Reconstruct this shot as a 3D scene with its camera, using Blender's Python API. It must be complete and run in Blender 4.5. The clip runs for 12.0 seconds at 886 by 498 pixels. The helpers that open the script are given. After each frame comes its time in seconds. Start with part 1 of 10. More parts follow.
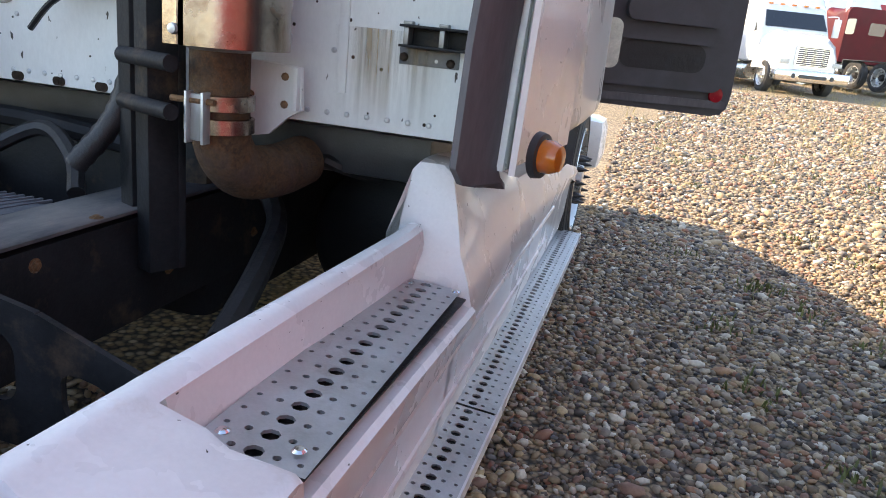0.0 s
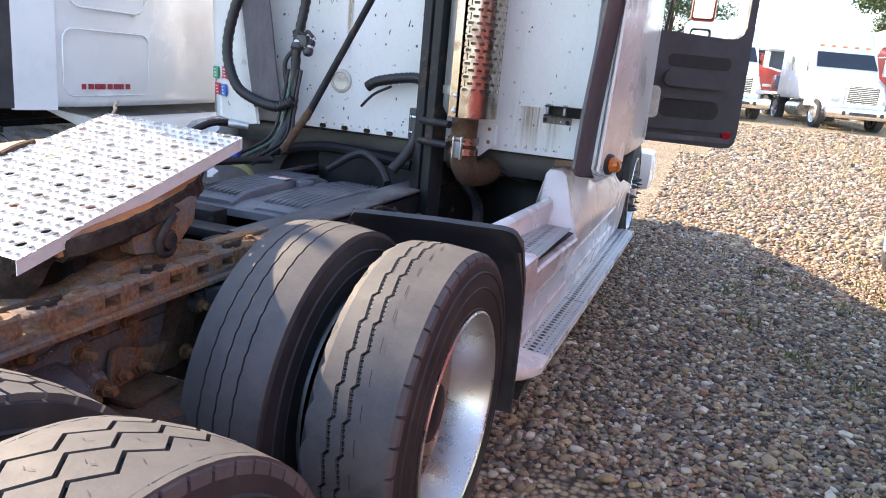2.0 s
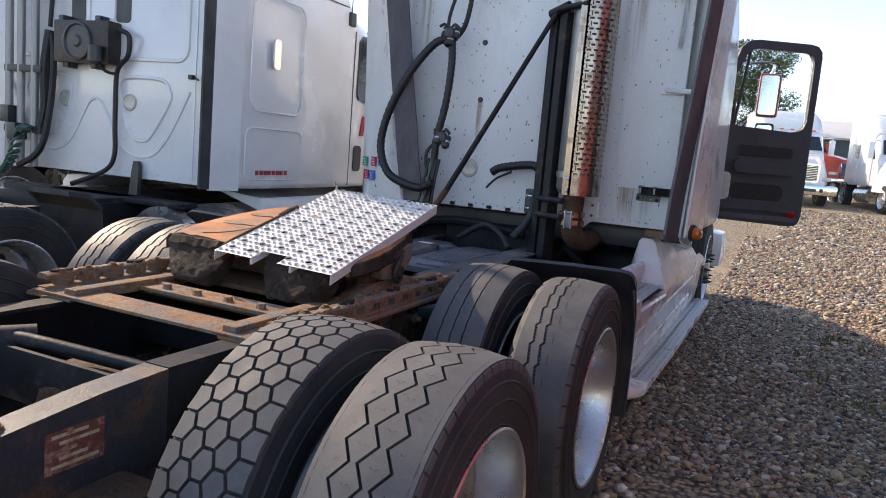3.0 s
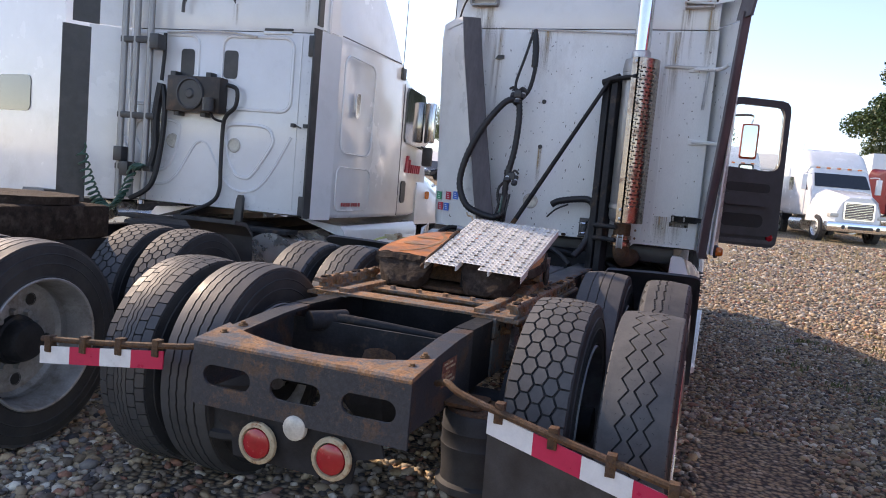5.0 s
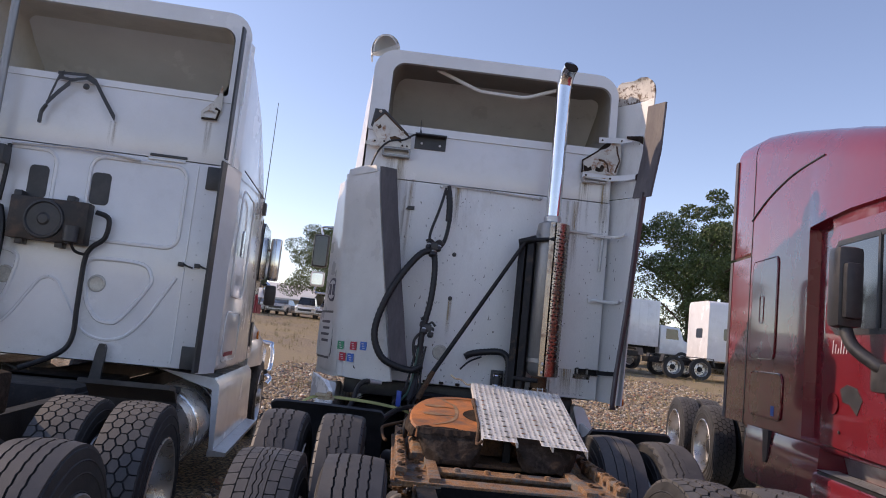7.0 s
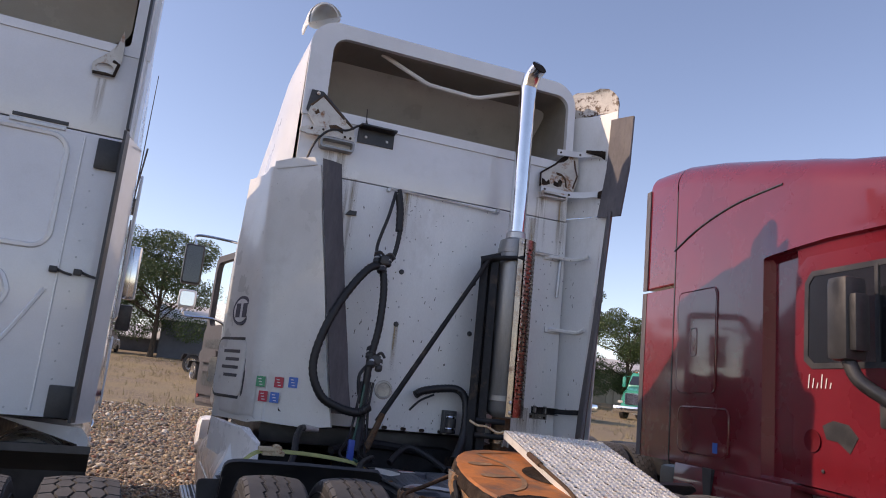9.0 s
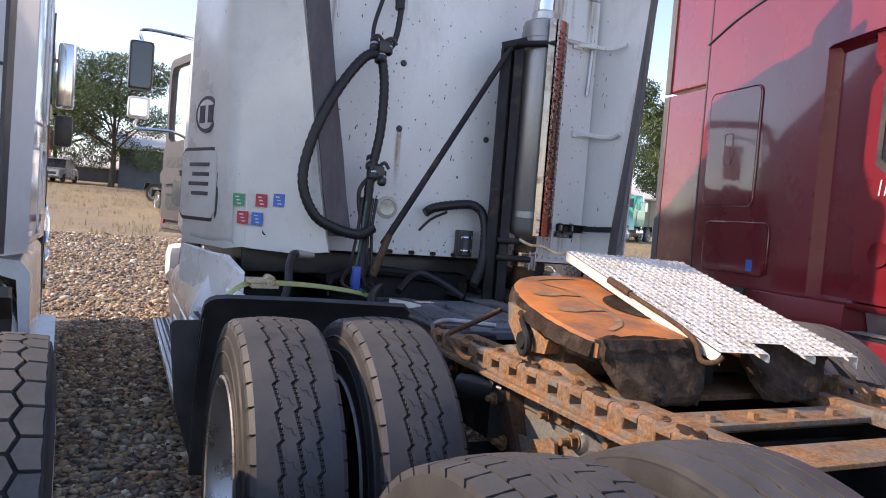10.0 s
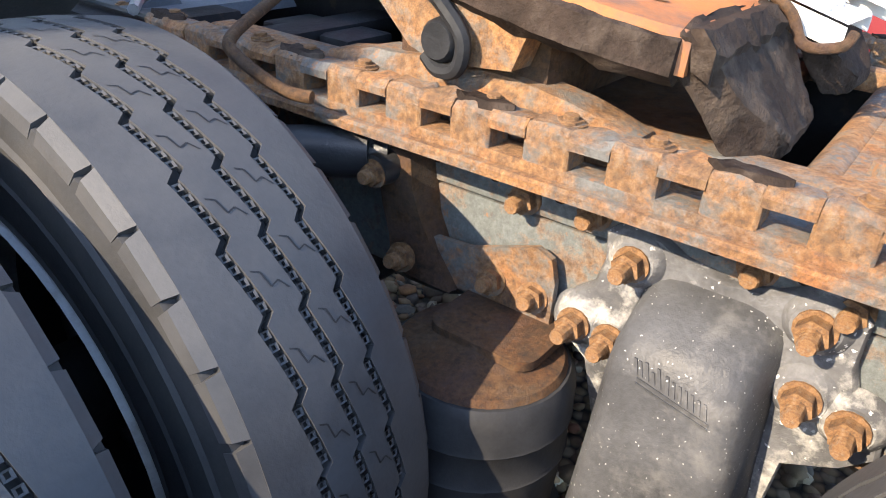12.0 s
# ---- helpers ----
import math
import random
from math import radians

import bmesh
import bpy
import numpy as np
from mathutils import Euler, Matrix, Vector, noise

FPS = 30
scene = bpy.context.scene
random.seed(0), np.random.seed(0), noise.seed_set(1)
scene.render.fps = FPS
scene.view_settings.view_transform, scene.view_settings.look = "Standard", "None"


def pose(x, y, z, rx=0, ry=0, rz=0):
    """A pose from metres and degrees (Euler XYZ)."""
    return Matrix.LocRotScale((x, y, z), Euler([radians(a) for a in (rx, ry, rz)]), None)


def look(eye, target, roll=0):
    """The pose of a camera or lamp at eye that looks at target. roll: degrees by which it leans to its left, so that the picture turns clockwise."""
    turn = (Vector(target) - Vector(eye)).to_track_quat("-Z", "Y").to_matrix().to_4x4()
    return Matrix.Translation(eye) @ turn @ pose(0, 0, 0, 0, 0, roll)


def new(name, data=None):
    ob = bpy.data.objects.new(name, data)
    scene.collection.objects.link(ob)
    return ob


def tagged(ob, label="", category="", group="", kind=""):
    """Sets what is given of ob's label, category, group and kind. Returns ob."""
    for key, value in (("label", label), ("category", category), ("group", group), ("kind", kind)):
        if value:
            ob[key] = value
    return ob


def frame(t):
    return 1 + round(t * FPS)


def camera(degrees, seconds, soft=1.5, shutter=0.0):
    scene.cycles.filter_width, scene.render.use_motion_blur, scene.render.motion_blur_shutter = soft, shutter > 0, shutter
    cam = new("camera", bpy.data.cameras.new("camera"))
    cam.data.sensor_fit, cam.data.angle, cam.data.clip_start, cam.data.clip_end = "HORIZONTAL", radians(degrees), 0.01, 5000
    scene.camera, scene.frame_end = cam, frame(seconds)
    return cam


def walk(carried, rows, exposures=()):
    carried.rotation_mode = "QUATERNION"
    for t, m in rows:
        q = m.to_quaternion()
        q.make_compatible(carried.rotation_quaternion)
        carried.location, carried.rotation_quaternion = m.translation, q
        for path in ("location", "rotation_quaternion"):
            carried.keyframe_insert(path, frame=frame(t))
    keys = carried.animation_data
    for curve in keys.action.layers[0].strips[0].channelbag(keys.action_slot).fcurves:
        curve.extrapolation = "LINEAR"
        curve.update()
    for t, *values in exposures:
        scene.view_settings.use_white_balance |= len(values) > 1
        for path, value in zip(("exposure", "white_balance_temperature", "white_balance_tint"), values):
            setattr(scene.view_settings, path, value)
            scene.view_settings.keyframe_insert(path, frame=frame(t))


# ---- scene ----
cam = camera(62.9, 12.0, soft=1.0)
PATH = [
    (0, (-0.22, 0.396, 1.354), (-0.696, 2.255, 0.789), 6.0),
    (0.5, (-0.344, -0.086, 1.409), (-0.776, 1.765, 0.788), 6.1),
    (1, (-0.244, -0.63, 1.474), (-0.66, 1.222, 0.844), 5.9),
    (1.5, (-0.081, -1.128, 1.515), (-0.55, 0.723, 0.918), 5.7),
    (2, (0.016, -1.643, 1.509), (-0.625, 0.188, 1.024), 5.3),
    (2.5, (0.059, -2.159, 1.474), (-0.735, -0.354, 1.141), 5.2),
    (3, (0.035, -2.642, 1.48), (-0.792, -0.841, 1.214), 5.0),
    (3.5, (-0.08, -3.1, 1.501), (-0.901, -1.291, 1.266), 4.9),
    (3.7, (-0.088, -3.285, 1.489), (-0.912, -1.477, 1.261), 4.9),
    (5.3, (-0.799, -4.32, 1.447), (-1.369, -2.407, 1.315), 5.1),
    (5.5, (-1.071, -4.441, 1.447), (-1.517, -2.494, 1.354), 5.4),
    (6, (-1.524, -4.578, 1.481), (-1.723, -2.588, 1.497), 5.7),
    (6.5, (-1.956, -4.438, 1.521), (-1.992, -2.442, 1.647), 5.8),
    (7, (-2.416, -4.253, 1.52), (-2.308, -2.27, 1.759), 6.0),
    (7.5, (-2.774, -4.007, 1.54), (-2.48, -2.05, 1.826), 5.9),
    (7.7, (-2.937, -3.857, 1.592), (-2.549, -1.921, 1.912), 5.9),
    (9.3, (-3.528, -2.684, 1.364), (-2.838, -0.846, 1.747), 5.4),
    (9.5, (-3.507, -2.472, 1.345), (-2.797, -0.629, 1.662), 5.1),
    (9.7, (-3.458, -2.329, 1.339), (-2.716, -0.473, 1.398), 4.6),
    (10, (-3.441, -2.011, 1.336), (-2.631, -0.184, 1.255), 4.5),
    (10.2, (-3.385, -1.839, 1.358), (-2.559, -0.021, 1.241), 4.4),
    (10.5, (-3.356, -1.54, 1.321), (-2.485, 0.253, 1.163), 4.2),
    (10.8, (-3.265, -1.272, 1.278), (-2.35, 0.491, 1.04), 4.0),
    (11, (-3.214, -1.165, 1.274), (-2.23, 0.511, 0.801), 3.6),
    (11.2, (-3.142, -1.062, 1.246), (-2.077, 0.502, 0.597), 3.1),
    (11.5, (-3.083, -0.909, 1.203), (-1.887, 0.461, 0.371), 3.5),
    (12, (-3.084, -0.666, 1.196), (-1.639, 0.344, 0.252), 4.1),
]
EXPOSURES = [(0, 2.36, 8500, 12), (0.5, 2.88, 9400, 14), (1.0, 3.05, 9400, 14), (1.5, 2.98, 8900, 14), (2.0, 2.55, 7900, 15), (2.5, 1.82, 7700, 16), (3.5, 1.32, 7650, 17), (5.5, 1.30, 7680, 22), (6.5, 0.95, 7700, 24), (7.0, 0.69, 7700, 25), (7.5, 0.60, 7700, 26), (9.5, 0.79, 7950, 24), (10, 1.45, 7900, 22), (10.5, 1.72, 8000, 18), (11.5, 2.25, 7600, 12), (12, 2.42, 7300, 11)]
walk(cam, [(t, look(eye, target, roll)) for t, eye, target, roll in PATH], EXPOSURES)


# ---- light ----
SUN = Vector((-1.6, 0.45, 1.10)).normalized()
world = bpy.data.worlds.new("sky")
scene.world = world
world.use_nodes = True
wn = world.node_tree
sky = wn.nodes.new("ShaderNodeTexSky")
sky.sky_type, sky.sun_disc = "NISHITA", False
sky.sun_elevation, sky.sun_rotation = math.asin(SUN.z), math.atan2(SUN.x, SUN.y)
sky.air_density, sky.dust_density, sky.ozone_density = 0.84, 0.35, 2.5
wn.links.new(sky.outputs["Color"], wn.nodes["Background"].inputs["Color"])
wn.nodes["Background"].inputs["Strength"].default_value = 0.15
sun = new("sun", bpy.data.lights.new("sun", "SUN"))
sun.data.energy, sun.data.angle, sun.data.color = 2.3, radians(0.53), (1.0, 0.88, 0.72)
sun.matrix_world = look(SUN * 50, (0, 0, 0))


# ---- materials ----
def ramp(nt, src, stops):
    r = nt.nodes.new("ShaderNodeValToRGB")
    el = r.color_ramp.elements
    while len(el) < len(stops):
        el.new(0.5)
    for e, (p, c) in zip(el, stops):
        e.position, e.color = p, (*c, 1)
    nt.links.new(src, r.inputs[0])
    return r.outputs[0]


def mixc(nt, fac, a, b, how="MIX"):
    m = nt.nodes.new("ShaderNodeMix")
    m.data_type, m.blend_type = "RGBA", how
    for key, v in ((0, fac), (6, a), (7, b)):
        if hasattr(v, "is_linked"):
            nt.links.new(v, m.inputs[key])
        elif key == 0:
            m.inputs[0].default_value = v
        else:
            m.inputs[key].default_value = (*v, 1)
    return m.outputs[2]


def noise_tex(nt, vec, scale, detail=4, rough=0.55, kind="ShaderNodeTexNoise"):
    n = nt.nodes.new(kind)
    n.inputs["Scale"].default_value = scale
    if kind == "ShaderNodeTexNoise":
        n.inputs["Detail"].default_value, n.inputs["Roughness"].default_value = detail, rough
    nt.links.new(vec, n.inputs["Vector"])
    return n


def limits(nt, src, lo, hi):
    m = nt.nodes.new("ShaderNodeMapRange")
    m.inputs[1].default_value, m.inputs[2].default_value = lo, hi
    nt.links.new(src, m.inputs[0])
    return m.outputs[0]


def surface(name, base, vary=0.12, scale=6.0, rough=0.5, metal=0.0, bump=0.1, grain=120.0,
            stain=None, stain_scale=3.0, stain_cut=(0.55, 0.7), speck=None, speck_scale=60.0, speck_cut=0.12,
            coat=0.0, stretch=(1, 1, 1), island=0.0, spec=0.5):
    """A worn surface: base colour varied at two scales, stains and specks with shapes of their own, fine relief."""
    mat = bpy.data.materials.new(name)
    mat.use_nodes = True
    nt = mat.node_tree
    bs = nt.nodes["Principled BSDF"]
    tc = nt.nodes.new("ShaderNodeTexCoord")
    mp = nt.nodes.new("ShaderNodeMapping")
    mp.inputs["Scale"].default_value = stretch
    nt.links.new(tc.outputs["Object"], mp.inputs["Vector"])
    vec = mp.outputs["Vector"]
    big = noise_tex(nt, vec, scale, 5, 0.6)
    fine = noise_tex(nt, vec, grain, 3, 0.6)
    dark = tuple(c * (1 - 2 * vary) for c in base)
    light = tuple(min(1, c * (1 + vary)) for c in base)
    col = ramp(nt, big.outputs["Fac"], [(0.3, dark), (0.7, light)])
    col = mixc(nt, vary * 1.5, col, ramp(nt, fine.outputs["Fac"], [(0.3, (0.35, 0.35, 0.35)), (0.7, (1, 1, 1))]), "MULTIPLY")
    if island:
        geo = nt.nodes.new("ShaderNodeNewGeometry")
        col = mixc(nt, island, col, ramp(nt, geo.outputs["Random Per Island"], [(0, (0.35, 0.35, 0.35)), (1, (1.0, 1.0, 1.0))]), "MULTIPLY")
    rough_out = None
    if stain:
        st = noise_tex(nt, vec, stain_scale, 8, 0.68)
        f = limits(nt, st.outputs["Fac"], *stain_cut)
        col = mixc(nt, f, col, stain)
        rough_out = f
    if speck:
        wob = noise_tex(nt, vec, speck_scale * 1.7, 3, 0.6)
        off = nt.nodes.new("ShaderNodeVectorMath")
        off.operation = "MULTIPLY_ADD"
        off.inputs[1].default_value = (0.9 / speck_scale,) * 3
        nt.links.new(wob.outputs["Color"], off.inputs[0])
        nt.links.new(vec, off.inputs[2])
        vo = noise_tex(nt, off.outputs[0], speck_scale, kind="ShaderNodeTexVoronoi")
        few = noise_tex(nt, vec, speck_scale * 0.23, 3, 0.6)
        cut = nt.nodes.new("ShaderNodeMath")
        cut.operation = "MULTIPLY_ADD"
        cut.inputs[1].default_value, cut.inputs[2].default_value = speck_cut * 4, -speck_cut * 0.9
        nt.links.new(few.outputs["Fac"], cut.inputs[0])
        dif = nt.nodes.new("ShaderNodeMath")
        dif.operation = "SUBTRACT"
        nt.links.new(cut.outputs[0], dif.inputs[0])
        nt.links.new(vo.outputs["Distance"], dif.inputs[1])
        f2 = limits(nt, dif.outputs[0], 0.0, speck_cut * 0.35)
        col = mixc(nt, f2, col, speck)
    nt.links.new(col, bs.inputs["Base Color"])
    bs.inputs["Metallic"].default_value = metal
    bs.inputs["Specular IOR Level"].default_value = spec
    bs.inputs["Coat Weight"].default_value = coat
    bs.inputs["Coat Roughness"].default_value = 0.06
    r = nt.nodes.new("ShaderNodeMapRange")
    r.inputs[1].default_value, r.inputs[2].default_value = 0.25, 0.75
    r.inputs[3].default_value, r.inputs[4].default_value = max(0.03, rough - 0.12), min(1, rough + 0.12)
    nt.links.new(big.outputs["Fac"], r.inputs[0])
    nt.links.new(r.outputs[0], bs.inputs["Roughness"])
    if bump:
        add = nt.nodes.new("ShaderNodeMath")
        add.operation = "MULTIPLY_ADD"
        add.inputs[1].default_value = 3.0
        nt.links.new((st if stain else big).outputs["Fac"], add.inputs[0])
        nt.links.new(fine.outputs["Fac"], add.inputs[2])
        b = nt.nodes.new("ShaderNodeBump")
        b.inputs["Strength"].default_value, b.inputs["Distance"].default_value = bump, 0.004
        nt.links.new(add.outputs[0], b.inputs["Height"])
        nt.links.new(b.outputs[0], bs.inputs["Normal"])
    return mat


def glassy(name, tint, rough=0.02):
    mat = bpy.data.materials.new(name)
    mat.use_nodes = True
    bs = mat.node_tree.nodes["Principled BSDF"]
    bs.inputs["Base Color"].default_value = (*tint, 1)
    bs.inputs["Roughness"].default_value, bs.inputs["Transmission Weight"].default_value = rough, 1.0
    bs.inputs["IOR"].default_value = 1.1
    return mat


def streaky(name, tint):
    """A thin run-down stain: fine upright streaks that thin out to the sides and the foot."""
    mat = bpy.data.materials.new(name)
    mat.use_nodes = True
    nt = mat.node_tree
    bs = nt.nodes["Principled BSDF"]
    tc = nt.nodes.new("ShaderNodeTexCoord")
    mp = nt.nodes.new("ShaderNodeMapping")
    mp.inputs["Scale"].default_value = (38, 38, 1.6)
    nt.links.new(tc.outputs["Object"], mp.inputs["Vector"])
    f = limits(nt, noise_tex(nt, mp.outputs["Vector"], 1.0, 5, 0.6).outputs["Fac"], 0.42, 0.72)
    sep = nt.nodes.new("ShaderNodeSeparateXYZ")
    nt.links.new(tc.outputs["Generated"], sep.inputs[0])
    foot = ramp(nt, sep.outputs["Z"], [(0.0, (0, 0, 0)), (0.6, (0.7, 0.7, 0.7)), (1.0, (0.85, 0.85, 0.85))])
    side = ramp(nt, sep.outputs["X"], [(0.0, (0, 0, 0)), (0.3, (1, 1, 1)), (0.7, (1, 1, 1)), (1.0, (0, 0, 0))])
    nt.links.new(mixc(nt, 1.0, mixc(nt, 1.0, foot, side, "MULTIPLY"), f, "MULTIPLY"), bs.inputs["Alpha"])
    bs.inputs["Base Color"].default_value = (*tint, 1)
    bs.inputs["Roughness"].default_value = 0.6
    return mat


def rust(name, paint, amount, dark=1.0, bump=0.9, pits=0.56, rough=0.8):
    """Rust from dark brown to orange and pale dust at two scales, with patches of old paint left on it."""
    mat = bpy.data.materials.new(name)
    mat.use_nodes = True
    nt = mat.node_tree
    bs = nt.nodes["Principled BSDF"]
    vec = nt.nodes.new("ShaderNodeTexCoord").outputs["Object"]
    fine = noise_tex(nt, vec, 85, 10, 0.82)
    mid = noise_tex(nt, vec, 7, 8, 0.72)
    stops = [(0.26, (0.050, 0.033, 0.024)), (0.40, (0.15, 0.085, 0.048)), (0.50, (0.31, 0.155, 0.062)), (0.60, (0.41, 0.24, 0.115)), (0.74, (0.50, 0.40, 0.29))]
    col = ramp(nt, fine.outputs["Fac"], [(p, tuple(c * dark for c in q)) for p, q in stops])
    hot = ramp(nt, mid.outputs["Fac"], [(0.32, (0.42, 0.40, 0.40)), (0.45, (0.95, 0.92, 0.90)), (0.55, (1.05, 0.92, 0.80)), (0.66, (1.25, 0.88, 0.62))])
    col = mixc(nt, 0.8, col, hot, "MULTIPLY")
    big = noise_tex(nt, vec, 8.5, 10, 0.76)
    f = limits(nt, big.outputs["Fac"], 0.46 + 0.22 * (0.5 - amount), 0.60 + 0.22 * (0.5 - amount))
    wear = mixc(nt, limits(nt, fine.outputs["Fac"], 0.42, 0.62), paint, tuple(min(1, c * 1.5 + 0.01) for c in paint))
    pit = noise_tex(nt, vec, 42, 6, 0.65)
    wear = mixc(nt, limits(nt, pit.outputs["Fac"], pits, pits + 0.08), wear, tuple(c * dark for c in (0.30, 0.15, 0.075)))
    dust = noise_tex(nt, vec, 17, 8, 0.7)
    col = mixc(nt, limits(nt, dust.outputs["Fac"], 0.50, 0.78), col, tuple(c * dark for c in (0.40, 0.30, 0.20)))
    col = mixc(nt, limits(nt, dust.outputs["Fac"], 0.48, 0.30), col, tuple(c * dark for c in (0.085, 0.055, 0.038)))
    nt.links.new(mixc(nt, f, col, wear), bs.inputs["Base Color"])
    bs.inputs["Roughness"].default_value = rough
    add = nt.nodes.new("ShaderNodeMath")
    add.operation = "MULTIPLY_ADD"
    add.inputs[1].default_value = 1.2
    nt.links.new(fine.outputs["Fac"], add.inputs[0])
    nt.links.new(f, add.inputs[2])
    b = nt.nodes.new("ShaderNodeBump")
    b.inputs["Strength"].default_value, b.inputs["Distance"].default_value = bump, 0.003
    nt.links.new(add.outputs[0], b.inputs["Height"])
    nt.links.new(b.outputs[0], bs.inputs["Normal"])
    return mat


WHITE = surface("white_paint", (0.72, 0.72, 0.70), 0.06, 2.5, 0.32, bump=0.04, stain=(0.50, 0.47, 0.42), stain_scale=2.2, stain_cut=(0.56, 0.85), speck=(0.12, 0.11, 0.10), speck_scale=26, speck_cut=0.045, coat=0.3)
WHITE_BACK = surface("weathered_white_panel", (0.80, 0.81, 0.80), 0.06, 1.8, 0.42, bump=0.06, stain=(0.46, 0.44, 0.40), stain_scale=1.6, stain_cut=(0.58, 0.85), speck=(0.07, 0.065, 0.06), speck_scale=22, speck_cut=0.085, stretch=(1, 1, 0.45))
WHITE_CLEAN = surface("clean_white_paint", (0.78, 0.79, 0.80), 0.04, 2.0, 0.22, bump=0.02, stain=(0.58, 0.58, 0.57), stain_scale=1.6, stain_cut=(0.55, 0.85), coat=0.6)
FAIRING = surface("white_gelcoat", (0.90, 0.885, 0.865), 0.05, 3.0, 0.28, bump=0.03, stain=(0.52, 0.43, 0.36), stain_scale=3.5, stain_cut=(0.60, 0.85), speck=(0.10, 0.09, 0.08), speck_scale=22, speck_cut=0.05, coat=0.3)
RED = surface("red_paint", (0.18, 0.011, 0.019), 0.08, 1.5, 0.28, bump=0.006, coat=1.0, spec=0.3, stain=(0.13, 0.009, 0.013), stain_scale=1.2, stain_cut=(0.55, 0.8))
RED_FLAT = surface("faded_red_paint", (0.12, 0.007, 0.012), 0.15, 1.2, 0.5, bump=0.03, spec=0.2)
BLACK = surface("black_plastic", (0.044, 0.045, 0.049), 0.2, 8, 0.42, bump=0.15, grain=200, stain=(0.075, 0.07, 0.065), stain_scale=4, stain_cut=(0.5, 0.85))
COVER = surface("dusty_black_cover", (0.135, 0.150, 0.172), 0.2, 5, 0.55, bump=0.15, grain=160, stain=(0.21, 0.20, 0.19), stain_scale=2.5, stain_cut=(0.50, 0.75))
DUSTY = surface("dusty_frame_steel", (0.072, 0.080, 0.094), 0.25, 6, 0.6, bump=0.25, grain=90, stain=(0.22, 0.20, 0.18), stain_scale=4, stain_cut=(0.50, 0.74), stretch=(1, 0.4, 1))
STEEL = surface("black_frame_steel", (0.026, 0.027, 0.030), 0.25, 7, 0.55, bump=0.3, grain=70, stain=(0.12, 0.08, 0.055), stain_scale=5, stain_cut=(0.57, 0.74), spec=0.2)
RUSTY = rust("rusty_steel", (0.122, 0.118, 0.110), 0.56, 0.98)
RUST_PAINT = rust("flaking_black_paint", (0.058, 0.064, 0.076), 0.66, 0.95, 0.6, 0.60)
RUST_FACE = rust("weathered_black_paint", (0.020, 0.023, 0.030), 1.05, 0.50, 0.5, 0.64, 0.5)
WEB = rust("blotched_grey_plate", (0.098, 0.108, 0.106), 0.82, 0.86, 0.5, 0.635)
RUST_BROWN = rust("brown_rust", (0.060, 0.030, 0.022), 0.35, 0.32)
ORANGE_RUST = surface("orange_rust_plate", (0.50, 0.17, 0.045), 0.18, 5, 0.6, bump=0.25, grain=90, stain=(0.19, 0.095, 0.055), stain_scale=6.5, stain_cut=(0.46, 0.64))
COOLER = surface("cooler_housing", (0.030, 0.022, 0.019), 0.2, 8, 0.5, bump=0.2, grain=90, stain=(0.10, 0.06, 0.04), stain_scale=8, stain_cut=(0.5, 0.75))
GREASE = surface("dry_grease", (0.046, 0.032, 0.025), 0.3, 14, 0.8, bump=1.0, grain=70, stain=(0.085, 0.064, 0.050), stain_scale=12, stain_cut=(0.5, 0.7), spec=0.12)
RUST_BOLT = rust("rusty_bolt", (0.16, 0.13, 0.10), 0.35, 0.66, 0.5)
GREASE_PALE = surface("tan_grease", (0.33, 0.19, 0.10), 0.2, 18, 0.7, bump=0.3, grain=90, stain=(0.17, 0.12, 0.085), stain_scale=14, stain_cut=(0.5, 0.7))
ARM_GREY = surface("dark_cast_grey", (0.085, 0.087, 0.093), 0.2, 9, 0.55, 0.1, 0.25, 140, stain=(0.19, 0.185, 0.18), stain_scale=6, stain_cut=(0.54, 0.74), speck=(0.50, 0.50, 0.48), speck_scale=130, speck_cut=0.10, spec=0.3)
ALU = surface("dull_aluminium", (0.60, 0.61, 0.62), 0.08, 14, 0.42, 0.75, 0.15, 160, stain=(0.36, 0.33, 0.32), stain_scale=8, stain_cut=(0.55, 0.8))
RIM_ALU = surface("polished_rim", (0.66, 0.65, 0.63), 0.06, 10, 0.30, 0.9, 0.05, 100, stain=(0.40, 0.37, 0.34), stain_scale=7, stain_cut=(0.55, 0.85))
RIM_GREY = surface("grey_steel_rim", (0.36, 0.36, 0.36), 0.15, 9, 0.5, 0.4, 0.1, 100, stain=(0.16, 0.14, 0.12), stain_scale=8, stain_cut=(0.5, 0.7))
WHITE_ALU = surface("weathered_white_tread_plate", (0.74, 0.73, 0.70), 0.07, 9, 0.5, 0.25, 0.2, 120, stain=(0.45, 0.40, 0.33), stain_scale=8, stain_cut=(0.55, 0.8))
CHROME = surface("chrome", (0.78, 0.79, 0.80), 0.03, 6, 0.10, 1.0, 0.0)
MUFFLER = surface("grey_muffler_steel", (0.34, 0.34, 0.34), 0.12, 6, 0.45, 0.6, 0.1, stretch=(1, 1, 0.2))
RUBBER = surface("tyre_rubber", (0.036, 0.037, 0.040), 0.2, 9, 0.62, bump=0.12, grain=150, stain=(0.056, 0.053, 0.050), stain_scale=5, stain_cut=(0.45, 0.8), spec=0.3)
TREAD_DUSTY = surface("dusty_tread_rubber", (0.084, 0.083, 0.083), 0.12, 11, 0.72, bump=0.1, grain=130, stain=(0.118, 0.112, 0.106), stain_scale=7, stain_cut=(0.45, 0.75), spec=0.5)
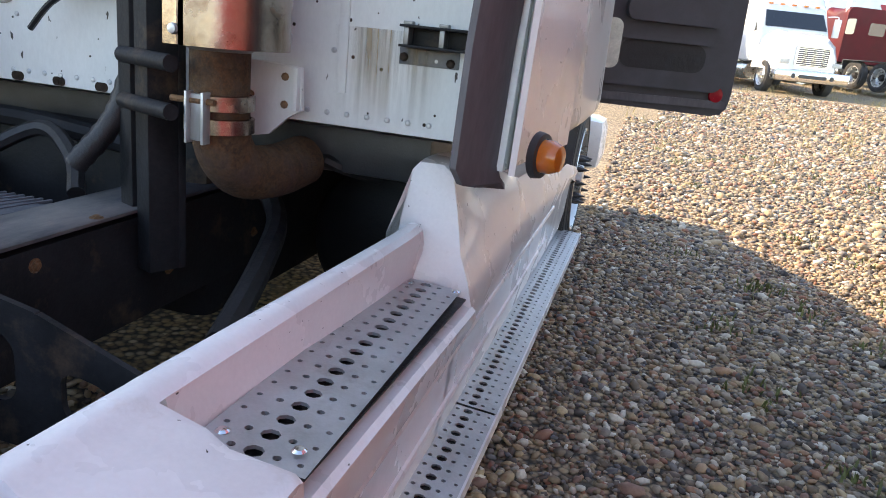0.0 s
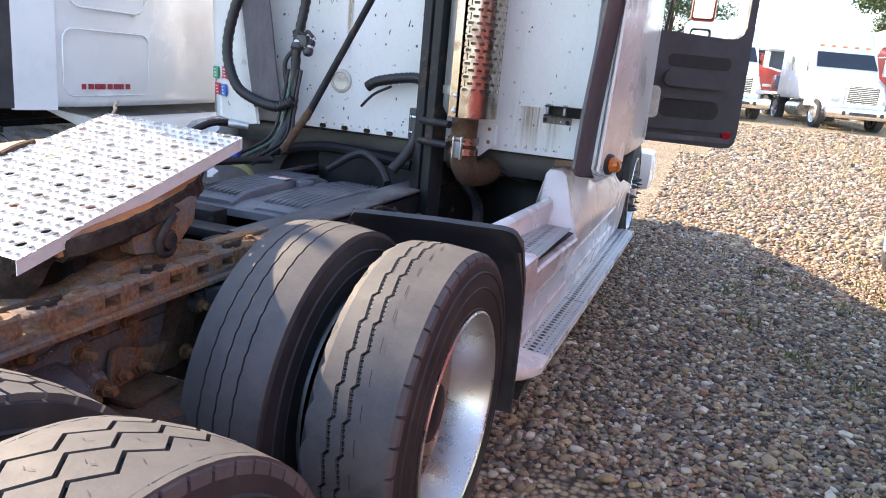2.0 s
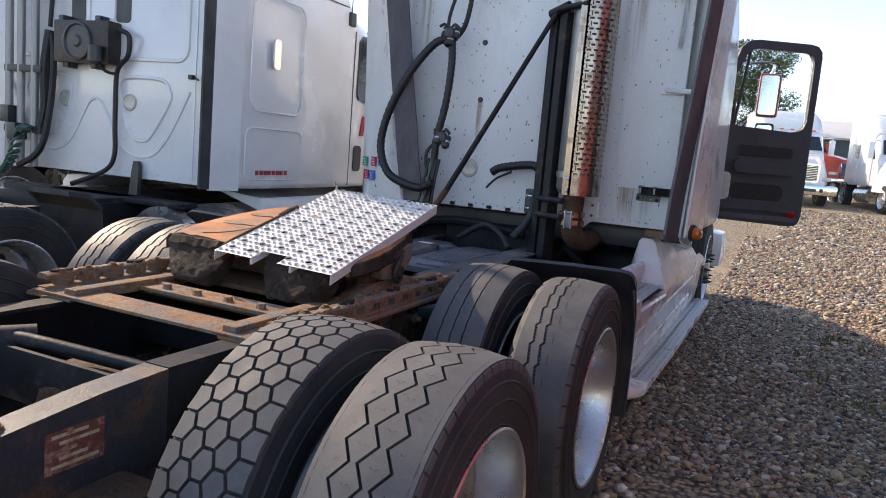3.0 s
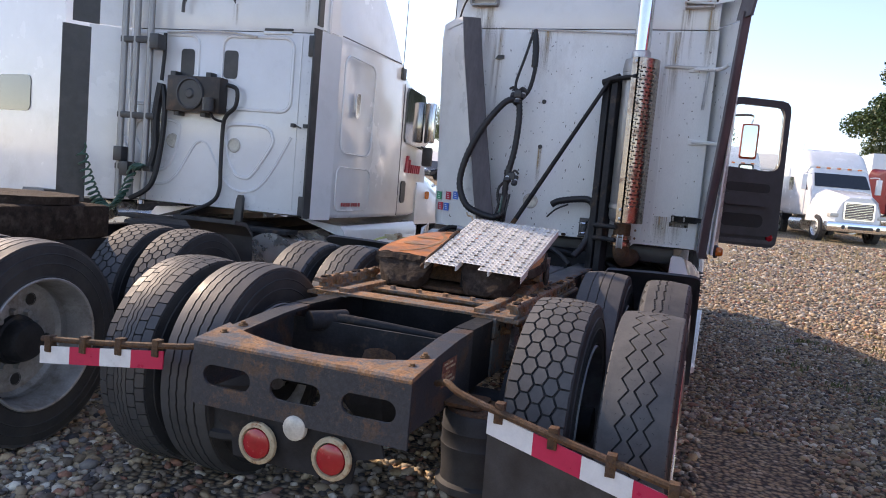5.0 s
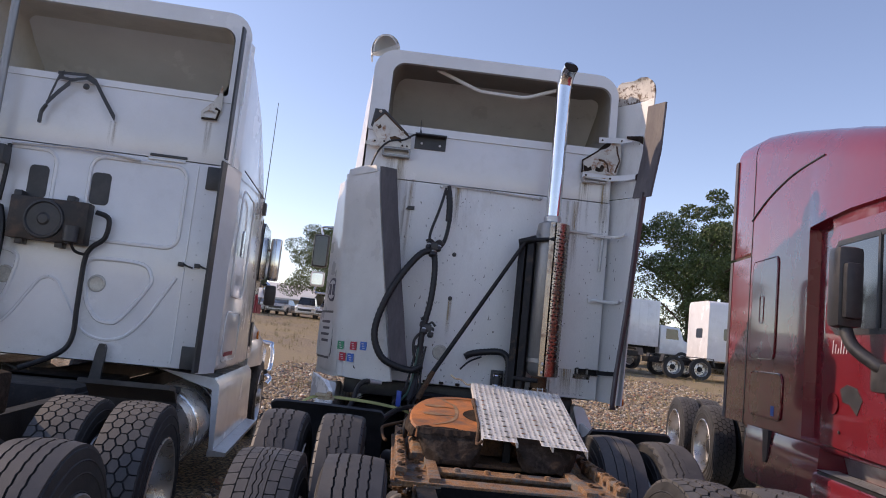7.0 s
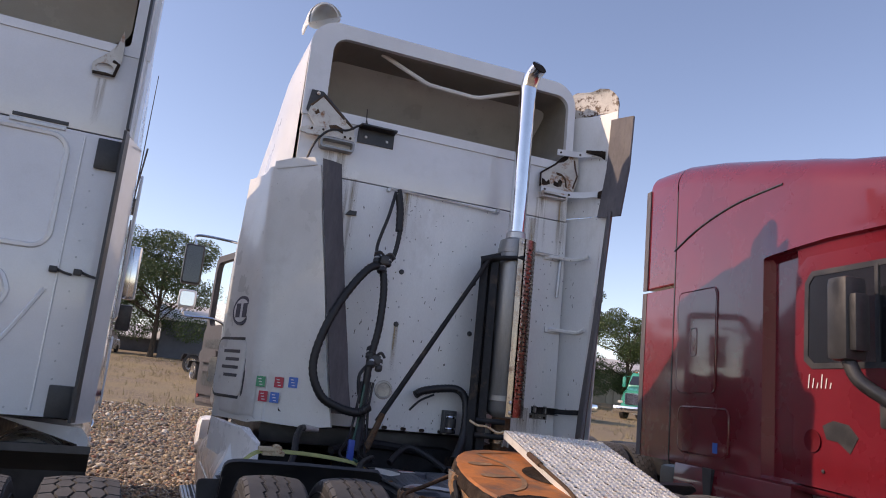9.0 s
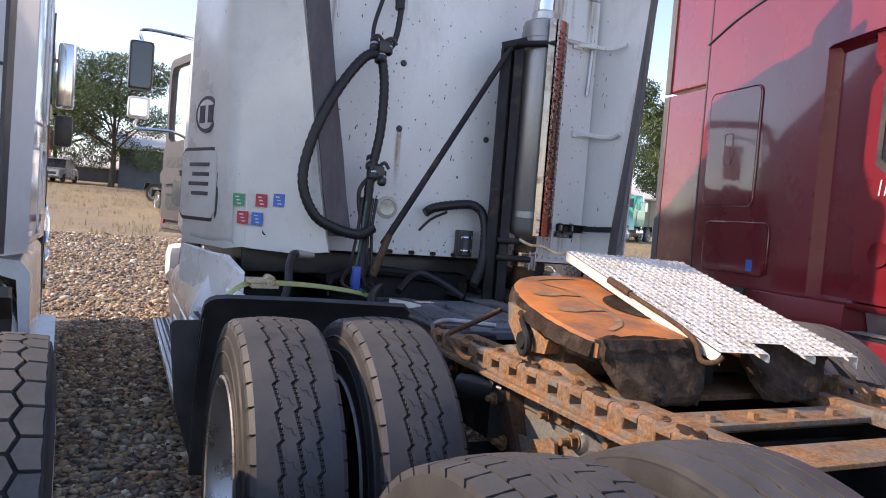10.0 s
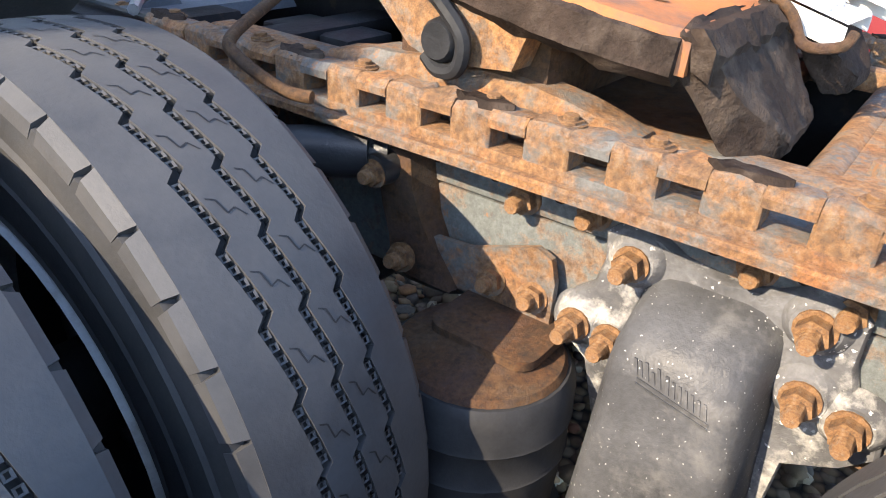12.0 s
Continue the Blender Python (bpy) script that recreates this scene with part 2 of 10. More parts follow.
TREAD = surface("worn_tread_rubber", (0.056, 0.057, 0.061), 0.12, 11, 0.56, bump=0.1, grain=130, stain=(0.072, 0.070, 0.070), stain_scale=7, stain_cut=(0.45, 0.75), spec=0.5)
EXT_RUBBER = surface("faded_grey_rubber", (0.115, 0.105, 0.115), 0.2, 7, 0.65, bump=0.3, grain=60, stain=(0.19, 0.17, 0.16), stain_scale=4, stain_cut=(0.5, 0.75), stretch=(1, 1, 0.3))
INTERIOR = surface("door_trim_grey", (0.062, 0.058, 0.065), 0.15, 9, 0.6, bump=0.15, grain=260)
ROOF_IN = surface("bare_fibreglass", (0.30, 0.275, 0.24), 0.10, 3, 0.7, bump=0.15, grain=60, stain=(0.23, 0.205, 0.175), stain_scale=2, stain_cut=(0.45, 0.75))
# paler than ROOF_IN: daylight glowing through the shell is put into the colour
ROOF_LIT_THROUGH = surface("lit_through_fibreglass", (0.64, 0.60, 0.53), 0.08, 3, 0.7, bump=0.1, grain=60, stain=(0.52, 0.48, 0.42), stain_scale=2, stain_cut=(0.45, 0.75))
AMBER = surface("amber_lens", (0.75, 0.20, 0.02), 0.08, 9, 0.2, bump=0.05, coat=0.6)
PLACARD = surface("faded_placard", (0.20, 0.065, 0.045), 0.2, 30, 0.7, bump=0.1, stain=(0.36, 0.22, 0.14), stain_scale=30, stain_cut=(0.5, 0.62))
RED_LENS = surface("red_lens", (0.36, 0.008, 0.018), 0.08, 40, 0.2, bump=0.1, coat=0.6)
CLEAR_LENS = surface("clear_lens", (0.55, 0.53, 0.47), 0.1, 30, 0.2, bump=0.1, coat=0.6)
TAPE_WHITE = surface("white_reflective_tape", (0.72, 0.72, 0.72), 0.05, 20, 0.35, bump=0.05)
TAPE_RED = surface("red_reflective_tape", (0.56, 0.02, 0.075), 0.05, 20, 0.35, bump=0.05)
GREYED = surface("oxidised_casting", (0.15, 0.15, 0.155), 0.25, 10, 0.7, 0.1, 0.4, 110, stain=(0.52, 0.50, 0.46), stain_scale=13, stain_cut=(0.51, 0.70), speck=(0.62, 0.62, 0.60), speck_scale=70, speck_cut=0.14, spec=0.3)
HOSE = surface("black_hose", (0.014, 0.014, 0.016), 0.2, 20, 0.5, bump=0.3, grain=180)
GREEN = surface("green_paint", (0.02, 0.33, 0.24), 0.08, 3, 0.3, bump=0.02, coat=0.5)
BLUE = surface("blue_paint", (0.03, 0.09, 0.42), 0.1, 3, 0.4, bump=0.02)
CAR_DARK = surface("dark_car_paint", (0.03, 0.035, 0.05), 0.1, 3, 0.25, bump=0.02, coat=0.6)
CAR_SILVER = surface("silver_car_paint", (0.42, 0.43, 0.45), 0.08, 3, 0.3, 0.4, 0.02, coat=0.6)
ORANGE = surface("orange_red_paint", (0.50, 0.06, 0.02), 0.1, 3, 0.35, bump=0.03, coat=0.4)
WINDOW = surface("dark_window_glass", (0.015, 0.018, 0.022), 0.1, 3, 0.05, bump=0.0, coat=1.0)
GLASS = glassy("clear_glass", (0.93, 0.97, 0.95))
BARK = surface("bark", (0.10, 0.075, 0.055), 0.3, 8, 0.9, bump=0.8, grain=30, stretch=(1, 1, 0.3))
LEAF = surface("leaves", (0.092, 0.150, 0.042), 0.25, 1.2, 0.5, bump=0.0, island=0.6)
LEAF_FAR = surface("distant_leaves", (0.06, 0.10, 0.045), 0.25, 0.6, 0.6, bump=0.0, island=0.5)
WEED = surface("weed_leaves", (0.20, 0.23, 0.075), 0.25, 6, 0.6, bump=0.0, island=0.5)
STRAW = surface("dry_grass", (0.42, 0.34, 0.16), 0.2, 3, 0.7, bump=0.0, island=0.5)
WALL_SHEET = surface("grey_wall_sheeting", (0.12, 0.13, 0.15), 0.1, 2, 0.6, bump=0.1)
WALL_TAN = surface("tan_wall_sheeting", (0.36, 0.33, 0.26), 0.1, 1, 0.6, bump=0.1)
ROOF_SHEET = surface("pale_roof_sheeting", (0.62, 0.60, 0.56), 0.08, 1, 0.5, bump=0.1)
STICK_BLUE = surface("blue_sticker", (0.03, 0.16, 0.55), 0.05, 60, 0.4, bump=0.0)
STICK_RED = surface("red_sticker", (0.55, 0.03, 0.06), 0.05, 60, 0.4, bump=0.0)
STICK_GREEN = surface("green_sticker", (0.03, 0.32, 0.16), 0.05, 60, 0.4, bump=0.0)
LETTER_RED = surface("red_lettering", (0.38, 0.03, 0.05), 0.05, 60, 0.4, bump=0.0)
LETTER_DARK = surface("dark_lettering", (0.05, 0.05, 0.08), 0.05, 60, 0.4, bump=0.0)
WIRE_GREEN = surface("green_air_line", (0.03, 0.10, 0.075), 0.1, 30, 0.4, bump=0.05)
STRAP = surface("yellow_green_strap", (0.42, 0.44, 0.16), 0.1, 40, 0.7, bump=0.2, grain=400)
TORN = surface("torn_gelcoat", (0.66, 0.63, 0.58), 0.12, 6, 0.6, bump=0.4, stain=(0.10, 0.055, 0.03), stain_scale=16, stain_cut=(0.50, 0.58))
RUST_WHITE = surface("white_paint_rust_edges", (0.68, 0.66, 0.61), 0.1, 8, 0.5, bump=0.2, stain=(0.30, 0.13, 0.05), stain_scale=9, stain_cut=(0.53, 0.62))
STREAK = streaky("rust_streak", (0.42, 0.31, 0.17))
# brown base and blotches stand for reflections of the red truck and gravel
SHIELD = surface("brown_blotched_chrome", (0.46, 0.38, 0.32), 0.12, 9, 0.24, 1.0, 0.10, 25, stain=(0.20, 0.12, 0.085), stain_scale=9, stain_cut=(0.50, 0.68), speck=(0.10, 0.09, 0.08), speck_scale=30, speck_cut=0.06)
TAN_ROD = surface("cream_paint_rust", (0.55, 0.45, 0.30), 0.2, 14, 0.7, bump=0.3, stain=(0.25, 0.11, 0.05), stain_scale=14, stain_cut=(0.52, 0.62))


def ground_material():
    mat = bpy.data.materials.new("gravel_ground")
    mat.use_nodes = True
    nt = mat.node_tree
    bs = nt.nodes["Principled BSDF"]
    tc = nt.nodes.new("ShaderNodeTexCoord")
    vec = tc.outputs["Object"]
    v = noise_tex(nt, vec, 30, kind="ShaderNodeTexVoronoi")
    sep = nt.nodes.new("ShaderNodeSeparateColor")
    nt.links.new(v.outputs["Color"], sep.inputs[0])
    pebbles = ramp(nt, sep.outputs[0], [(0.0, (0.181, 0.131, 0.095)), (0.35, (0.402, 0.291, 0.170)), (0.65, (0.513, 0.382, 0.226)), (0.85, (0.321, 0.251, 0.181)), (1.0, (0.603, 0.492, 0.340))])
    gap = limits(nt, v.outputs["Distance"], 0.35, 0.7)
    pebbles = mixc(nt, gap, pebbles, (0.06, 0.05, 0.04))
    dust = noise_tex(nt, vec, 0.7, 6, 0.65)
    pebbles = mixc(nt, limits(nt, dust.outputs["Fac"], 0.58, 0.72), pebbles, (0.37, 0.30, 0.20))
    grass = noise_tex(nt, vec, 0.16, 7, 0.7)
    xyz = nt.nodes.new("ShaderNodeSeparateXYZ")
    nt.links.new(vec, xyz.inputs[0])
    far = limits(nt, xyz.outputs["Y"], 8, 20)
    m = nt.nodes.new("ShaderNodeMath")
    m.operation = "MULTIPLY"
    nt.links.new(limits(nt, grass.outputs["Fac"], 0.42, 0.66), m.inputs[0])
    nt.links.new(far, m.inputs[1])
    earth = mixc(nt, limits(nt, noise_tex(nt, vec, 3, 6, 0.7).outputs["Fac"], 0.35, 0.65), (0.38, 0.285, 0.16), (0.31, 0.25, 0.12))
    earth = mixc(nt, 0.55, earth, ramp(nt, noise_tex(nt, vec, 22, 6, 0.75).outputs["Fac"], [(0.32, (0.35, 0.33, 0.30)), (0.62, (1.0, 1.0, 1.0))]), "MULTIPLY")
    nt.links.new(mixc(nt, m.outputs[0], pebbles, earth), bs.inputs["Base Color"])
    bs.inputs["Roughness"].default_value = 0.9
    b = nt.nodes.new("ShaderNodeBump")
    b.inputs["Strength"].default_value, b.inputs["Distance"].default_value = 0.9, 0.02
    b.invert = True
    nt.links.new(v.outputs["Distance"], b.inputs["Height"])
    nt.links.new(b.outputs[0], bs.inputs["Normal"])
    return mat


def stone_material():
    mat = bpy.data.materials.new("river_pebbles")
    mat.use_nodes = True
    nt = mat.node_tree
    bs = nt.nodes["Principled BSDF"]
    geo = nt.nodes.new("ShaderNodeNewGeometry")
    tc = nt.nodes.new("ShaderNodeTexCoord")
    col = ramp(nt, geo.outputs["Random Per Island"], [(0.0, (0.056, 0.053, 0.056)), (0.14, (0.170, 0.125, 0.090)), (0.30, (0.463, 0.332, 0.190)), (0.42, (0.221, 0.190, 0.165)), (0.54, (0.362, 0.161, 0.101)), (0.64, (0.623, 0.472, 0.281)), (0.76, (0.161, 0.156, 0.161)), (0.88, (0.502, 0.412, 0.301)), (1.0, (0.803, 0.743, 0.623))])
    n = noise_tex(nt, tc.outputs["Object"], 90, 4, 0.6)
    col = mixc(nt, 0.45, col, ramp(nt, n.outputs["Fac"], [(0.3, (0.45, 0.42, 0.4)), (0.7, (1, 1, 1))]), "MULTIPLY")
    nt.links.new(col, bs.inputs["Base Color"])
    bs.inputs["Roughness"].default_value = 0.75
    return mat


GROUND, PEBBLES = ground_material(), stone_material()


# ---- mesh tools ----
def face(bm, pts):
    return bm.faces.new([bm.verts.new(p) for p in pts])


def box(bm, x0, x1, y0, y1, z0, z1, bev=0.0, m=None):
    t = bmesh.new()
    vs = [t.verts.new(((x0, x1)[i], (y0, y1)[j], (z0, z1)[k])) for i in (0, 1) for j in (0, 1) for k in (0, 1)]
    for q in ((0, 1, 3, 2), (4, 6, 7, 5), (0, 4, 5, 1), (2, 3, 7, 6), (0, 2, 6, 4), (1, 5, 7, 3)):
        t.faces.new([vs[i] for i in q])
    if bev:
        bmesh.ops.bevel(t, geom=t.edges[:], offset=bev, segments=2, affect="EDGES", profile=0.6)
    made = {v: bm.verts.new(m @ v.co if m is not None else v.co) for v in t.verts}
    for f in t.faces:
        bm.faces.new([made[v] for v in f.verts])
    t.free()
    return bm


def cyl(bm, a, b, r, r2=None, seg=16, cap=True):
    a, b = Vector(a), Vector(b)
    r2 = r if r2 is None else r2
    d = (b - a).normalized()
    u = d.orthogonal().normalized()
    w = d.cross(u)
    rings = []
    for p, q in ((a, r), (b, r2)):
        rings.append([bm.verts.new(p + (u * math.cos(t) + w * math.sin(t)) * q) for t in (2 * math.pi * i / seg for i in range(seg))])
    for i in range(seg):
        j = (i + 1) % seg
        bm.faces.new((rings[0][i], rings[0][j], rings[1][j], rings[1][i]))
    if cap:
        bm.faces.new(rings[0][::-1])
        bm.faces.new(rings[1])
    return bm


def smooth_path(pts, n=6):
    pts = [Vector(p) for p in pts]
    out = []
    for i in range(len(pts) - 1):
        p0, p1, p2, p3 = pts[max(i - 1, 0)], pts[i], pts[i + 1], pts[min(i + 2, len(pts) - 1)]
        for k in range(n):
            t = k / n
            out.append(0.5 * ((2 * p1) + (p2 - p0) * t + (2 * p0 - 5 * p1 + 4 * p2 - p3) * t * t + (3 * p1 - p0 - 3 * p2 + p3) * t ** 3))
    return out + [pts[-1]]


def tube(bm, pts, r, seg=10, n=6, rings_on=0.0, smooth=True):
    """A round tube along a smooth path; rings_on gives it a spiral wrap."""
    path = smooth_path(pts, n) if smooth else [Vector(p) for p in pts]
    t0 = (path[1] - path[0]).normalized()
    u = t0.orthogonal().normalized()
    last = None
    for i, p in enumerate(path):
        t = (path[min(i + 1, len(path) - 1)] - path[max(i - 1, 0)]).normalized()
        u = (u - t * u.dot(t)).normalized()
        w = t.cross(u)
        q = r * (1 + (rings_on if i % 2 else 0))
        ring = [bm.verts.new(p + (u * math.cos(a) + w * math.sin(a)) * q) for a in (2 * math.pi * k / seg for k in range(seg))]
        if last:
            for k in range(seg):
                bm.faces.new((last[k], last[(k + 1) % seg], ring[(k + 1) % seg], ring[k]))
        else:
            bm.faces.new(ring[::-1])
        last = ring
    bm.faces.new(last)
    return bm


def lathe(bm, prof, at, axis=(1, 0, 0), seg=48, close=False):
    """Turns a profile of (radius, place along the axis) round the axis through at."""
    axis, at = Vector(axis).normalized(), Vector(at)
    u = Vector((0, 0, 1)) if abs(axis.z) < 0.9 else Vector((1, 0, 0))
    w = axis.cross(u)
    rows = [[bm.verts.new(at + axis * a + (u * math.cos(t) + w * math.sin(t)) * r) for t in (2 * math.pi * i / seg for i in range(seg))] for r, a in prof]
    for k in range(len(rows) - 1 + bool(close)):
        p, q = rows[k], rows[(k + 1) % len(rows)]
        for i in range(seg):
            j = (i + 1) % seg
            bm.faces.new((p[i], p[j], q[j], q[i]))
    return bm


def prism(bm, poly, axis, a, b):
    """A polygon in the plane across the axis, given in the two other axes' order, from a to b along it."""
    k = "xyz".index(axis)

    def put(p, v):
        q = list(p)
        q.insert(k, v)
        return bm.verts.new(q)
    lo, hi = [put(p, a) for p in poly], [put(p, b) for p in poly]
    n = len(poly)
    for i in range(n):
        bm.faces.new((lo[i], lo[(i + 1) % n], hi[(i + 1) % n], hi[i]))
    bm.faces.new(lo[::-1])
    bm.faces.new(hi)
    return bm


def loft(bm, sections, close_start=True, close_end=True):
    rows = [[bm.verts.new(p) for p in s] for s in sections]
    n = len(rows[0])
    for p, q in zip(rows, rows[1:]):
        for i in range(n):
            bm.faces.new((p[i], p[(i + 1) % n], q[(i + 1) % n], q[i]))
    if close_start:
        bm.faces.new(rows[0][::-1])
    if close_end:
        bm.faces.new(rows[-1])
    return bm


def rounded(x0, x1, z0, z1, r, n=5, rb=None):
    """Outline of a rounded rectangle; rb is the radius at its foot."""
    rb = r if rb is None else rb
    out = []
    for cx, cz, q, a0 in ((x1 - r, z1 - r, r, 0), (x0 + r, z1 - r, r, 90), (x0 + rb, z0 + rb, rb, 180), (x1 - rb, z0 + rb, rb, 270)):
        for i in range(n + 1):
            a = radians(a0 + 90 * i / n)
            out.append((cx + q * math.cos(a), cz + q * math.sin(a)))
    return out


def ring_frame(bm, outer, inner, axis, a, b):
    """A flat frame between two outlines of equal length."""
    k = "xyz".index(axis)

    def put(p, v):
        q = list(p)
        q.insert(k, v)
        return bm.verts.new(q)
    rows = [[put(p, v) for p in o] for o, v in ((outer, a), (inner, a), (inner, b), (outer, b))]
    n = len(outer)
    for s in range(4):
        p, q = rows[s], rows[(s + 1) % 4]
        for i in range(n):
            bm.faces.new((p[i], p[(i + 1) % n], q[(i + 1) % n], q[i]))
    return bm


def perforated(bm, origin, u, v, nx, ny, radius, th=0.004, seg=8):
    """A plate of nx by ny cells along the vectors u and v (one cell each); radius(i, j) gives each cell's hole."""
    o, u, v = Vector(origin), Vector(u), Vector(v)
    nrm = u.cross(v).normalized()
    lu, lv = u.length, v.length
    eu, ev = u / lu, v / lv
    for i in range(nx):
        for j in range(ny):
            c = o + u * (i + 0.5) + v * (j + 0.5)
            r = radius(i, j)
            if r <= 0:
                face(bm, [c + u * a + v * b for a, b in ((-.5, -.5), (.5, -.5), (.5, .5), (-.5, .5))])
                continue
            inner, outer, deep = [], [], []
            for k in range(seg):
                a = 2 * math.pi * (k + 0.5) / seg
                ca, sa = math.cos(a), math.sin(a)
                s = min(lu / 2 / max(abs(ca), 1e-6), lv / 2 / max(abs(sa), 1e-6))
                outer.append(c + (eu * ca + ev * sa) * s)
                inner.append(c + (eu * ca + ev * sa) * r)
                deep.append(c + (eu * ca + ev * sa) * r - nrm * th)
            vo, vi, vd = ([bm.verts.new(p) for p in q] for q in (outer, inner, deep))
            cor = [bm.verts.new(c + u * a + v * b) for a, b in ((.5, .5), (-.5, .5), (-.5, -.5), (.5, -.5))]
            for k in range(seg):
                l = (k + 1) % seg
                bm.faces.new((vo[k], vo[l], vi[l], vi[k]))
                bm.faces.new((vi[k], vi[l], vd[l], vd[k]))
            quarter = seg // 4
            for q in range(4):
                k = (q * quarter + quarter // 2 - 1) % seg
                bm.faces.new((vo[k], cor[q], vo[(k + 1) % seg]))
    return bm




def rivet_heads(parent, places, r=0.0075, h=0.004, material=None, name="rivet", world=True):
    """Small round heads on a wall that looks to -y, each an object on one shared mesh."""
    key = (name, r, h, (material or ALU).name)
    if key not in HEADS:
        bm = B()
        lathe(bm, [(r, 0.001), (r * 0.95, -h * 0.5), (r * 0.6, -h), (0.0, -h * 1.05)], (0, 0, 0), (0, 1, 0), 8)
        me = bpy.data.meshes.new(name)
        bm.to_mesh(me)
        bm.free()
        me.materials.append(material or ALU)
        HEADS[key] = me
    for p in places:
        ob = new(name, HEADS[key])
        ob.parent = parent
        ob.matrix_basis = Matrix.Translation(p)


HEADS = {}


def part(name, bm, material, parent, label="", smooth=True, kind=""):
    me = bpy.data.meshes.new(name)
    bmesh.ops.recalc_face_normals(bm, faces=bm.faces[:])
    bm.to_mesh(me)
    bm.free()
    me.materials.append(material)
    if smooth:
        for p in me.polygons:
            p.use_smooth = True
        me.set_sharp_from_angle(angle=radians(38))
    ob = new(name, me)
    ob.parent = parent
    if parent is not None and parent.name in WORLD_BUILT:
        ob.matrix_parent_inverse = parent.matrix_basis.inverted()
    return tagged(ob, label, kind=kind)


WORLD_BUILT = set()


def thing(name, label, category, group="", m=None, kind=""):
    ob = new(name)
    ob.empty_display_size = 0.2
    if m is not None:
        ob.matrix_world = m
    return tagged(ob, label, category, group, kind)


def stand(name, at, label, category, group=""):
    """A thing whose parts are given in the world's own metres; its Empty stands at its base."""
    ob = thing(name, label, category, group, Matrix.Translation(at))
    WORLD_BUILT.add(ob.name)
    return ob


def lump(name, bm, material, label, category, group="", kind="", smooth=True):
    return tagged(part(name, bm, material, None, smooth=smooth), label, category, group, kind)


B = bmesh.new


# ---- ground ----
def ground_z(x, y):
    """The yard: level round the trucks and rising slowly towards the far fence."""
    return -0.015 + 0.036 * max(0.0, min(y, 75.0) - 9.0)


def build_ground():
    bm = B()
    xs = [-600, -200, -80, -40, -20, -8, -3.85, -3.15, 0, 4, 10, 20, 40, 80, 200, 600]
    ys = [-600, -200, -60, -30, -10, 0, 9, 20, 40, 60, 75, 120, 200, 700]
    grid = [[bm.verts.new((x, y, ground_z(x, y))) for x in xs] for y in ys]
    for i in range(len(ys) - 1):
        for j in range(len(xs) - 1):
            bm.faces.new((grid[i][j], grid[i][j + 1], grid[i + 1][j + 1], grid[i + 1][j]))
    return lump("ground", bm, GROUND, "tan pebble gravel yard with dry grass patches", "ground", kind="structure")


def build_stones():
    """Loose pebbles over the near ground, thick beside the trucks and thinner further off."""
    rng = np.random.default_rng(4)
    ico = bmesh.new()
    bmesh.ops.create_icosphere(ico, subdivisions=1, radius=1.0)
    ico.verts.ensure_lookup_table()
    base = np.array([v.co for v in ico.verts])
    tri = np.array([[v.index for v in f.verts] for f in ico.faces])
    ico.free()
    fields = [(-0.9, 2.4, 1.0, 6.5, 34000, 0.0128), (-0.6, 5.0, 6.0, 15.0, 13000, 0.022), (0.2, 4.0, -3.0, 1.2, 11000, 0.0145),
              (-3.9, -2.9, -2.5, 7.0, 9000, 0.0165), (-6.0, 0.4, -4.0, -0.8, 6500, 0.020), (-3.0, -0.4, -0.9, 2.4, 4200, 0.019),
              (0.0, 9.5, 14.0, 25.0, 9000, 0.030), (-5.5, -1.5, 7.0, 18.0, 6500, 0.026)]
    all_v, all_f, n = [], [], 0
    for x0, x1, y0, y1, count, size in fields:
        c = np.column_stack([rng.uniform(x0, x1, count), rng.uniform(y0, y1, count), np.zeros(count)])
        s = size * np.exp(rng.normal(0, 0.33, count))
        c[:, 2] = s * 0.18 - 0.013 + 0.036 * np.clip(c[:, 1] - 9, 0, None)
        a = rng.uniform(0, 2 * np.pi, count)
        sc = np.column_stack([s * rng.uniform(0.95, 1.5, count), s * rng.uniform(0.75, 1.05, count), s * rng.uniform(0.5, 0.8, count)])
        v = base[None] * sc[:, None] * (1 + rng.normal(0, 0.09, (count, len(base), 1)))
        ca, sa = np.cos(a)[:, None], np.sin(a)[:, None]
        tilt = rng.normal(0, 0.25, count)[:, None]
        x, y, z = v[..., 0], v[..., 1], v[..., 2]
        z = z + x * tilt
        v = np.stack([x * ca - y * sa, x * sa + y * ca, z], -1) + c[:, None]
        all_v.append(v.reshape(-1, 3))
        all_f.append((tri[None] + (np.arange(count) * len(base))[:, None, None] + n).reshape(-1, 3))
        n += count * len(base)
    v, f = np.concatenate(all_v), np.concatenate(all_f)
    me = bpy.data.meshes.new("gravel")
    me.vertices.add(len(v))
    me.vertices.foreach_set("co", v.ravel())
    me.loops.add(f.size)
    me.loops.foreach_set("vertex_index", f.ravel().astype(np.int32))
    me.polygons.add(len(f))
    me.polygons.foreach_set("loop_start", np.arange(0, f.size, 3, dtype=np.int32))
    me.polygons.foreach_set("use_smooth", np.ones(len(f), dtype=bool))
    me.update()
    me.materials.append(PEBBLES)
    return tagged(new("gravel", me), "loose rounded brown and grey pebbles on the yard", "gravel", kind="stuff")


build_ground()
build_stones()


# ---- wheels ----
R_TYRE, W_TYRE = 0.512, 0.272


def crown(a):
    return R_TYRE - 0.010 * (a / 0.115) ** 2


def on_tyre(a, t, deep=0.0):
    r = crown(a) - deep
    return (a, -r * math.sin(t), r * math.cos(t))


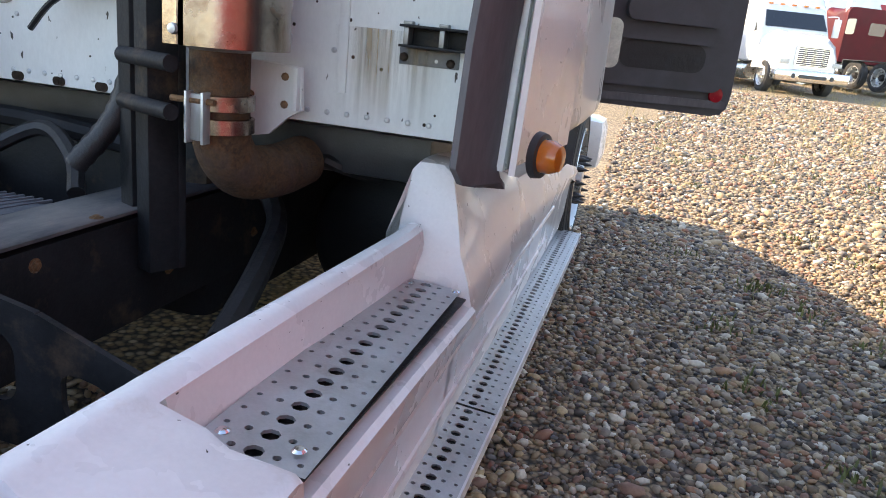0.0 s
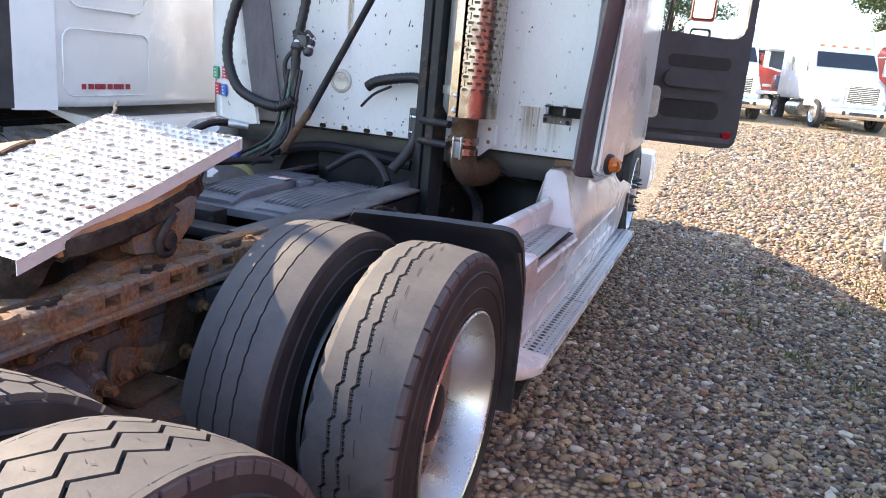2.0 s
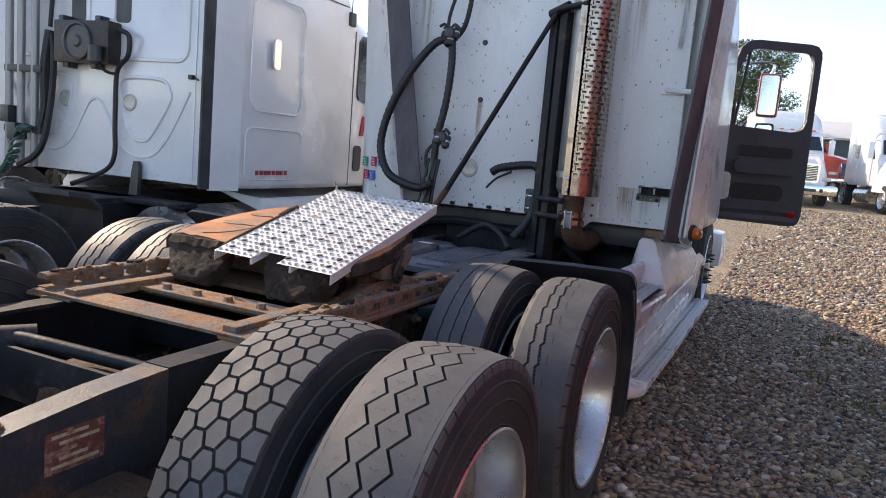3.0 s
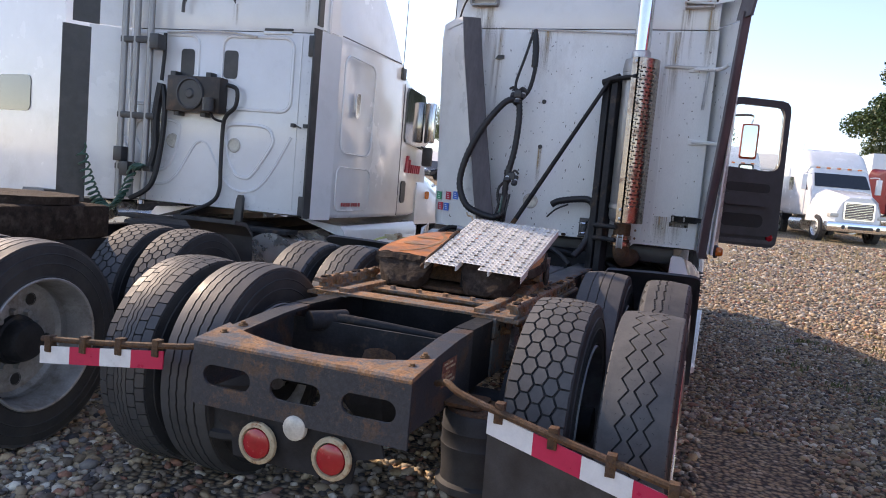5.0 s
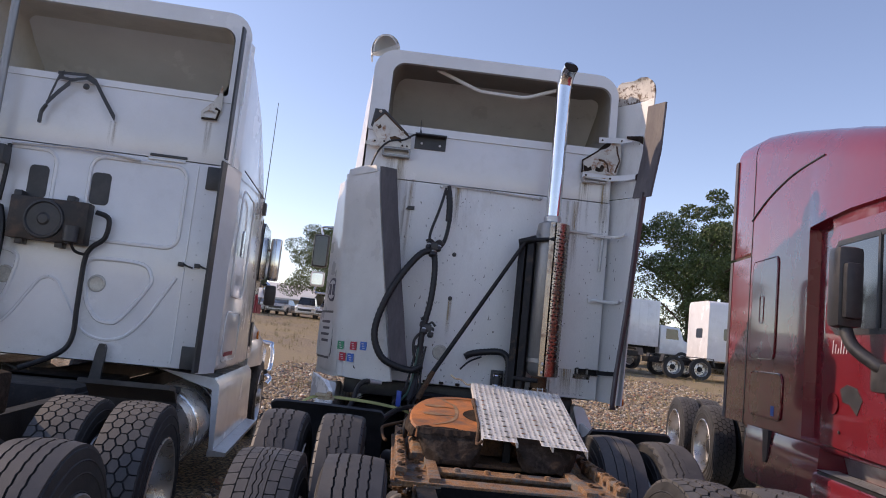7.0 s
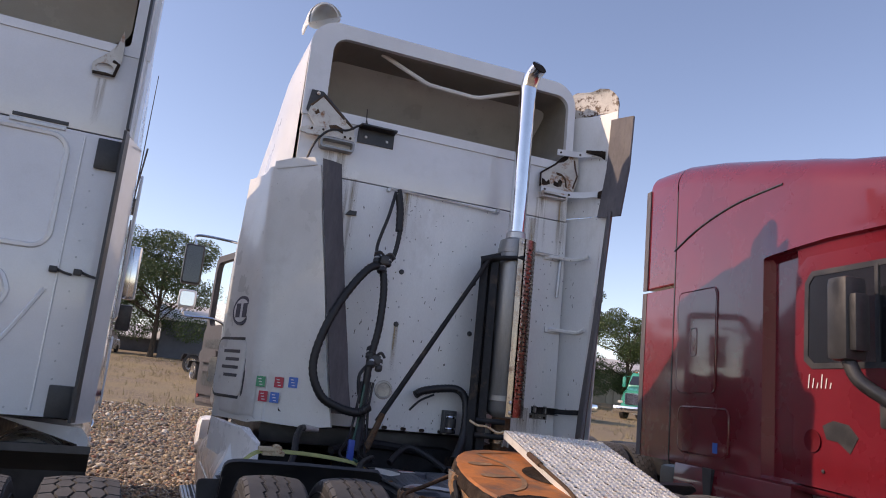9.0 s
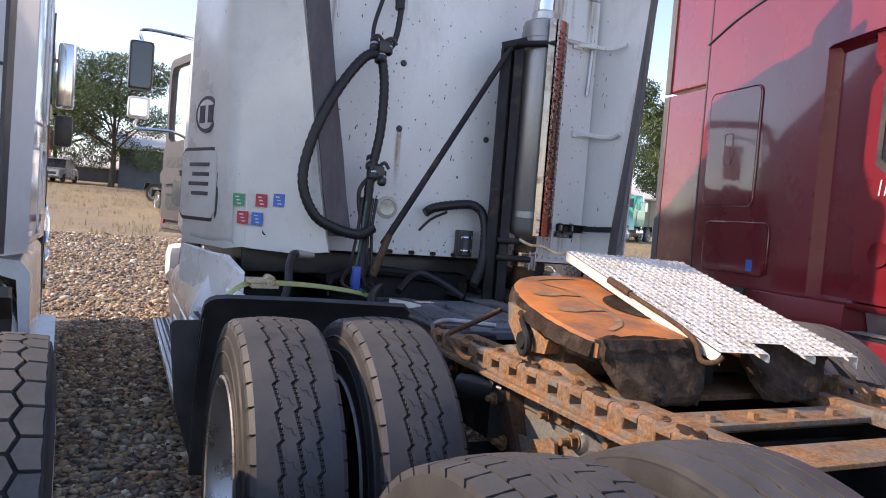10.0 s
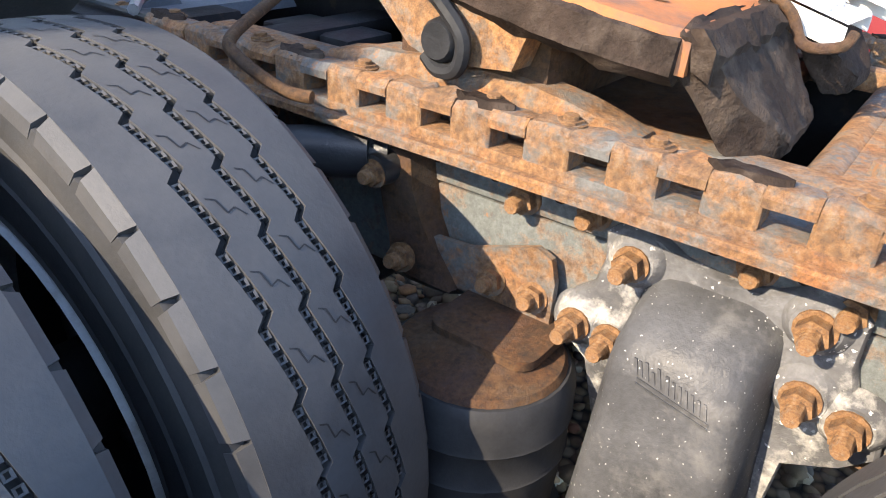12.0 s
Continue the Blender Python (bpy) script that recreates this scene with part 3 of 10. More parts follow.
def ribs(bm, edges, waves, amp, gap, deep=0.012, steps=4, mirrored=False):
    """Ribs round the tyre between zigzag grooves at the given places across it."""
    n = waves * steps
    zig = [k / (steps - 1) for k in range(steps)] if steps > 2 else [0, 1]
    for k in range(len(edges) - 1):
        rows = [[], [], [], []]
        for i in range(n):
            t = 2 * math.pi * i / n
            z = (zig[i % steps] - 0.5) * amp
            y = -z if mirrored else z
            a = edges[k] + (gap / 2 + (y if k % 2 else z) if k else 0)
            b = edges[k + 1] - (gap / 2 - (z if k % 2 else y) if k < len(edges) - 2 else 0)
            for row, (p, d) in zip(rows, ((a, deep), (a, 0), (b, 0), (b, deep))):
                row.append(bm.verts.new(on_tyre(p, t, d)))
        for p, q in zip(rows, rows[1:]):
            for i in range(n):
                j = (i + 1) % n
                bm.faces.new((p[i], p[j], q[j], q[i]))


def blocks(bm, rows, n, deep=0.014, fill=0.86, skew=0.0, hexed=0.0):
    """Rows of tread blocks; each row is (from, to, shift in pitches)."""
    pitch = 2 * math.pi / n
    for a, b, shift in rows:
        mid = (a + b) / 2
        for i in range(n):
            c = (i + shift) * pitch
            h = pitch * fill / 2
            s = skew * pitch
            poly = [(a, c - h + s), (mid, c - h - hexed * pitch), (b, c - h - s), (b, c + h - s), (mid, c + h + hexed * pitch), (a, c + h + s)] if hexed else [(a, c - h + s), (b, c - h - s), (b, c + h - s), (a, c + h + s)]
            top = [bm.verts.new(on_tyre(p, t)) for p, t in poly]
            low = [bm.verts.new(on_tyre(p, t, deep)) for p, t in poly]
            bm.faces.new(top)
            for k in range(len(poly)):
                l = (k + 1) % len(poly)
                bm.faces.new((top[k], low[k], low[l], top[l]))


def comb(bm, cols, n, q=0.0085, gap=0.0052, fill=0.885, deep=0.017):
    """Columns of six-sided blocks that mesh with each other; each column is (from, to, shift in pitches)."""
    pitch = 2 * math.pi / n
    for k, (a, b, shift) in enumerate(cols):
        qa, qb = (0.0 if k == 0 else q), (0.0 if k == len(cols) - 1 else q)
        for i in range(n):
            c, h = (i + shift) * pitch, pitch * fill / 2
            poly = [(a - qa + gap, c), (a + qa + gap * 0.6, c - h), (b - qb - gap * 0.6, c - h), (b + qb - gap, c), (b - qb - gap * 0.6, c + h), (a + qa + gap * 0.6, c + h)]
            top = [bm.verts.new(on_tyre(x, t)) for x, t in poly]
            low = [bm.verts.new(on_tyre(x, t, deep)) for x, t in poly]
            bm.faces.new(top)
            for j in range(6):
                l = (j + 1) % 6
                bm.faces.new((top[j], low[j], low[l], top[l]))


def links(bm, e, n, amp=0.0085):
    """Small linked rings standing in a stepped groove."""
    for i in range(n):
        for j in range(5):
            u = (j + 0.5) / 5
            t0, t1 = ((i + (j + d) / 5 * 0.86) * 2 * math.pi / n for d in (0.18, 0.80))
            a = e + (min(1.0, u * 0.95) - 0.5) * amp
            w0, w1, d = 0.0048, 0.0020, (t1 - t0) * 0.22
            outer = [bm.verts.new(on_tyre(*p, 0.002)) for p in ((a - w0, t0), (a + w0, t0), (a + w0, t1), (a - w0, t1))]
            inner = [bm.verts.new(on_tyre(*p, 0.003)) for p in ((a - w1, t0 + d), (a + w1, t0 + d), (a + w1, t1 - d), (a - w1, t1 - d))]
            for q in range(4):
                bm.faces.new((outer[q], outer[(q + 1) % 4], inner[(q + 1) % 4], inner[q]))


def notches(bm, side, n, fill=0.955, inner=0.108):
    """Small cut-outs along a worn shoulder, as proud lugs between them."""
    for i in range(n):
        c = 2 * math.pi * i / n
        h = math.pi / n * fill
        a, b = side * inner, side * 0.124
        top = [bm.verts.new(p) for p in (on_tyre(a, c - h), on_tyre(b, c - h * 0.92, 0.007), on_tyre(b, c + h * 0.92, 0.007), on_tyre(a, c + h))]
        low = [bm.verts.new(p) for p in (on_tyre(a, c - h, 0.012), on_tyre(side * 0.127, c - h * 0.9, 0.024), on_tyre(side * 0.127, c + h * 0.9, 0.024), on_tyre(a, c + h, 0.012))]
        bm.faces.new(top)
        for k in range(4):
            l = (k + 1) % 4
            bm.faces.new((top[k], low[k], low[l], top[l]))


def mesh_of(bm, name, material):
    me = bpy.data.meshes.new(name)
    bmesh.ops.recalc_face_normals(bm, faces=bm.faces[:])
    bm.to_mesh(me)
    bm.free()
    me.materials.append(material)
    for p in me.polygons:
        p.use_smooth = True
    me.set_sharp_from_angle(angle=radians(30))
    return me


def tyre_mesh():
    w = W_TYRE / 2
    prof = [(0.316, -w + 0.035), (0.322, -w + 0.012), (0.331, -w + 0.007), (0.335, -w + 0.003), (0.339, -w + 0.006), (0.36, -w + 0.002), (0.396, -w + 0.001), (0.40, -w - 0.003), (0.404, -w), (0.42, -w), (0.442, -w + 0.003), (0.446, -w), (0.450, -w + 0.005), (0.46, -w + 0.006), (0.487, -w + 0.012), (crown(0.115) - 0.013, -0.120), (crown(0.06) - 0.012, -0.06), (R_TYRE - 0.012, 0),
            (crown(0.06) - 0.012, 0.06), (crown(0.115) - 0.013, 0.120), (0.487, w - 0.012), (0.46, w - 0.006), (0.450, w - 0.005), (0.446, w), (0.442, w - 0.003), (0.42, w), (0.404, w), (0.40, w + 0.003), (0.396, w - 0.001), (0.36, w - 0.002), (0.339, w - 0.006), (0.335, w - 0.003), (0.331, w - 0.007), (0.322, w - 0.012), (0.316, w - 0.035), (0.312, 0)]
    bm = B()
    lathe(bm, prof, (0, 0, 0), seg=72, close=True)
    return mesh_of(bm, "tyre", RUBBER)


def tread_mesh(kind):
    bm = B()
    if kind == "chain":
        ribs(bm, [-0.110, -0.050, 0.0, 0.050, 0.110], 38, 0.0125, 0.0125, steps=8)
        for s in (-1, 1):
            notches(bm, s, 42, 0.94, 0.110)
        for e in (-0.050, 0.0, 0.050):
            links(bm, e, 38, 0.0125)
    elif kind == "worn":
        # worn away on the inner side: two stepped grooves left, the inner shoulder scalloped
        ribs(bm, [-0.098, -0.044, -0.004, 0.110], 38, 0.011, 0.0115, 0.009, steps=8)
        for e in (-0.044, -0.004):
            links(bm, e, 38, 0.011)
        notches(bm, 1, 42, 0.95, 0.110)
        for i in range(34):
            c = 2 * math.pi * i / 34
            h = math.pi / 34
            rim = [(c - h + 2 * h * k / 6, 0.017 * math.sin(math.pi * k / 6)) for k in range(7)]
            a = [bm.verts.new(on_tyre(-0.0975, t)) for t, d in rim]
            b = [bm.verts.new(on_tyre(-0.104 - d, t, 0.002 + 0.25 * d)) for t, d in rim]
            low = [bm.verts.new(on_tyre(-0.104 - d, t, 0.024)) for t, d in rim]
            for k in range(6):
                bm.faces.new((a[k], a[k + 1], b[k + 1], b[k]))
                bm.faces.new((b[k], b[k + 1], low[k + 1], low[k]))
    elif kind == "plain":
        ribs(bm, [-0.118, -0.042, 0.006, 0.056, 0.118], 60, 0.003, 0.005)
    elif kind == "rib":
        ribs(bm, [-0.118, -0.066, -0.024, 0.024, 0.066, 0.118], 54, 0.0045, 0.0085)
    elif kind == "hex":
        comb(bm, [(-0.122, -0.072, 0), (-0.072, -0.024, 0.5), (-0.024, 0.024, 0), (0.024, 0.072, 0.5), (0.072, 0.122, 0)], 46)
    elif kind == "zig":
        ribs(bm, [-0.120, -0.050, 0.0, 0.050, 0.120], 36, 0.030, 0.0085, 0.011, 2, True)
        for s in (-1, 1):
            notches(bm, s, 60, 0.93)
    else:
        blocks(bm, [(-0.124, -0.080, 0.0), (-0.075, -0.036, 0.5), (0.036, 0.075, 0.5), (0.080, 0.124, 0.0)], 48, 0.015, 0.88, 0.03, 0.03)
        ribs(bm, [-0.032, -0.011, 0.011, 0.032], 48, 0.008, 0.0050, 0.014, 2)
    return mesh_of(bm, "tread", TREAD if kind in ("chain", "rib", "lug") else TREAD_DUSTY)


def rim_mesh(style, material):
    bm = B()
    w = W_TYRE / 2
    if style == "outer":
        prof = [(0.329, w - 0.010), (0.331, w + 0.001), (0.325, w + 0.005), (0.317, w), (0.307, w - 0.028), (0.286, -0.045), (0.268, -0.068), (0.20, -0.075), (0.165, -0.066), (0.150, -0.058), (0.10, -0.058), (0.095, 0.02), (0.085, 0.05), (0.0, 0.055)]
    else:
        prof = [(0.329, w - 0.010), (0.331, w + 0.001), (0.325, w + 0.005), (0.312, w - 0.010), (0.292, 0.055), (0.262, 0.055), (0.20, 0.088), (0.165, 0.095), (0.12, 0.095), (0.10, 0.11), (0.09, 0.16), (0.0, 0.165)]
    lathe(bm, prof, (0, 0, 0), seg=48)
    lathe(bm, [(0.329, 0.010 - w), (0.325, -w - 0.003), (0.312, 0.010 - w), (0.296, -0.09), (0.284, 0.0)], (0, 0, 0), seg=40)
    z = prof[9][1] if style == "outer" else 0.092
    for i in range(10):
        a = 2 * math.pi * i / 10
        c = Vector((z - 0.006, 0.142 * math.cos(a), 0.142 * math.sin(a)))
        cyl(bm, c, c + Vector((0.035, 0, 0)), 0.018, 0.015, 6)
    for i in range(5):
        a = 2 * math.pi * (i + 0.5) / 5
        c = Vector((z - 0.014, 0.213 * math.cos(a), 0.213 * math.sin(a)))
        lathe(bm, [(0.034, 0.0), (0.030, 0.004), (0.026, -0.02)], c, seg=14)
    return mesh_of(bm, "wheel", material)


MESHES = {}


def shared(key, make):
    if key not in MESHES:
        MESHES[key] = make()
    return MESHES[key]


def wheel(parent, x, y, tread, outward=1, style="outer", rim=None, z=0.506, spin=0.0, lean=0.0, spikes=False):
    """One wheel with its tyre; outward is the way its outer face looks along x."""
    rim = rim or RIM_ALU
    rm = shared(("rim", style, rim.name), lambda: rim_mesh(style, rim))
    m = pose(x, y, z, spin, 0, (0 if outward > 0 else 180) + lean)
    ob = new("wheel", rm)
    ob.parent = parent
    if parent.name in WORLD_BUILT:
        ob.matrix_parent_inverse = parent.matrix_basis.inverted()
    ob.matrix_basis = m
    for name, me in (("tyre", shared("tyre", tyre_mesh)), ("tread", shared(("tread", tread), lambda: tread_mesh(tread)))):
        t = new(name, me)
        t.parent = ob
    if tread in ("chain", "zig", "worn"):
        def sipes():
            bm = B()
            lines = []
            if tread == "zig":
                p = 2 * math.pi / 36
                for e, h in ((-0.050, 0.0), (0.0, 0.5), (0.050, 0.0)):
                    for i in range(36):
                        lines.append([(e + 0.015, (i + 0.5 - h) * p), (e + 0.022, (i + 0.55 - h) * p)])
                        lines.append([(e - 0.015, (i + h) * p), (e - 0.022, (i + 0.05 + h) * p)])
            else:
                p = 2 * math.pi / 38
                for e in (-0.050, 0.0) if tread == "chain" else (0.026,):
                    for i in range(38):
                        c = (i + (0.35 if e else 0.1)) * p
                        lines.append([(e + 0.010, c), (e + 0.019, c + 0.05 * p), (e + 0.023, c + 0.26 * p), (e + 0.033, c + 0.22 * p), (e + 0.041, c + 0.36 * p)] if tread == "chain" else [(e, c), (e + 0.004, c + 0.45 * p), (e + 0.008, c + 0.5 * p)])
            for line in lines:
                for (a, t), (b, q) in zip(line, line[1:]):
                    across = abs(b - a) > abs(q - t) * 0.5
                    d, w = (0.0, 0.0018) if across else (0.0011, 0.0)
                    face(bm, [on_tyre(a - d, t - w, -0.0005), on_tyre(b - d, q - w, -0.0005), on_tyre(b + d, q + w, -0.0005), on_tyre(a + d, t + w, -0.0005)])
            return mesh_of(bm, "sipe", HOSE)
        c = tagged(new("sipe", shared(("sipe", tread), sipes)), kind="stuff")
        c.parent = ob
    if style == "outer":
        def hole():
            bm = B()
            lathe(bm, [(0.033, 0.0), (0.030, -0.004), (0.0, -0.005)], (0, 0, 0), (1, 0, 0), 14)
            return mesh_of(bm, "hand_hole", HOSE)

        def hub():
            bm = B()
            lathe(bm, [(0.125, -0.056), (0.122, -0.030), (0.108, -0.024), (0.104, 0.022), (0.096, 0.040), (0.088, 0.052), (0.060, 0.060), (0.0, 0.062)], (0, 0, 0), (1, 0, 0), 24)
            return mesh_of(bm, "hub", STEEL)
        h = new("hub", shared("hub", hub))
        h.parent = ob
        for i in range(5):
            a = 2 * math.pi * (i + 0.5) / 5
            c = new("hand_hole", shared("hole", hole))
            c.parent = ob
            c.matrix_basis = Matrix.Translation((-0.066, 0.213 * math.cos(a), 0.213 * math.sin(a)))
    if spikes:
        def make():
            bm = B()
            lathe(bm, [(0.018, 0.0), (0.018, 0.05), (0.015, 0.055), (0.003, 0.10), (0.0, 0.101)], (0, 0, 0), (1, 0, 0), 10)
            return mesh_of(bm, "lug_nut_cover", BLACK)
        for i in range(10):
            a = 2 * math.pi * i / 10
            c = new("lug_nut_cover", shared("spike", make))
            c.parent = ob
            c.matrix_basis = Matrix.Translation((0.10, 0.142 * math.cos(a), 0.142 * math.sin(a)))
    return ob


# ---- the white tractor in the middle ----
FX = -1.72
AXLES = (-1.14, 0.16)
SETTLED = set()


def settle(m):
    """Sets the parts of the white tractor that were built since the last call into their place on the yard."""
    for ob in [o for o in truck.children if o.name not in SETTLED]:
        ob.matrix_basis = m @ ob.matrix_basis
        SETTLED.add(ob.name)


truck = stand("semi_truck", (FX, 1.0, 0), "worn white sleeper-cab tractor with bare rear frame and missing hood fairings", "truck")


def chassis():
    for s, name in ((-1, "frame_rail"), (1, "frame_rail")):
        o = FX + s * 0.44
        i = o - s * 0.085
        bm = B()
        prism(bm, [(o, 0.60), (o, 0.865), (i, 0.865), (i, 0.852), (o - s * 0.012, 0.852), (o - s * 0.012, 0.613), (i, 0.613), (i, 0.60)], "y", -1.30, 6.3)
        part(name, bm, STEEL, truck, "black steel frame rail with surface rust")
        bm = B()
        loft(bm, [[(o, y, 0.60), (o, y, z), (i, y, z), (i, y, z - 0.014), (o - s * 0.012, y, z - 0.014), (o - s * 0.012, y, 0.60)] for y, z in ((-1.30, 0.862), (-1.50, 0.852), (-1.75, 0.825), (-1.94, 0.80))])
        part("frame_tail", bm, RUST_FACE, truck, "black frame end with flaking rust")
        for k in range(15):
            y = 0.62 + k * 0.145
            for z in (0.83, 0.70 + 0.06 * (k % 3)):
                if abs(y - 1.33) > 0.1 and k % 3 == 0:
                    hex_bolt(truck, (o, y, z), (s, 0, 0), 0.013, 0.02)
        for y, z in ((-1.86, 0.812), (-1.74, 0.826)):
            hex_bolt(truck, (o - s * 0.04, y, z), (0, 0, 1), 0.017, 0.025)
    # rear crossmember with three slots
    bm = B()
    x0, x1, y = FX - 0.45, FX + 0.45, -1.96
    cols = [x0, x0 + 0.31, x0 + 0.59, x1]
    for a, b in zip(cols, cols[1:]):
        c = (a + b) / 2
        ring_frame(bm, rounded(a, b, 0.555, 0.80, 0.0004, 6), rounded(c - 0.105, c + 0.105, 0.635, 0.715, 0.039, 6), "y", y - 0.012, y)
    bmesh.ops.remove_doubles(bm, verts=bm.verts[:], dist=0.0015)
    cross = part("rear_crossmember", bm, RUST_FACE, truck, "black end crossmember with three oval slots")
    bm = B()
    loft(bm, [[(FX - 0.45 + 0.90 * k / 12, y - 0.016, 0.796), (FX - 0.45 + 0.90 * k / 12, y - 0.008, 0.805), (FX - 0.45 + 0.90 * k / 12, y + d, 0.803 + h), (FX - 0.45 + 0.90 * k / 12, y + d, 0.790 + h), (FX - 0.45 + 0.90 * k / 12, y - 0.016, 0.786)]
              for k in range(13) for d in (0.20 - 0.085 * math.sin(math.pi * k / 12) ** 0.5,) for h in (0.03 - 0.035 * math.sin(math.pi * k / 12),)])
    part("top_flange", bm, RUST_PAINT, cross, "flaking top flange with orange rust")
    # faded red placard on the outside of the rail
    bm = B()
    box(bm, FX + 0.4405, FX + 0.4425, -1.655, -1.50, 0.695, 0.795)
    plac = part("placard", bm, PLACARD, truck, "faded rust-red placard with worn lettering")
    for k in range(5):
        bm = B()
        box(bm, FX + 0.4422, FX + 0.4436, -1.64 + 0.02 * (k % 2), -1.515 - 0.03 * (k % 3), 0.706 + 0.018 * k, 0.714 + 0.018 * k)
        part("lettering", bm, TAN_ROD, plac)
    # lamp bracket
    bm = B()
    prism(bm, [(FX - 0.30, 0.56), (FX + 0.34, 0.56), (FX + 0.36, 0.50), (FX + 0.25, 0.47), (FX + 0.24, 0.38), (FX - 0.26, 0.38), (FX - 0.27, 0.46), (FX - 0.33, 0.50)], "y", -1.95, -1.935)
    part("lamp_bracket", bm, STEEL, truck)
    for x, z, mat, lab, r in ((FX - 0.145, 0.455, RED_LENS, "round red tail lamp", 0.058), (FX + 0.165, 0.462, RED_LENS, "round red tail lamp", 0.058), (FX + 0.01, 0.545, CLEAR_LENS, "round clear reversing lamp", 0.048)):
        bm = B()
        lathe(bm, [(0, -0.026), (r * 0.6, -0.024), (r * 0.95, -0.016), (r, 0.0)], (x, -1.96, z), (0, 1, 0), 28)
        lamp = part("tail_lamp", bm, mat, truck, lab)
        if mat is RED_LENS:
            bm = B()
            lathe(bm, [(r, -0.004), (r + 0.004, -0.018), (r + 0.020, -0.012), (r + 0.022, 0.0)], (x, -1.96, z), (0, 1, 0), 28)
            for k in range(6):
                a = radians(60 * k + 20)
                cyl(bm, (x + (r + 0.012) * math.cos(a), -1.972, z + (r + 0.012) * math.sin(a)), (x + (r + 0.012) * math.cos(a), -1.978, z + (r + 0.012) * math.sin(a)), 0.004, None, 6)
            part("bezel", bm, TAN_ROD, lamp, "tarnished chrome bezel")
    # plates and tubes between the rails
    bm = B()
    box(bm, FX - 0.53, FX + 0.53, -1.00, -0.86, 0.872, 0.884, 0.003)
    part("crossmember_plate", bm, RUSTY, truck, "rusty flat crossmember plate")
    bm = B()
    box(bm, FX - 0.50, FX + 0.50, -0.70, -0.62, 0.868, 0.884, 0.003)
    cyl(bm, (FX - 0.42, -0.60, 0.86), (FX + 0.42, -0.60, 0.86), 0.03)
    for k in range(6):
        x = FX - 0.38 + 0.15 * k
        cyl(bm, (x, -0.66, 0.884), (x, -0.66, 0.902), 0.018, 0.015, 6)
    part("slider_crossbar", bm, RUSTY, truck)
    for y in (-1.25, -0.55, 0.15, 0.75, 1.9):
        bm = B()
        prism(bm, [(y - 0.06, 0.64), (y + 0.06, 0.64), (y + 0.06, 0.656), (y - 0.044, 0.656), (y - 0.044, 0.80), (y - 0.06, 0.80)], "x", FX - 0.43, FX + 0.43)
        part("inner_crossmember", bm, STEEL, truck)
    # drive axles, drums and torque rods
    for y in AXLES:
        bm = B()
        cyl(bm, (FX - 0.95, y, 0.506), (FX + 0.95, y, 0.506), 0.075, None, 20)
        lathe(bm, [(0.07, -0.24), (0.13, -0.18), (0.21, -0.07), (0.22, 0.07), (0.13, 0.18), (0.07, 0.24)], (FX, y, 0.51), (1, 0, 0), 24)
        for s in (-1, 1):
            lathe(bm, [(0.10, 0.56), (0.205, 0.58), (0.21, 0.80), (0.12, 0.82)], (FX, y, 0.506), (s, 0, 0), 28)
        cyl(bm, (FX, y - 0.05, 0.56), (FX, y - 0.26, 0.62), 0.06, 0.05)
        part("drive_axle", bm, STEEL, truck, "dirty black drive axle with drums")
    bm = B()
    tube(bm, [(FX - 0.28, -1.28, 0.80), (FX - 0.18, -1.25, 0.81), (FX + 0.36, -1.12, 0.76), (FX + 0.42, -1.11, 0.75)], 0.022)
    cyl(bm, (FX - 0.32, -1.36, 0.80), (FX - 0.22, -1.20, 0.80), 0.045)
    cyl(bm, (FX + 0.40, -1.17, 0.75), (FX + 0.40, -1.03, 0.75), 0.04)
    part("torque_rod", bm, STEEL, truck)
    bm = B()
    lathe(bm, [(0.0, 0.03), (0.12, 0.02), (0.17, -0.03), (0.18, -0.10)], (FX + 0.02, -1.16, 0.73), (0, 0, 1), 20)
    part("axle_cover", bm, RUST_BROWN, truck, "rusty axle housing top")
    # air springs, hangers and shocks on both sides
    for s in (-1, 1):
        x = FX + s * 0.56
        for y in (-0.285, -1.52):
            bm = B()
            lathe(bm, [(0.03, 0.28), (0.13, 0.285), (0.15, 0.30), (0.15, 0.325), (0.132, 0.335), (0.130, 0.36), (0.136, 0.44), (0.140, 0.47), (0.1405, 0.474), (0.138, 0.478), (0.1385, 0.53), (0.141, 0.534), (0.139, 0.538), (0.138, 0.585), (0.128, 0.602), (0.02, 0.606)], (x, y, 0), (0, 0, 1), 36)
            part("air_spring", bm, RUBBER, truck, "black rubber suspension air bag")
            bm = B()
            lathe(bm, [(0.0, 0.622), (0.06, 0.622), (0.10, 0.614), (0.118, 0.612), (0.124, 0.603)], (x, y, 0), (0, 0, 1), 28)
            prism(bm, rounded(min(x + s * 0.03, x - s * 0.13), max(x + s * 0.03, x - s * 0.13), y - 0.09, y + 0.08, 0.03, 4), "z", 0.620, 0.634)
            part("air_spring_bracket", bm, RUST_BROWN, truck, "rusty air-bag bracket with nuts")
        hanger_side(s)


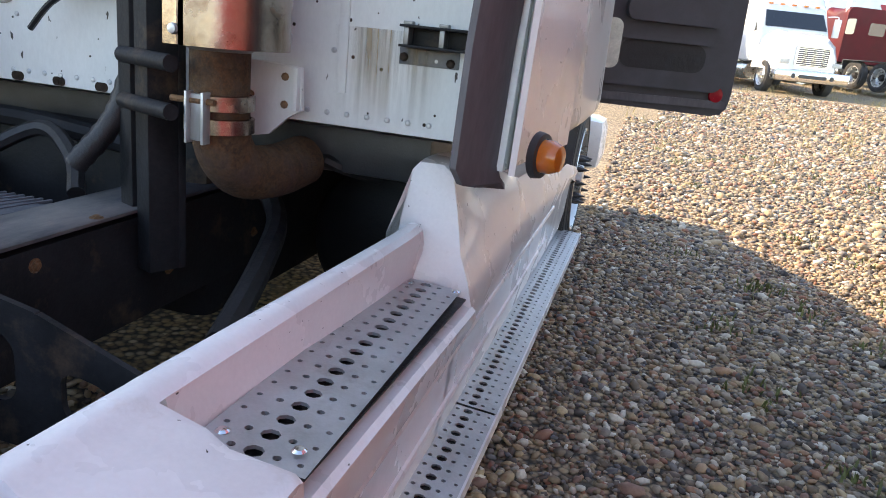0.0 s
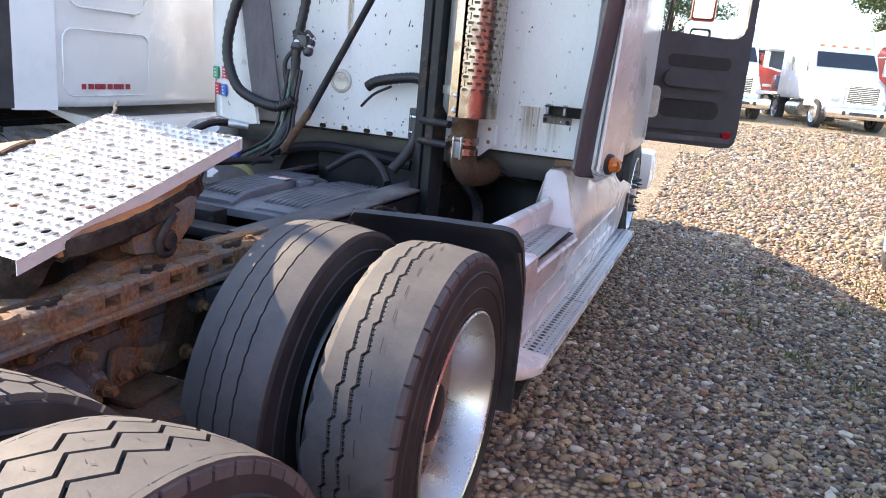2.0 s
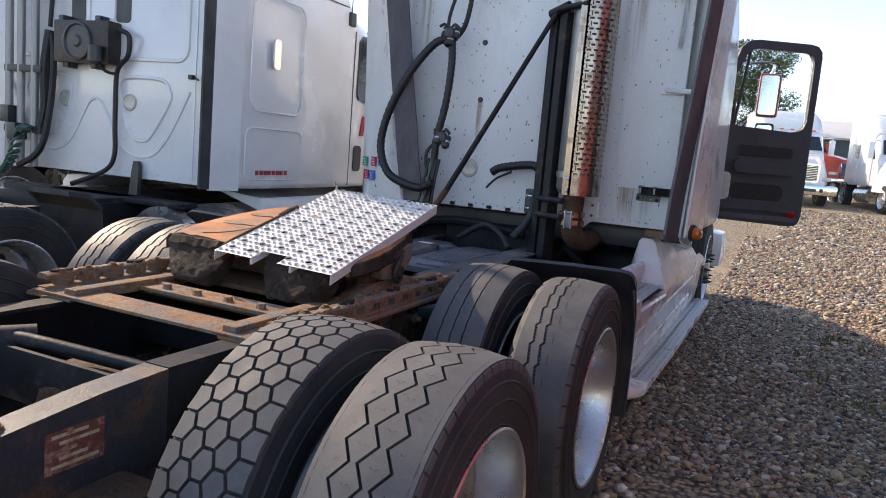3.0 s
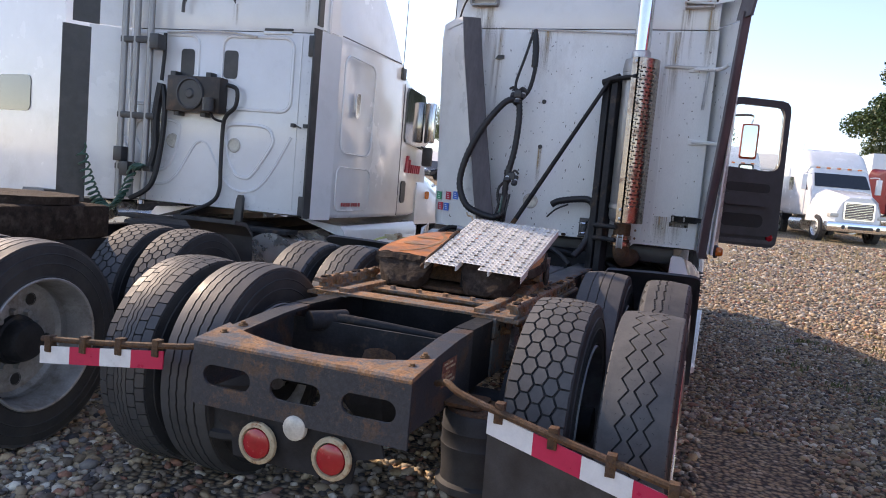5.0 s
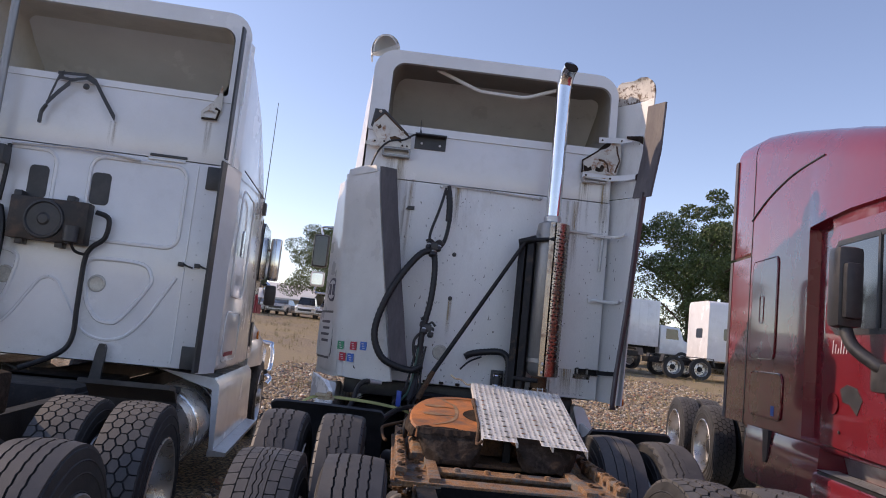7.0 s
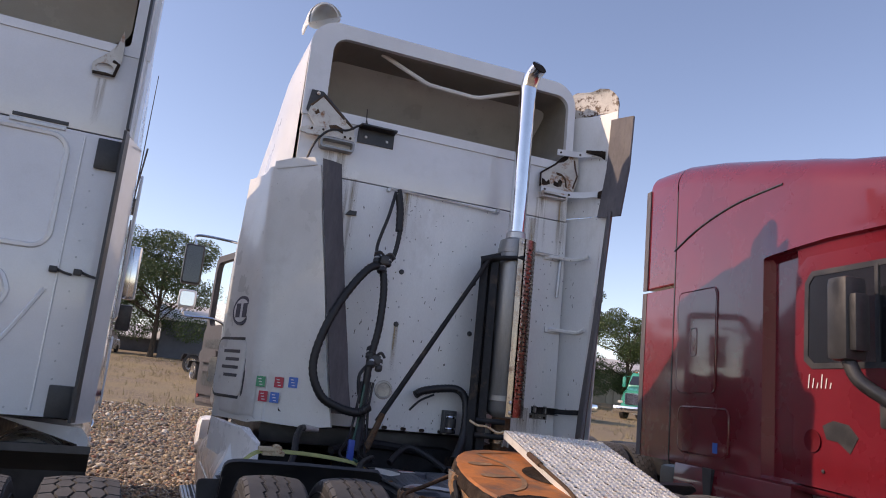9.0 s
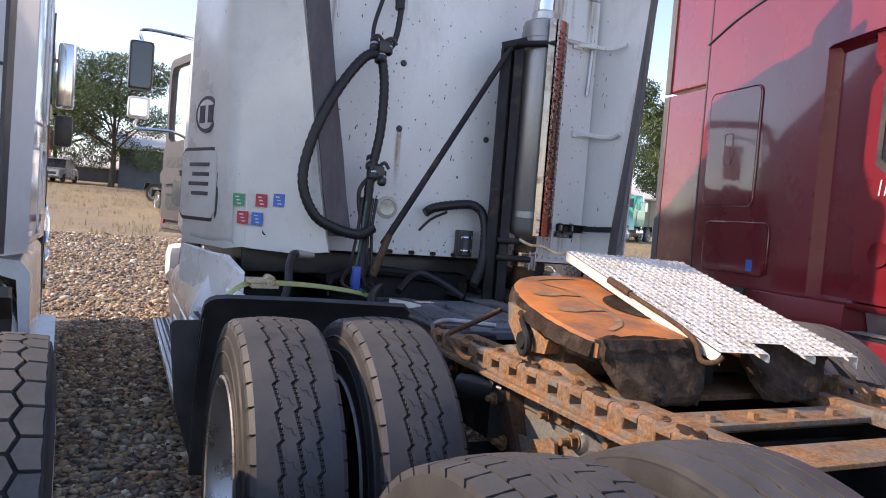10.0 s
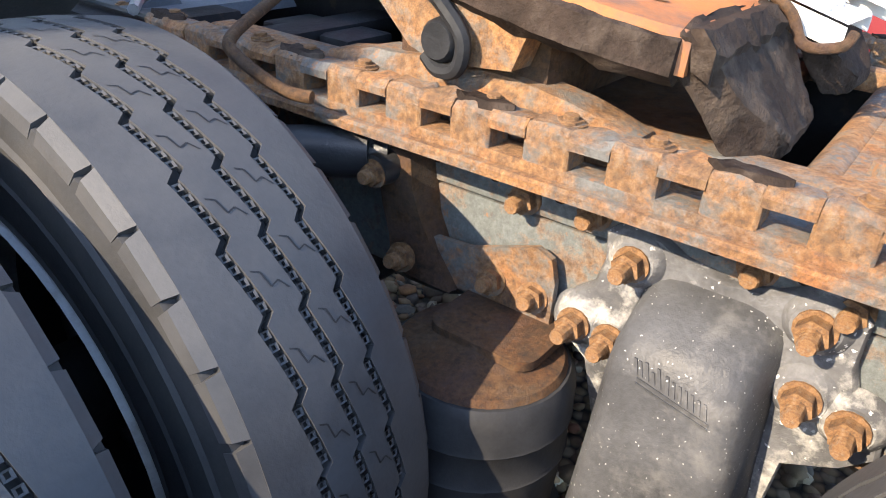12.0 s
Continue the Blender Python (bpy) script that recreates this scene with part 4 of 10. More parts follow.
def hex_bolt(parent, at, along, r=0.024, length=0.07):
    """A nut on its stud with threaded end."""
    at, along = Vector(at), Vector(along).normalized()

    def make():
        bm = B()
        cyl(bm, (0, 0, -0.004), (0, 0, 0.006), 1.25 * 0.024, None, 14)
        cyl(bm, (0, 0, 0.006), (0, 0, 0.030), 0.024, None, 6)
        for k in range(6):
            cyl(bm, (0, 0, 0.030 + 0.006 * k), (0, 0, 0.0355 + 0.006 * k), 0.0145, 0.0125, 10)
        return mesh_of(bm, "bolt", RUST_BOLT)
    ob = new("bolt", shared("hex_bolt", make))
    ob.parent = parent
    if parent is truck:
        ob.matrix_parent_inverse = truck.matrix_basis.inverted()
    k = r / 0.024
    ob.matrix_basis = Matrix.Translation(at) @ along.to_track_quat("Z", "Y").to_matrix().to_4x4() @ Matrix.Diagonal((k, k, k * length / 0.07, 1))
    return ob


def hanger_side(s):
    """Suspension parts outside one frame rail."""
    xo = FX + s * 0.44
    out = Vector((s, 0, 0))
    # reinforcement plate with a joint line and an upper strip
    bm = B()
    box(bm, *sorted((xo, xo + s * 0.011)), -1.02, 0.12, 0.60, 0.775, 0.003)
    web = part("web_plate", bm, WEB, truck, "rust-blotched reinforcement plate")
    bm = B()
    box(bm, *sorted((xo, xo + s * 0.014)), -1.02, 0.42, 0.780, 0.872, 0.003)
    strip = part("upper_web_plate", bm, WEB, truck, "drilled steel strip below the slide rail")
    for k in range(13):
        y = 0.36 - k * 0.105
        if k % 3 != 2:
            hex_bolt(strip, (xo + s * 0.014, y, 0.800 + 0.012 * (k % 2)), out, 0.020, 0.055)
        bm = B()
        cyl(bm, (xo + s * 0.012, y - 0.052, 0.822), (xo + s * 0.0155, y - 0.052, 0.822), 0.014, None, 12)
        part("bolt_hole", bm, GREASE, strip)
        bm = B()
        for j in range(4):
            cyl(bm, (xo + s * 0.048, y - 0.035, 0.845 + 0.007 * j), (xo + s * 0.048, y - 0.035, 0.851 + 0.007 * j), 0.011, 0.0095, 10)
        part("hanging_stud", bm, RUST_BOLT, strip)
    # star-shaped casting
    outline = [(-0.42, 0.818), (-0.47, 0.815), (-0.505, 0.796), (-0.56, 0.788), (-0.615, 0.796), (-0.65, 0.815), (-0.69, 0.818), (-0.715, 0.795), (-0.715, 0.74), (-0.73, 0.695), (-0.765, 0.67), (-0.77, 0.635), (-0.74, 0.605), (-0.68, 0.575),
               (-0.66, 0.30), (-0.46, 0.30), (-0.43, 0.50), (-0.40, 0.60), (-0.365, 0.625), (-0.345, 0.66), (-0.365, 0.695), (-0.395, 0.72), (-0.405, 0.76), (-0.40, 0.80)]
    bm = B()
    c = (-0.56, 0.62)
    loft(bm, [[(xo + s * d, c[0] + (y - c[0]) * f, c[1] + (z - c[1]) * f) for y, z in outline] for d, f in ((0.008, 1.0), (0.026, 1.0), (0.032, 0.975))])
    casting = part("spring_hanger", bm, GREYED, truck, "whitish oxidised cast suspension hanger")
    # arm standing out of the casting, with soft shoulders
    bm = B()
    secs = []
    for z, d, y0, y1 in ((0.772, 0.030, -0.61, -0.492), (0.758, 0.052, -0.616, -0.486), (0.742, 0.082, -0.620, -0.482), (0.722, 0.108, -0.622, -0.478), (0.70, 0.124, -0.624, -0.474), (0.67, 0.133, -0.627, -0.472), (0.55, 0.148, -0.634, -0.468), (0.40, 0.165, -0.645, -0.460), (0.26, 0.178, -0.655, -0.452)):
        b0, b1 = y0 - 0.02, y1 + 0.02
        secs.append([(xo + s * 0.02, b0, z), (xo + s * (d - 0.022), y0 - 0.008, z), (xo + s * (d - 0.006), y0 + 0.004, z), (xo + s * d, y0 + 0.022, z), (xo + s * d, y1 - 0.022, z), (xo + s * (d - 0.006), y1 - 0.004, z), (xo + s * (d - 0.022), y1 + 0.008, z), (xo + s * 0.02, b1, z)])
    loft(bm, secs)
    arm = part("hanger_arm", bm, ARM_GREY, casting, "smooth dark grey hanger arm with pale spots")
    # raised strokes of the maker's mark on the arm's face
    def face_x(z):
        return xo + s * (0.133 + 0.125 * (0.67 - z) if z < 0.67 else 0.133 - 0.30 * (z - 0.67))
    strokes = [(-0.508, 0.004, 0.017, 0.35), (-0.514, 0.004, 0.017, 0.35), (-0.523, 0.004, 0.020, 0.35), (-0.531, 0.004, 0.014, 0.35), (-0.539, 0.004, 0.022, 0.35), (-0.549, 0.004, 0.020, 0.3), (-0.557, 0.0035, 0.018, 0.3), (-0.565, 0.0035, 0.018, 0.3), (-0.573, 0.0035, 0.018, 0.3), (-0.581, 0.0035, 0.018, 0.3), (-0.589, 0.0035, 0.017, 0.3), (-0.597, 0.0035, 0.017, 0.3)]
    for y, w, h, lean in strokes:
        bm = B()
        z = 0.676 - 0.20 * (-0.55 - y)
        loft(bm, [[(face_x(q) - s * 0.003, y - w / 2 + lean * (q - z), q), (face_x(q) + s * 0.002, y - w / 2 + lean * (q - z), q), (face_x(q) + s * 0.002, y + w / 2 + lean * (q - z), q), (face_x(q) - s * 0.003, y + w / 2 + lean * (q - z), q)] for q in (z, z + h)])
        part("raised_mark", bm, ARM_GREY, arm)
    for z0 in (0.664, 0.670):
        bm = B()
        loft(bm, [[(face_x(z) - s * 0.003, y, z), (face_x(z) + s * 0.0018, y, z), (face_x(z) + s * 0.0018, y, z + 0.003), (face_x(z) - s * 0.003, y, z + 0.003)] for y, z in ((-0.602, z0 - 0.010), (-0.51, z0 + 0.008))])
        part("raised_mark", bm, ARM_GREY, arm)
    for y, z in ((-0.447, 0.776), (-0.385, 0.658), (-0.438, 0.655), (-0.665, 0.778), (-0.675, 0.685), (-0.73, 0.672)):
        bm = B()
        lathe(bm, [(0.044, 0.024), (0.036, 0.038), (0.028, 0.046), (0.0, 0.047)], (xo, y, z), (s, 0, 0), 18)
        boss = part("boss", bm, GREYED, casting)
        hex_bolt(casting, (xo + s * 0.046, y, z), Vector((s, 0.0, 0.05)), 0.0195, 0.068)
    # shock absorber and its bracket
    bm = B()
    cyl(bm, (xo + s * 0.135, 0.10, 0.80), (xo + s * 0.065, -0.03, 0.815), 0.040, None, 18)
    shock = part("shock_absorber", bm, BLACK, truck, "black shock absorber end")
    bm = B()
    cyl(bm, (xo + s * 0.065, -0.03, 0.815), (xo + s * 0.052, -0.055, 0.818), 0.028, None, 16)
    cyl(bm, (xo + s * 0.052, -0.055, 0.800), (xo + s * 0.092, -0.055, 0.800), 0.030, 0.024, 14)
    part("bushing", bm, BLACK, shock)
    hex_bolt(truck, (xo + s * 0.09, -0.055, 0.795), out, 0.018, 0.04)
    bm = B()
    secs = [[(xo + s * 0.012, y0, z), (xo + s * d, y0 + 0.008, z), (xo + s * d, y1 - 0.008, z), (xo + s * 0.012, y1, z)] for z, d, y0, y1 in ((0.83, 0.060, -0.105, -0.045), (0.78, 0.066, -0.115, -0.035), (0.73, 0.056, -0.125, -0.035), (0.68, 0.050, -0.15, -0.045), (0.628, 0.060, -0.19, -0.06))]
    loft(bm, secs)
    brk = part("shock_bracket", bm, RUST_BROWN, truck, "rusty pressed shock bracket")
    bm = B()
    prism(bm, [(-0.12, 0.628), (-0.345, 0.628), (-0.345, 0.70), (-0.335, 0.735), (-0.31, 0.745), (-0.20, 0.705), (-0.13, 0.70)], "x", *sorted((xo + s * 0.028, xo + s * 0.040)))
    part("foot_plate", bm, RUSTY, brk, "rusty foot plate above the air bag")
    for y, z, d in ((-0.10, 0.665, 0.075), (-0.245, 0.668, 0.042), (-0.315, 0.668, 0.042)):
        hex_bolt(brk, (xo + s * d, y, z), Vector((s, -0.1, 0.2)), 0.019, 0.05)


def slider_rack():
    for s in (-1, 1):
        xo, xi = FX + s * 0.555, FX + s * 0.33
        bm = B()
        loft(bm, [[(xo, y, 0.859), (xo, y, 0.870), (xo - s * 0.004, y, 0.874), (xi, y, 0.878), (xi, y, 0.864)] for y in (-1.0, -0.5, 0.0, 0.53)])
        rack = part("fifth_wheel_slide", bm, RUSTY, truck, "rusty slotted fifth-wheel slide rail")
        c = FX + s * 0.512
        lo, hi = c - 0.026, c + 0.026

        def tooth_mesh(k):
            bm = B()
            secs = []
            for u in (0.0, 0.06, 0.5, 0.94, 1.0):
                y = -0.031 + 0.062 * u
                e = 0.003 if u in (0.0, 1.0) else 0.0
                j = 0.003 * math.sin(7 * u + 2.1 * k)
                secs.append([(-0.025 + e, y, 0.0), (-0.026 + e, y, 0.056 + j - e), (-0.017, y, 0.0645 + j - e), (0.018, y, 0.0645 - j - e), (0.025 - e, y, 0.057 - e), (0.025 - e, y, 0.0)])
            loft(bm, secs)
            return mesh_of(bm, "rack_tooth", RUSTY)
        bm = B()
        box(bm, lo, hi, -0.97, 0.52, 0.873, 0.889, 0.003)
        part("rack_sill", bm, RUSTY, rack)
        for k in range(13):
            y = 0.450 - 0.1115 * k
            ob = new("rack_tooth", shared(("tooth", k % 4), lambda: tooth_mesh(k % 4)))
            ob.parent = rack
            ob.matrix_basis = Matrix.Translation((c, y, 0.875)) @ Matrix.Rotation(radians(180 * (k % 2)), 4, "Z")
            bm = B()
            secs = [[(lo - 0.001, y2, 0.917), (lo - 0.002, y2, 0.928), (lo + 0.008, y2, 0.9375 + j), (hi - 0.008, y2, 0.9375 - j), (hi + 0.001, y2, 0.930), (hi + 0.001, y2, 0.917)] for y2, j in ((y - 0.083, 0.002), (y - 0.056, -0.003 * (k % 3)), (y - 0.029, 0.001))]
            loft(bm, secs)
            part("rack_bridge", bm, RUSTY, rack)
            if k % 4 != 1:
                hex_bolt(rack, (c - s * 0.010, y - 0.012, 0.938), (0, 0, 1), 0.017, 0.016)
            if k % 3 == 0:
                bm = B()
                secs = []
                for i in range(9):
                    u = i / 8
                    w = 0.020 * math.sin(math.pi * u) ** 0.5 + 0.002
                    n = noise.noise((k * 3.1, u * 6, s))
                    secs.append([(c - w, y - 0.05 + 0.09 * u, 0.936), (c - w * 0.6, y - 0.05 + 0.09 * u, 0.945 + 0.006 * n), (c + w * 0.7, y - 0.05 + 0.09 * u, 0.944 - 0.004 * n), (c + w, y - 0.05 + 0.09 * u, 0.936)])
                loft(bm, secs)
                part("grease_clod", bm, GREASE, rack)
        bm = B()
        box(bm, *sorted((xi, xi + s * 0.055)), -0.98, 0.50, 0.877, 0.904, 0.005)
        part("inner_rail", bm, RUSTY, rack)
        for k in range(7):
            hex_bolt(rack, (FX + s * 0.425, 0.36 - 0.21 * k, 0.874), (0, 0, 1), 0.022, 0.024)


WX = -1.81


def plate_top(y):
    """The coupling plate, tipped back."""
    return 1.130 + 0.165 * (y - 0.129)


def fifth_wheel():
    rim = ((0.300, 0.13), (0.294, 0.20), (0.275, 0.27), (0.235, 0.335), (0.18, 0.38), (0.12, 0.41), (0.03, 0.44), (-0.07, 0.46), (-0.16, 0.47))
    hub = B()
    loft(hub, [[(WX - w, y, plate_top(y) - 0.008), (WX - w + 0.012, y, plate_top(y)), (WX + w - 0.012, y, plate_top(y)), (WX + w, y, plate_top(y) - 0.008), (WX + w, y, plate_top(y) - 0.05), (WX - w, y, plate_top(y) - 0.05)] for y, w in rim])
    fw = part("fifth_wheel", hub, ORANGE_RUST, truck, "orange-rusted fifth-wheel coupling plate")
    for s in (-1, 1):
        bm = B()
        loft(bm, [[(WX + s * a, y, plate_top(y)), (WX + s * (b - 0.01), y, plate_top(y)), (WX + s * b, y, plate_top(y) - 0.008), (WX + s * (b + 0.004), y, plate_top(y) - 0.05), (WX + s * a, y, plate_top(y) - 0.05)] for y, a, b in ((-0.16, 0.04, 0.47), (-0.24, 0.055, 0.472), (-0.32, 0.07, 0.462), (-0.37, 0.075, 0.448), (-0.40, 0.08, 0.432))])
        part("plate_horn", bm, ORANGE_RUST, fw)
        # tongue at the rear, caked with grease
        ramp_rows = ((-0.385, 0.08, 0.440, 1.050, 0.060), (-0.405, 0.08, 0.430, 1.040, 0.074), (-0.425, 0.085, 0.415, 1.016, 0.088), (-0.445, 0.095, 0.395, 0.990, 0.092), (-0.465, 0.11, 0.370, 0.965, 0.080), (-0.485, 0.13, 0.340, 0.940, 0.060), (-0.500, 0.15, 0.315, 0.922, 0.040), (-0.508, 0.165, 0.300, 0.912, 0.020))
        fine_rows = [tuple(p + (q - p) * k / 4 for p, q in zip(m, n)) for m, n in zip(ramp_rows, ramp_rows[1:]) for k in range(4)] + [ramp_rows[-1]]
        rows = []
        for y, a, b, z, th in fine_rows:
            row = []
            for k in range(17):
                u = k / 16
                x = WX + s * (a + (b - a) * u)
                row.append((x, y + 0.005 * noise.noise((x * 40, y * 40, 1)), z + 0.006 * noise.noise((x * 70, y * 90, 0)) + 0.010 * noise.noise((x * 21, y * 30, 4)) - 0.006 * (u in (0.0, 1.0))))
            for k in range(17):
                u = 1 - k / 16
                x = WX + s * (a + 0.015 + (b - a - 0.03) * u)
                row.append((x, y + 0.008 * noise.noise((x * 15, y * 15, 2)), z - th + 0.005 * noise.noise((x * 75, y * 75, 7)) + 0.012 * noise.noise((x * 26, y * 26, 3))))
            rows.append(row)
        bm = B()
        loft(bm, rows)
        part("grease_ramp", bm, GREASE, fw, "rear ramp caked with thick dried grease")
        # ragged roll of grease at the break and along the outer edge
        bm = B()
        rows = []
        for k in range(30):
            u = k / 29
            x = WX + s * (0.10 + 0.33 * u)
            n, m = noise.noise((x * 45, 3, s)), noise.noise((x * 18, 8, s))
            rows.append([(x, -0.395, 1.046), (x, -0.412 - 0.010 * n, 1.046 + 0.006 * m), (x, -0.432 - 0.014 * n, 1.020 + 0.016 * m), (x, -0.428, 0.992 + 0.014 * n), (x, -0.405, 1.0)])
        loft(bm, rows)
        part("grease_roll", bm, GREASE, fw)
        bm = B()
        rows = []
        for k in range(34):
            y = 0.16 - 0.55 * k / 33
            e = noise.noise((1, y * 24, s)) * 0.012
            w = min((abs(y - p[0]), p[1]) for p in rim + ((-0.24, 0.472), (-0.32, 0.462), (-0.39, 0.440)))[1]
            for (ya, wa), (yb, wb) in zip(rim + ((-0.24, 0.472), (-0.32, 0.462)), rim[1:] + ((-0.24, 0.472), (-0.32, 0.462), (-0.40, 0.432))):
                if yb <= y <= ya:
                    w = wa + (wb - wa) * (ya - y) / (ya - yb)
            x, z = WX + s * w, plate_top(y)
            rows.append([(x - s * 0.014, y, z - 0.003), (x + s * (0.010 + e), y, z - 0.012), (x + s * (0.020 + e), y, z - 0.05), (x, y, z - 0.066 + e), (x - s * 0.03, y, z - 0.055)])
        loft(bm, rows)
        part("grease_ledge", bm, GREASE, fw)
    # grease-filled grooves and pads in the top
    for s in (-1, 1):
        for pts, w in (([(0.27, 0.22), (0.26, 0.17), (0.215, 0.10), (0.20, 0.02), (0.205, -0.09), (0.225, -0.19), (0.27, -0.27), (0.34, -0.32)], 0.011), ([(0.27, 0.22), (0.18, 0.25), (0.08, 0.255)], 0.010), ([(0.21, 0.03), (0.27, 0.035)], 0.009), ([(0.215, -0.13), (0.28, -0.13)], 0.009)):
            bm = B()
            path = smooth_path([(WX + s * x, y, plate_top(y) + 0.0018) for x, y in pts], 6)
            for p, q in zip(path, path[1:]):
                d = (q - p).normalized()
                v = Vector((-d.y, d.x, 0)) * w
                face(bm, [p + v, q + v, q - v, p - v])
            bmesh.ops.remove_doubles(bm, verts=bm.verts[:], dist=0.004)
            part("grease_groove", bm, GREASE_PALE, fw)
        for cx, cy, rx, ry in ((0.325, 0.04, 0.062, 0.024), (0.335, -0.13, 0.062, 0.024)):
            bm = B()
            face(bm, [(WX + s * (cx + rx * math.cos(t)), cy + ry * math.sin(t) * (1 + 0.25 * math.cos(t)), plate_top(cy + ry * math.sin(t) * (1 + 0.25 * math.cos(t))) + 0.003) for t in (2 * math.pi * i / 22 for i in range(22))])
            part("grease_patch", bm, GREASE_PALE, fw)
    bm = B()
    face(bm, [(WX + 0.17 * math.cos(t), -0.09 + 0.15 * math.sin(t), plate_top(-0.09 + 0.15 * math.sin(t)) + 0.003) for t in (2 * math.pi * i / 30 for i in range(30))])
    part("grease_patch", bm, GREASE, fw)
    # ears below the plate with pins, saddles on the slide
    for s in (-1, 1):
        x = WX + s * 0.445
        bm = B()
        prism(bm, [(0.05, 1.085), (0.04, 1.02), (-0.02, 0.965), (-0.07, 0.95), (-0.19, 0.962), (-0.215, 1.03), (-0.205, 1.055)], "x", x - 0.024, x + 0.024)
        ped = part("pedestal", bm, RUSTY, fw, "rusty ear with a pivot pin below the coupling plate")
        bm = B()
        lathe(bm, [(0.0, 0.050), (0.024, 0.050), (0.029, 0.043), (0.032, 0.020)], (x, -0.085, 0.985), (s, 0, 0), 18)
        part("pivot_pin", bm, STEEL, ped, "greasy pivot pin")
        bm = B()
        tube(bm, [(x + s * 0.030, -0.055, 1.045), (x + s * 0.042, -0.090, 1.03), (x + s * 0.045, -0.125, 0.995), (x + s * 0.042, -0.118, 0.955), (x + s * 0.038, -0.085, 0.945), (x + s * 0.036, -0.060, 0.962)], 0.011, 8)
        part("locking_hook", bm, STEEL, ped)
        bm = B()
        rows = []
        for k in range(14):
            u = k / 13
            y = 0.20 - 0.56 * u
            h = 0.035 + 0.045 * math.sin(math.pi * u) ** 0.6
            n = 0.006 * noise.noise((s, y * 20, 2))
            rows.append([(x + s * 0.010, y, 0.868), (x + s * 0.012, y, 0.868 + h * 0.7), (x - s * 0.004, y, 0.868 + h + n), (x - s * 0.065, y, 0.868 + h + n), (x - s * 0.085, y, 0.868 + h * 0.7), (x - s * 0.085, y, 0.868)])
        loft(bm, rows)
        part("saddle", bm, RUSTY, ped, "rusty cast saddle on the slide rail")
    bm = B()
    box(bm, WX - 0.34, WX + 0.34, -0.42, 0.22, 0.868, 0.888, 0.006)
    part("base_plate", bm, RUST_BROWN, fw)
    bm = B()
    box(bm, WX - 0.42, WX + 0.42, -0.22, 0.04, 0.90, 1.045, 0.02)
    part("rocker_beam", bm, RUST_BROWN, fw)
    bm = B()
    tube(bm, [(WX - 0.585, 0.055, 0.895), (WX - 0.60, 0.10, 0.900), (WX - 0.615, 0.175, 0.935), (WX - 0.60, 0.20, 0.955), (WX - 0.50, 0.235, 0.985), (WX - 0.38, 0.26, 1.03)], 0.0095)
    part("release_handle", bm, RUST_BROWN, fw, "bent rusty release rod")


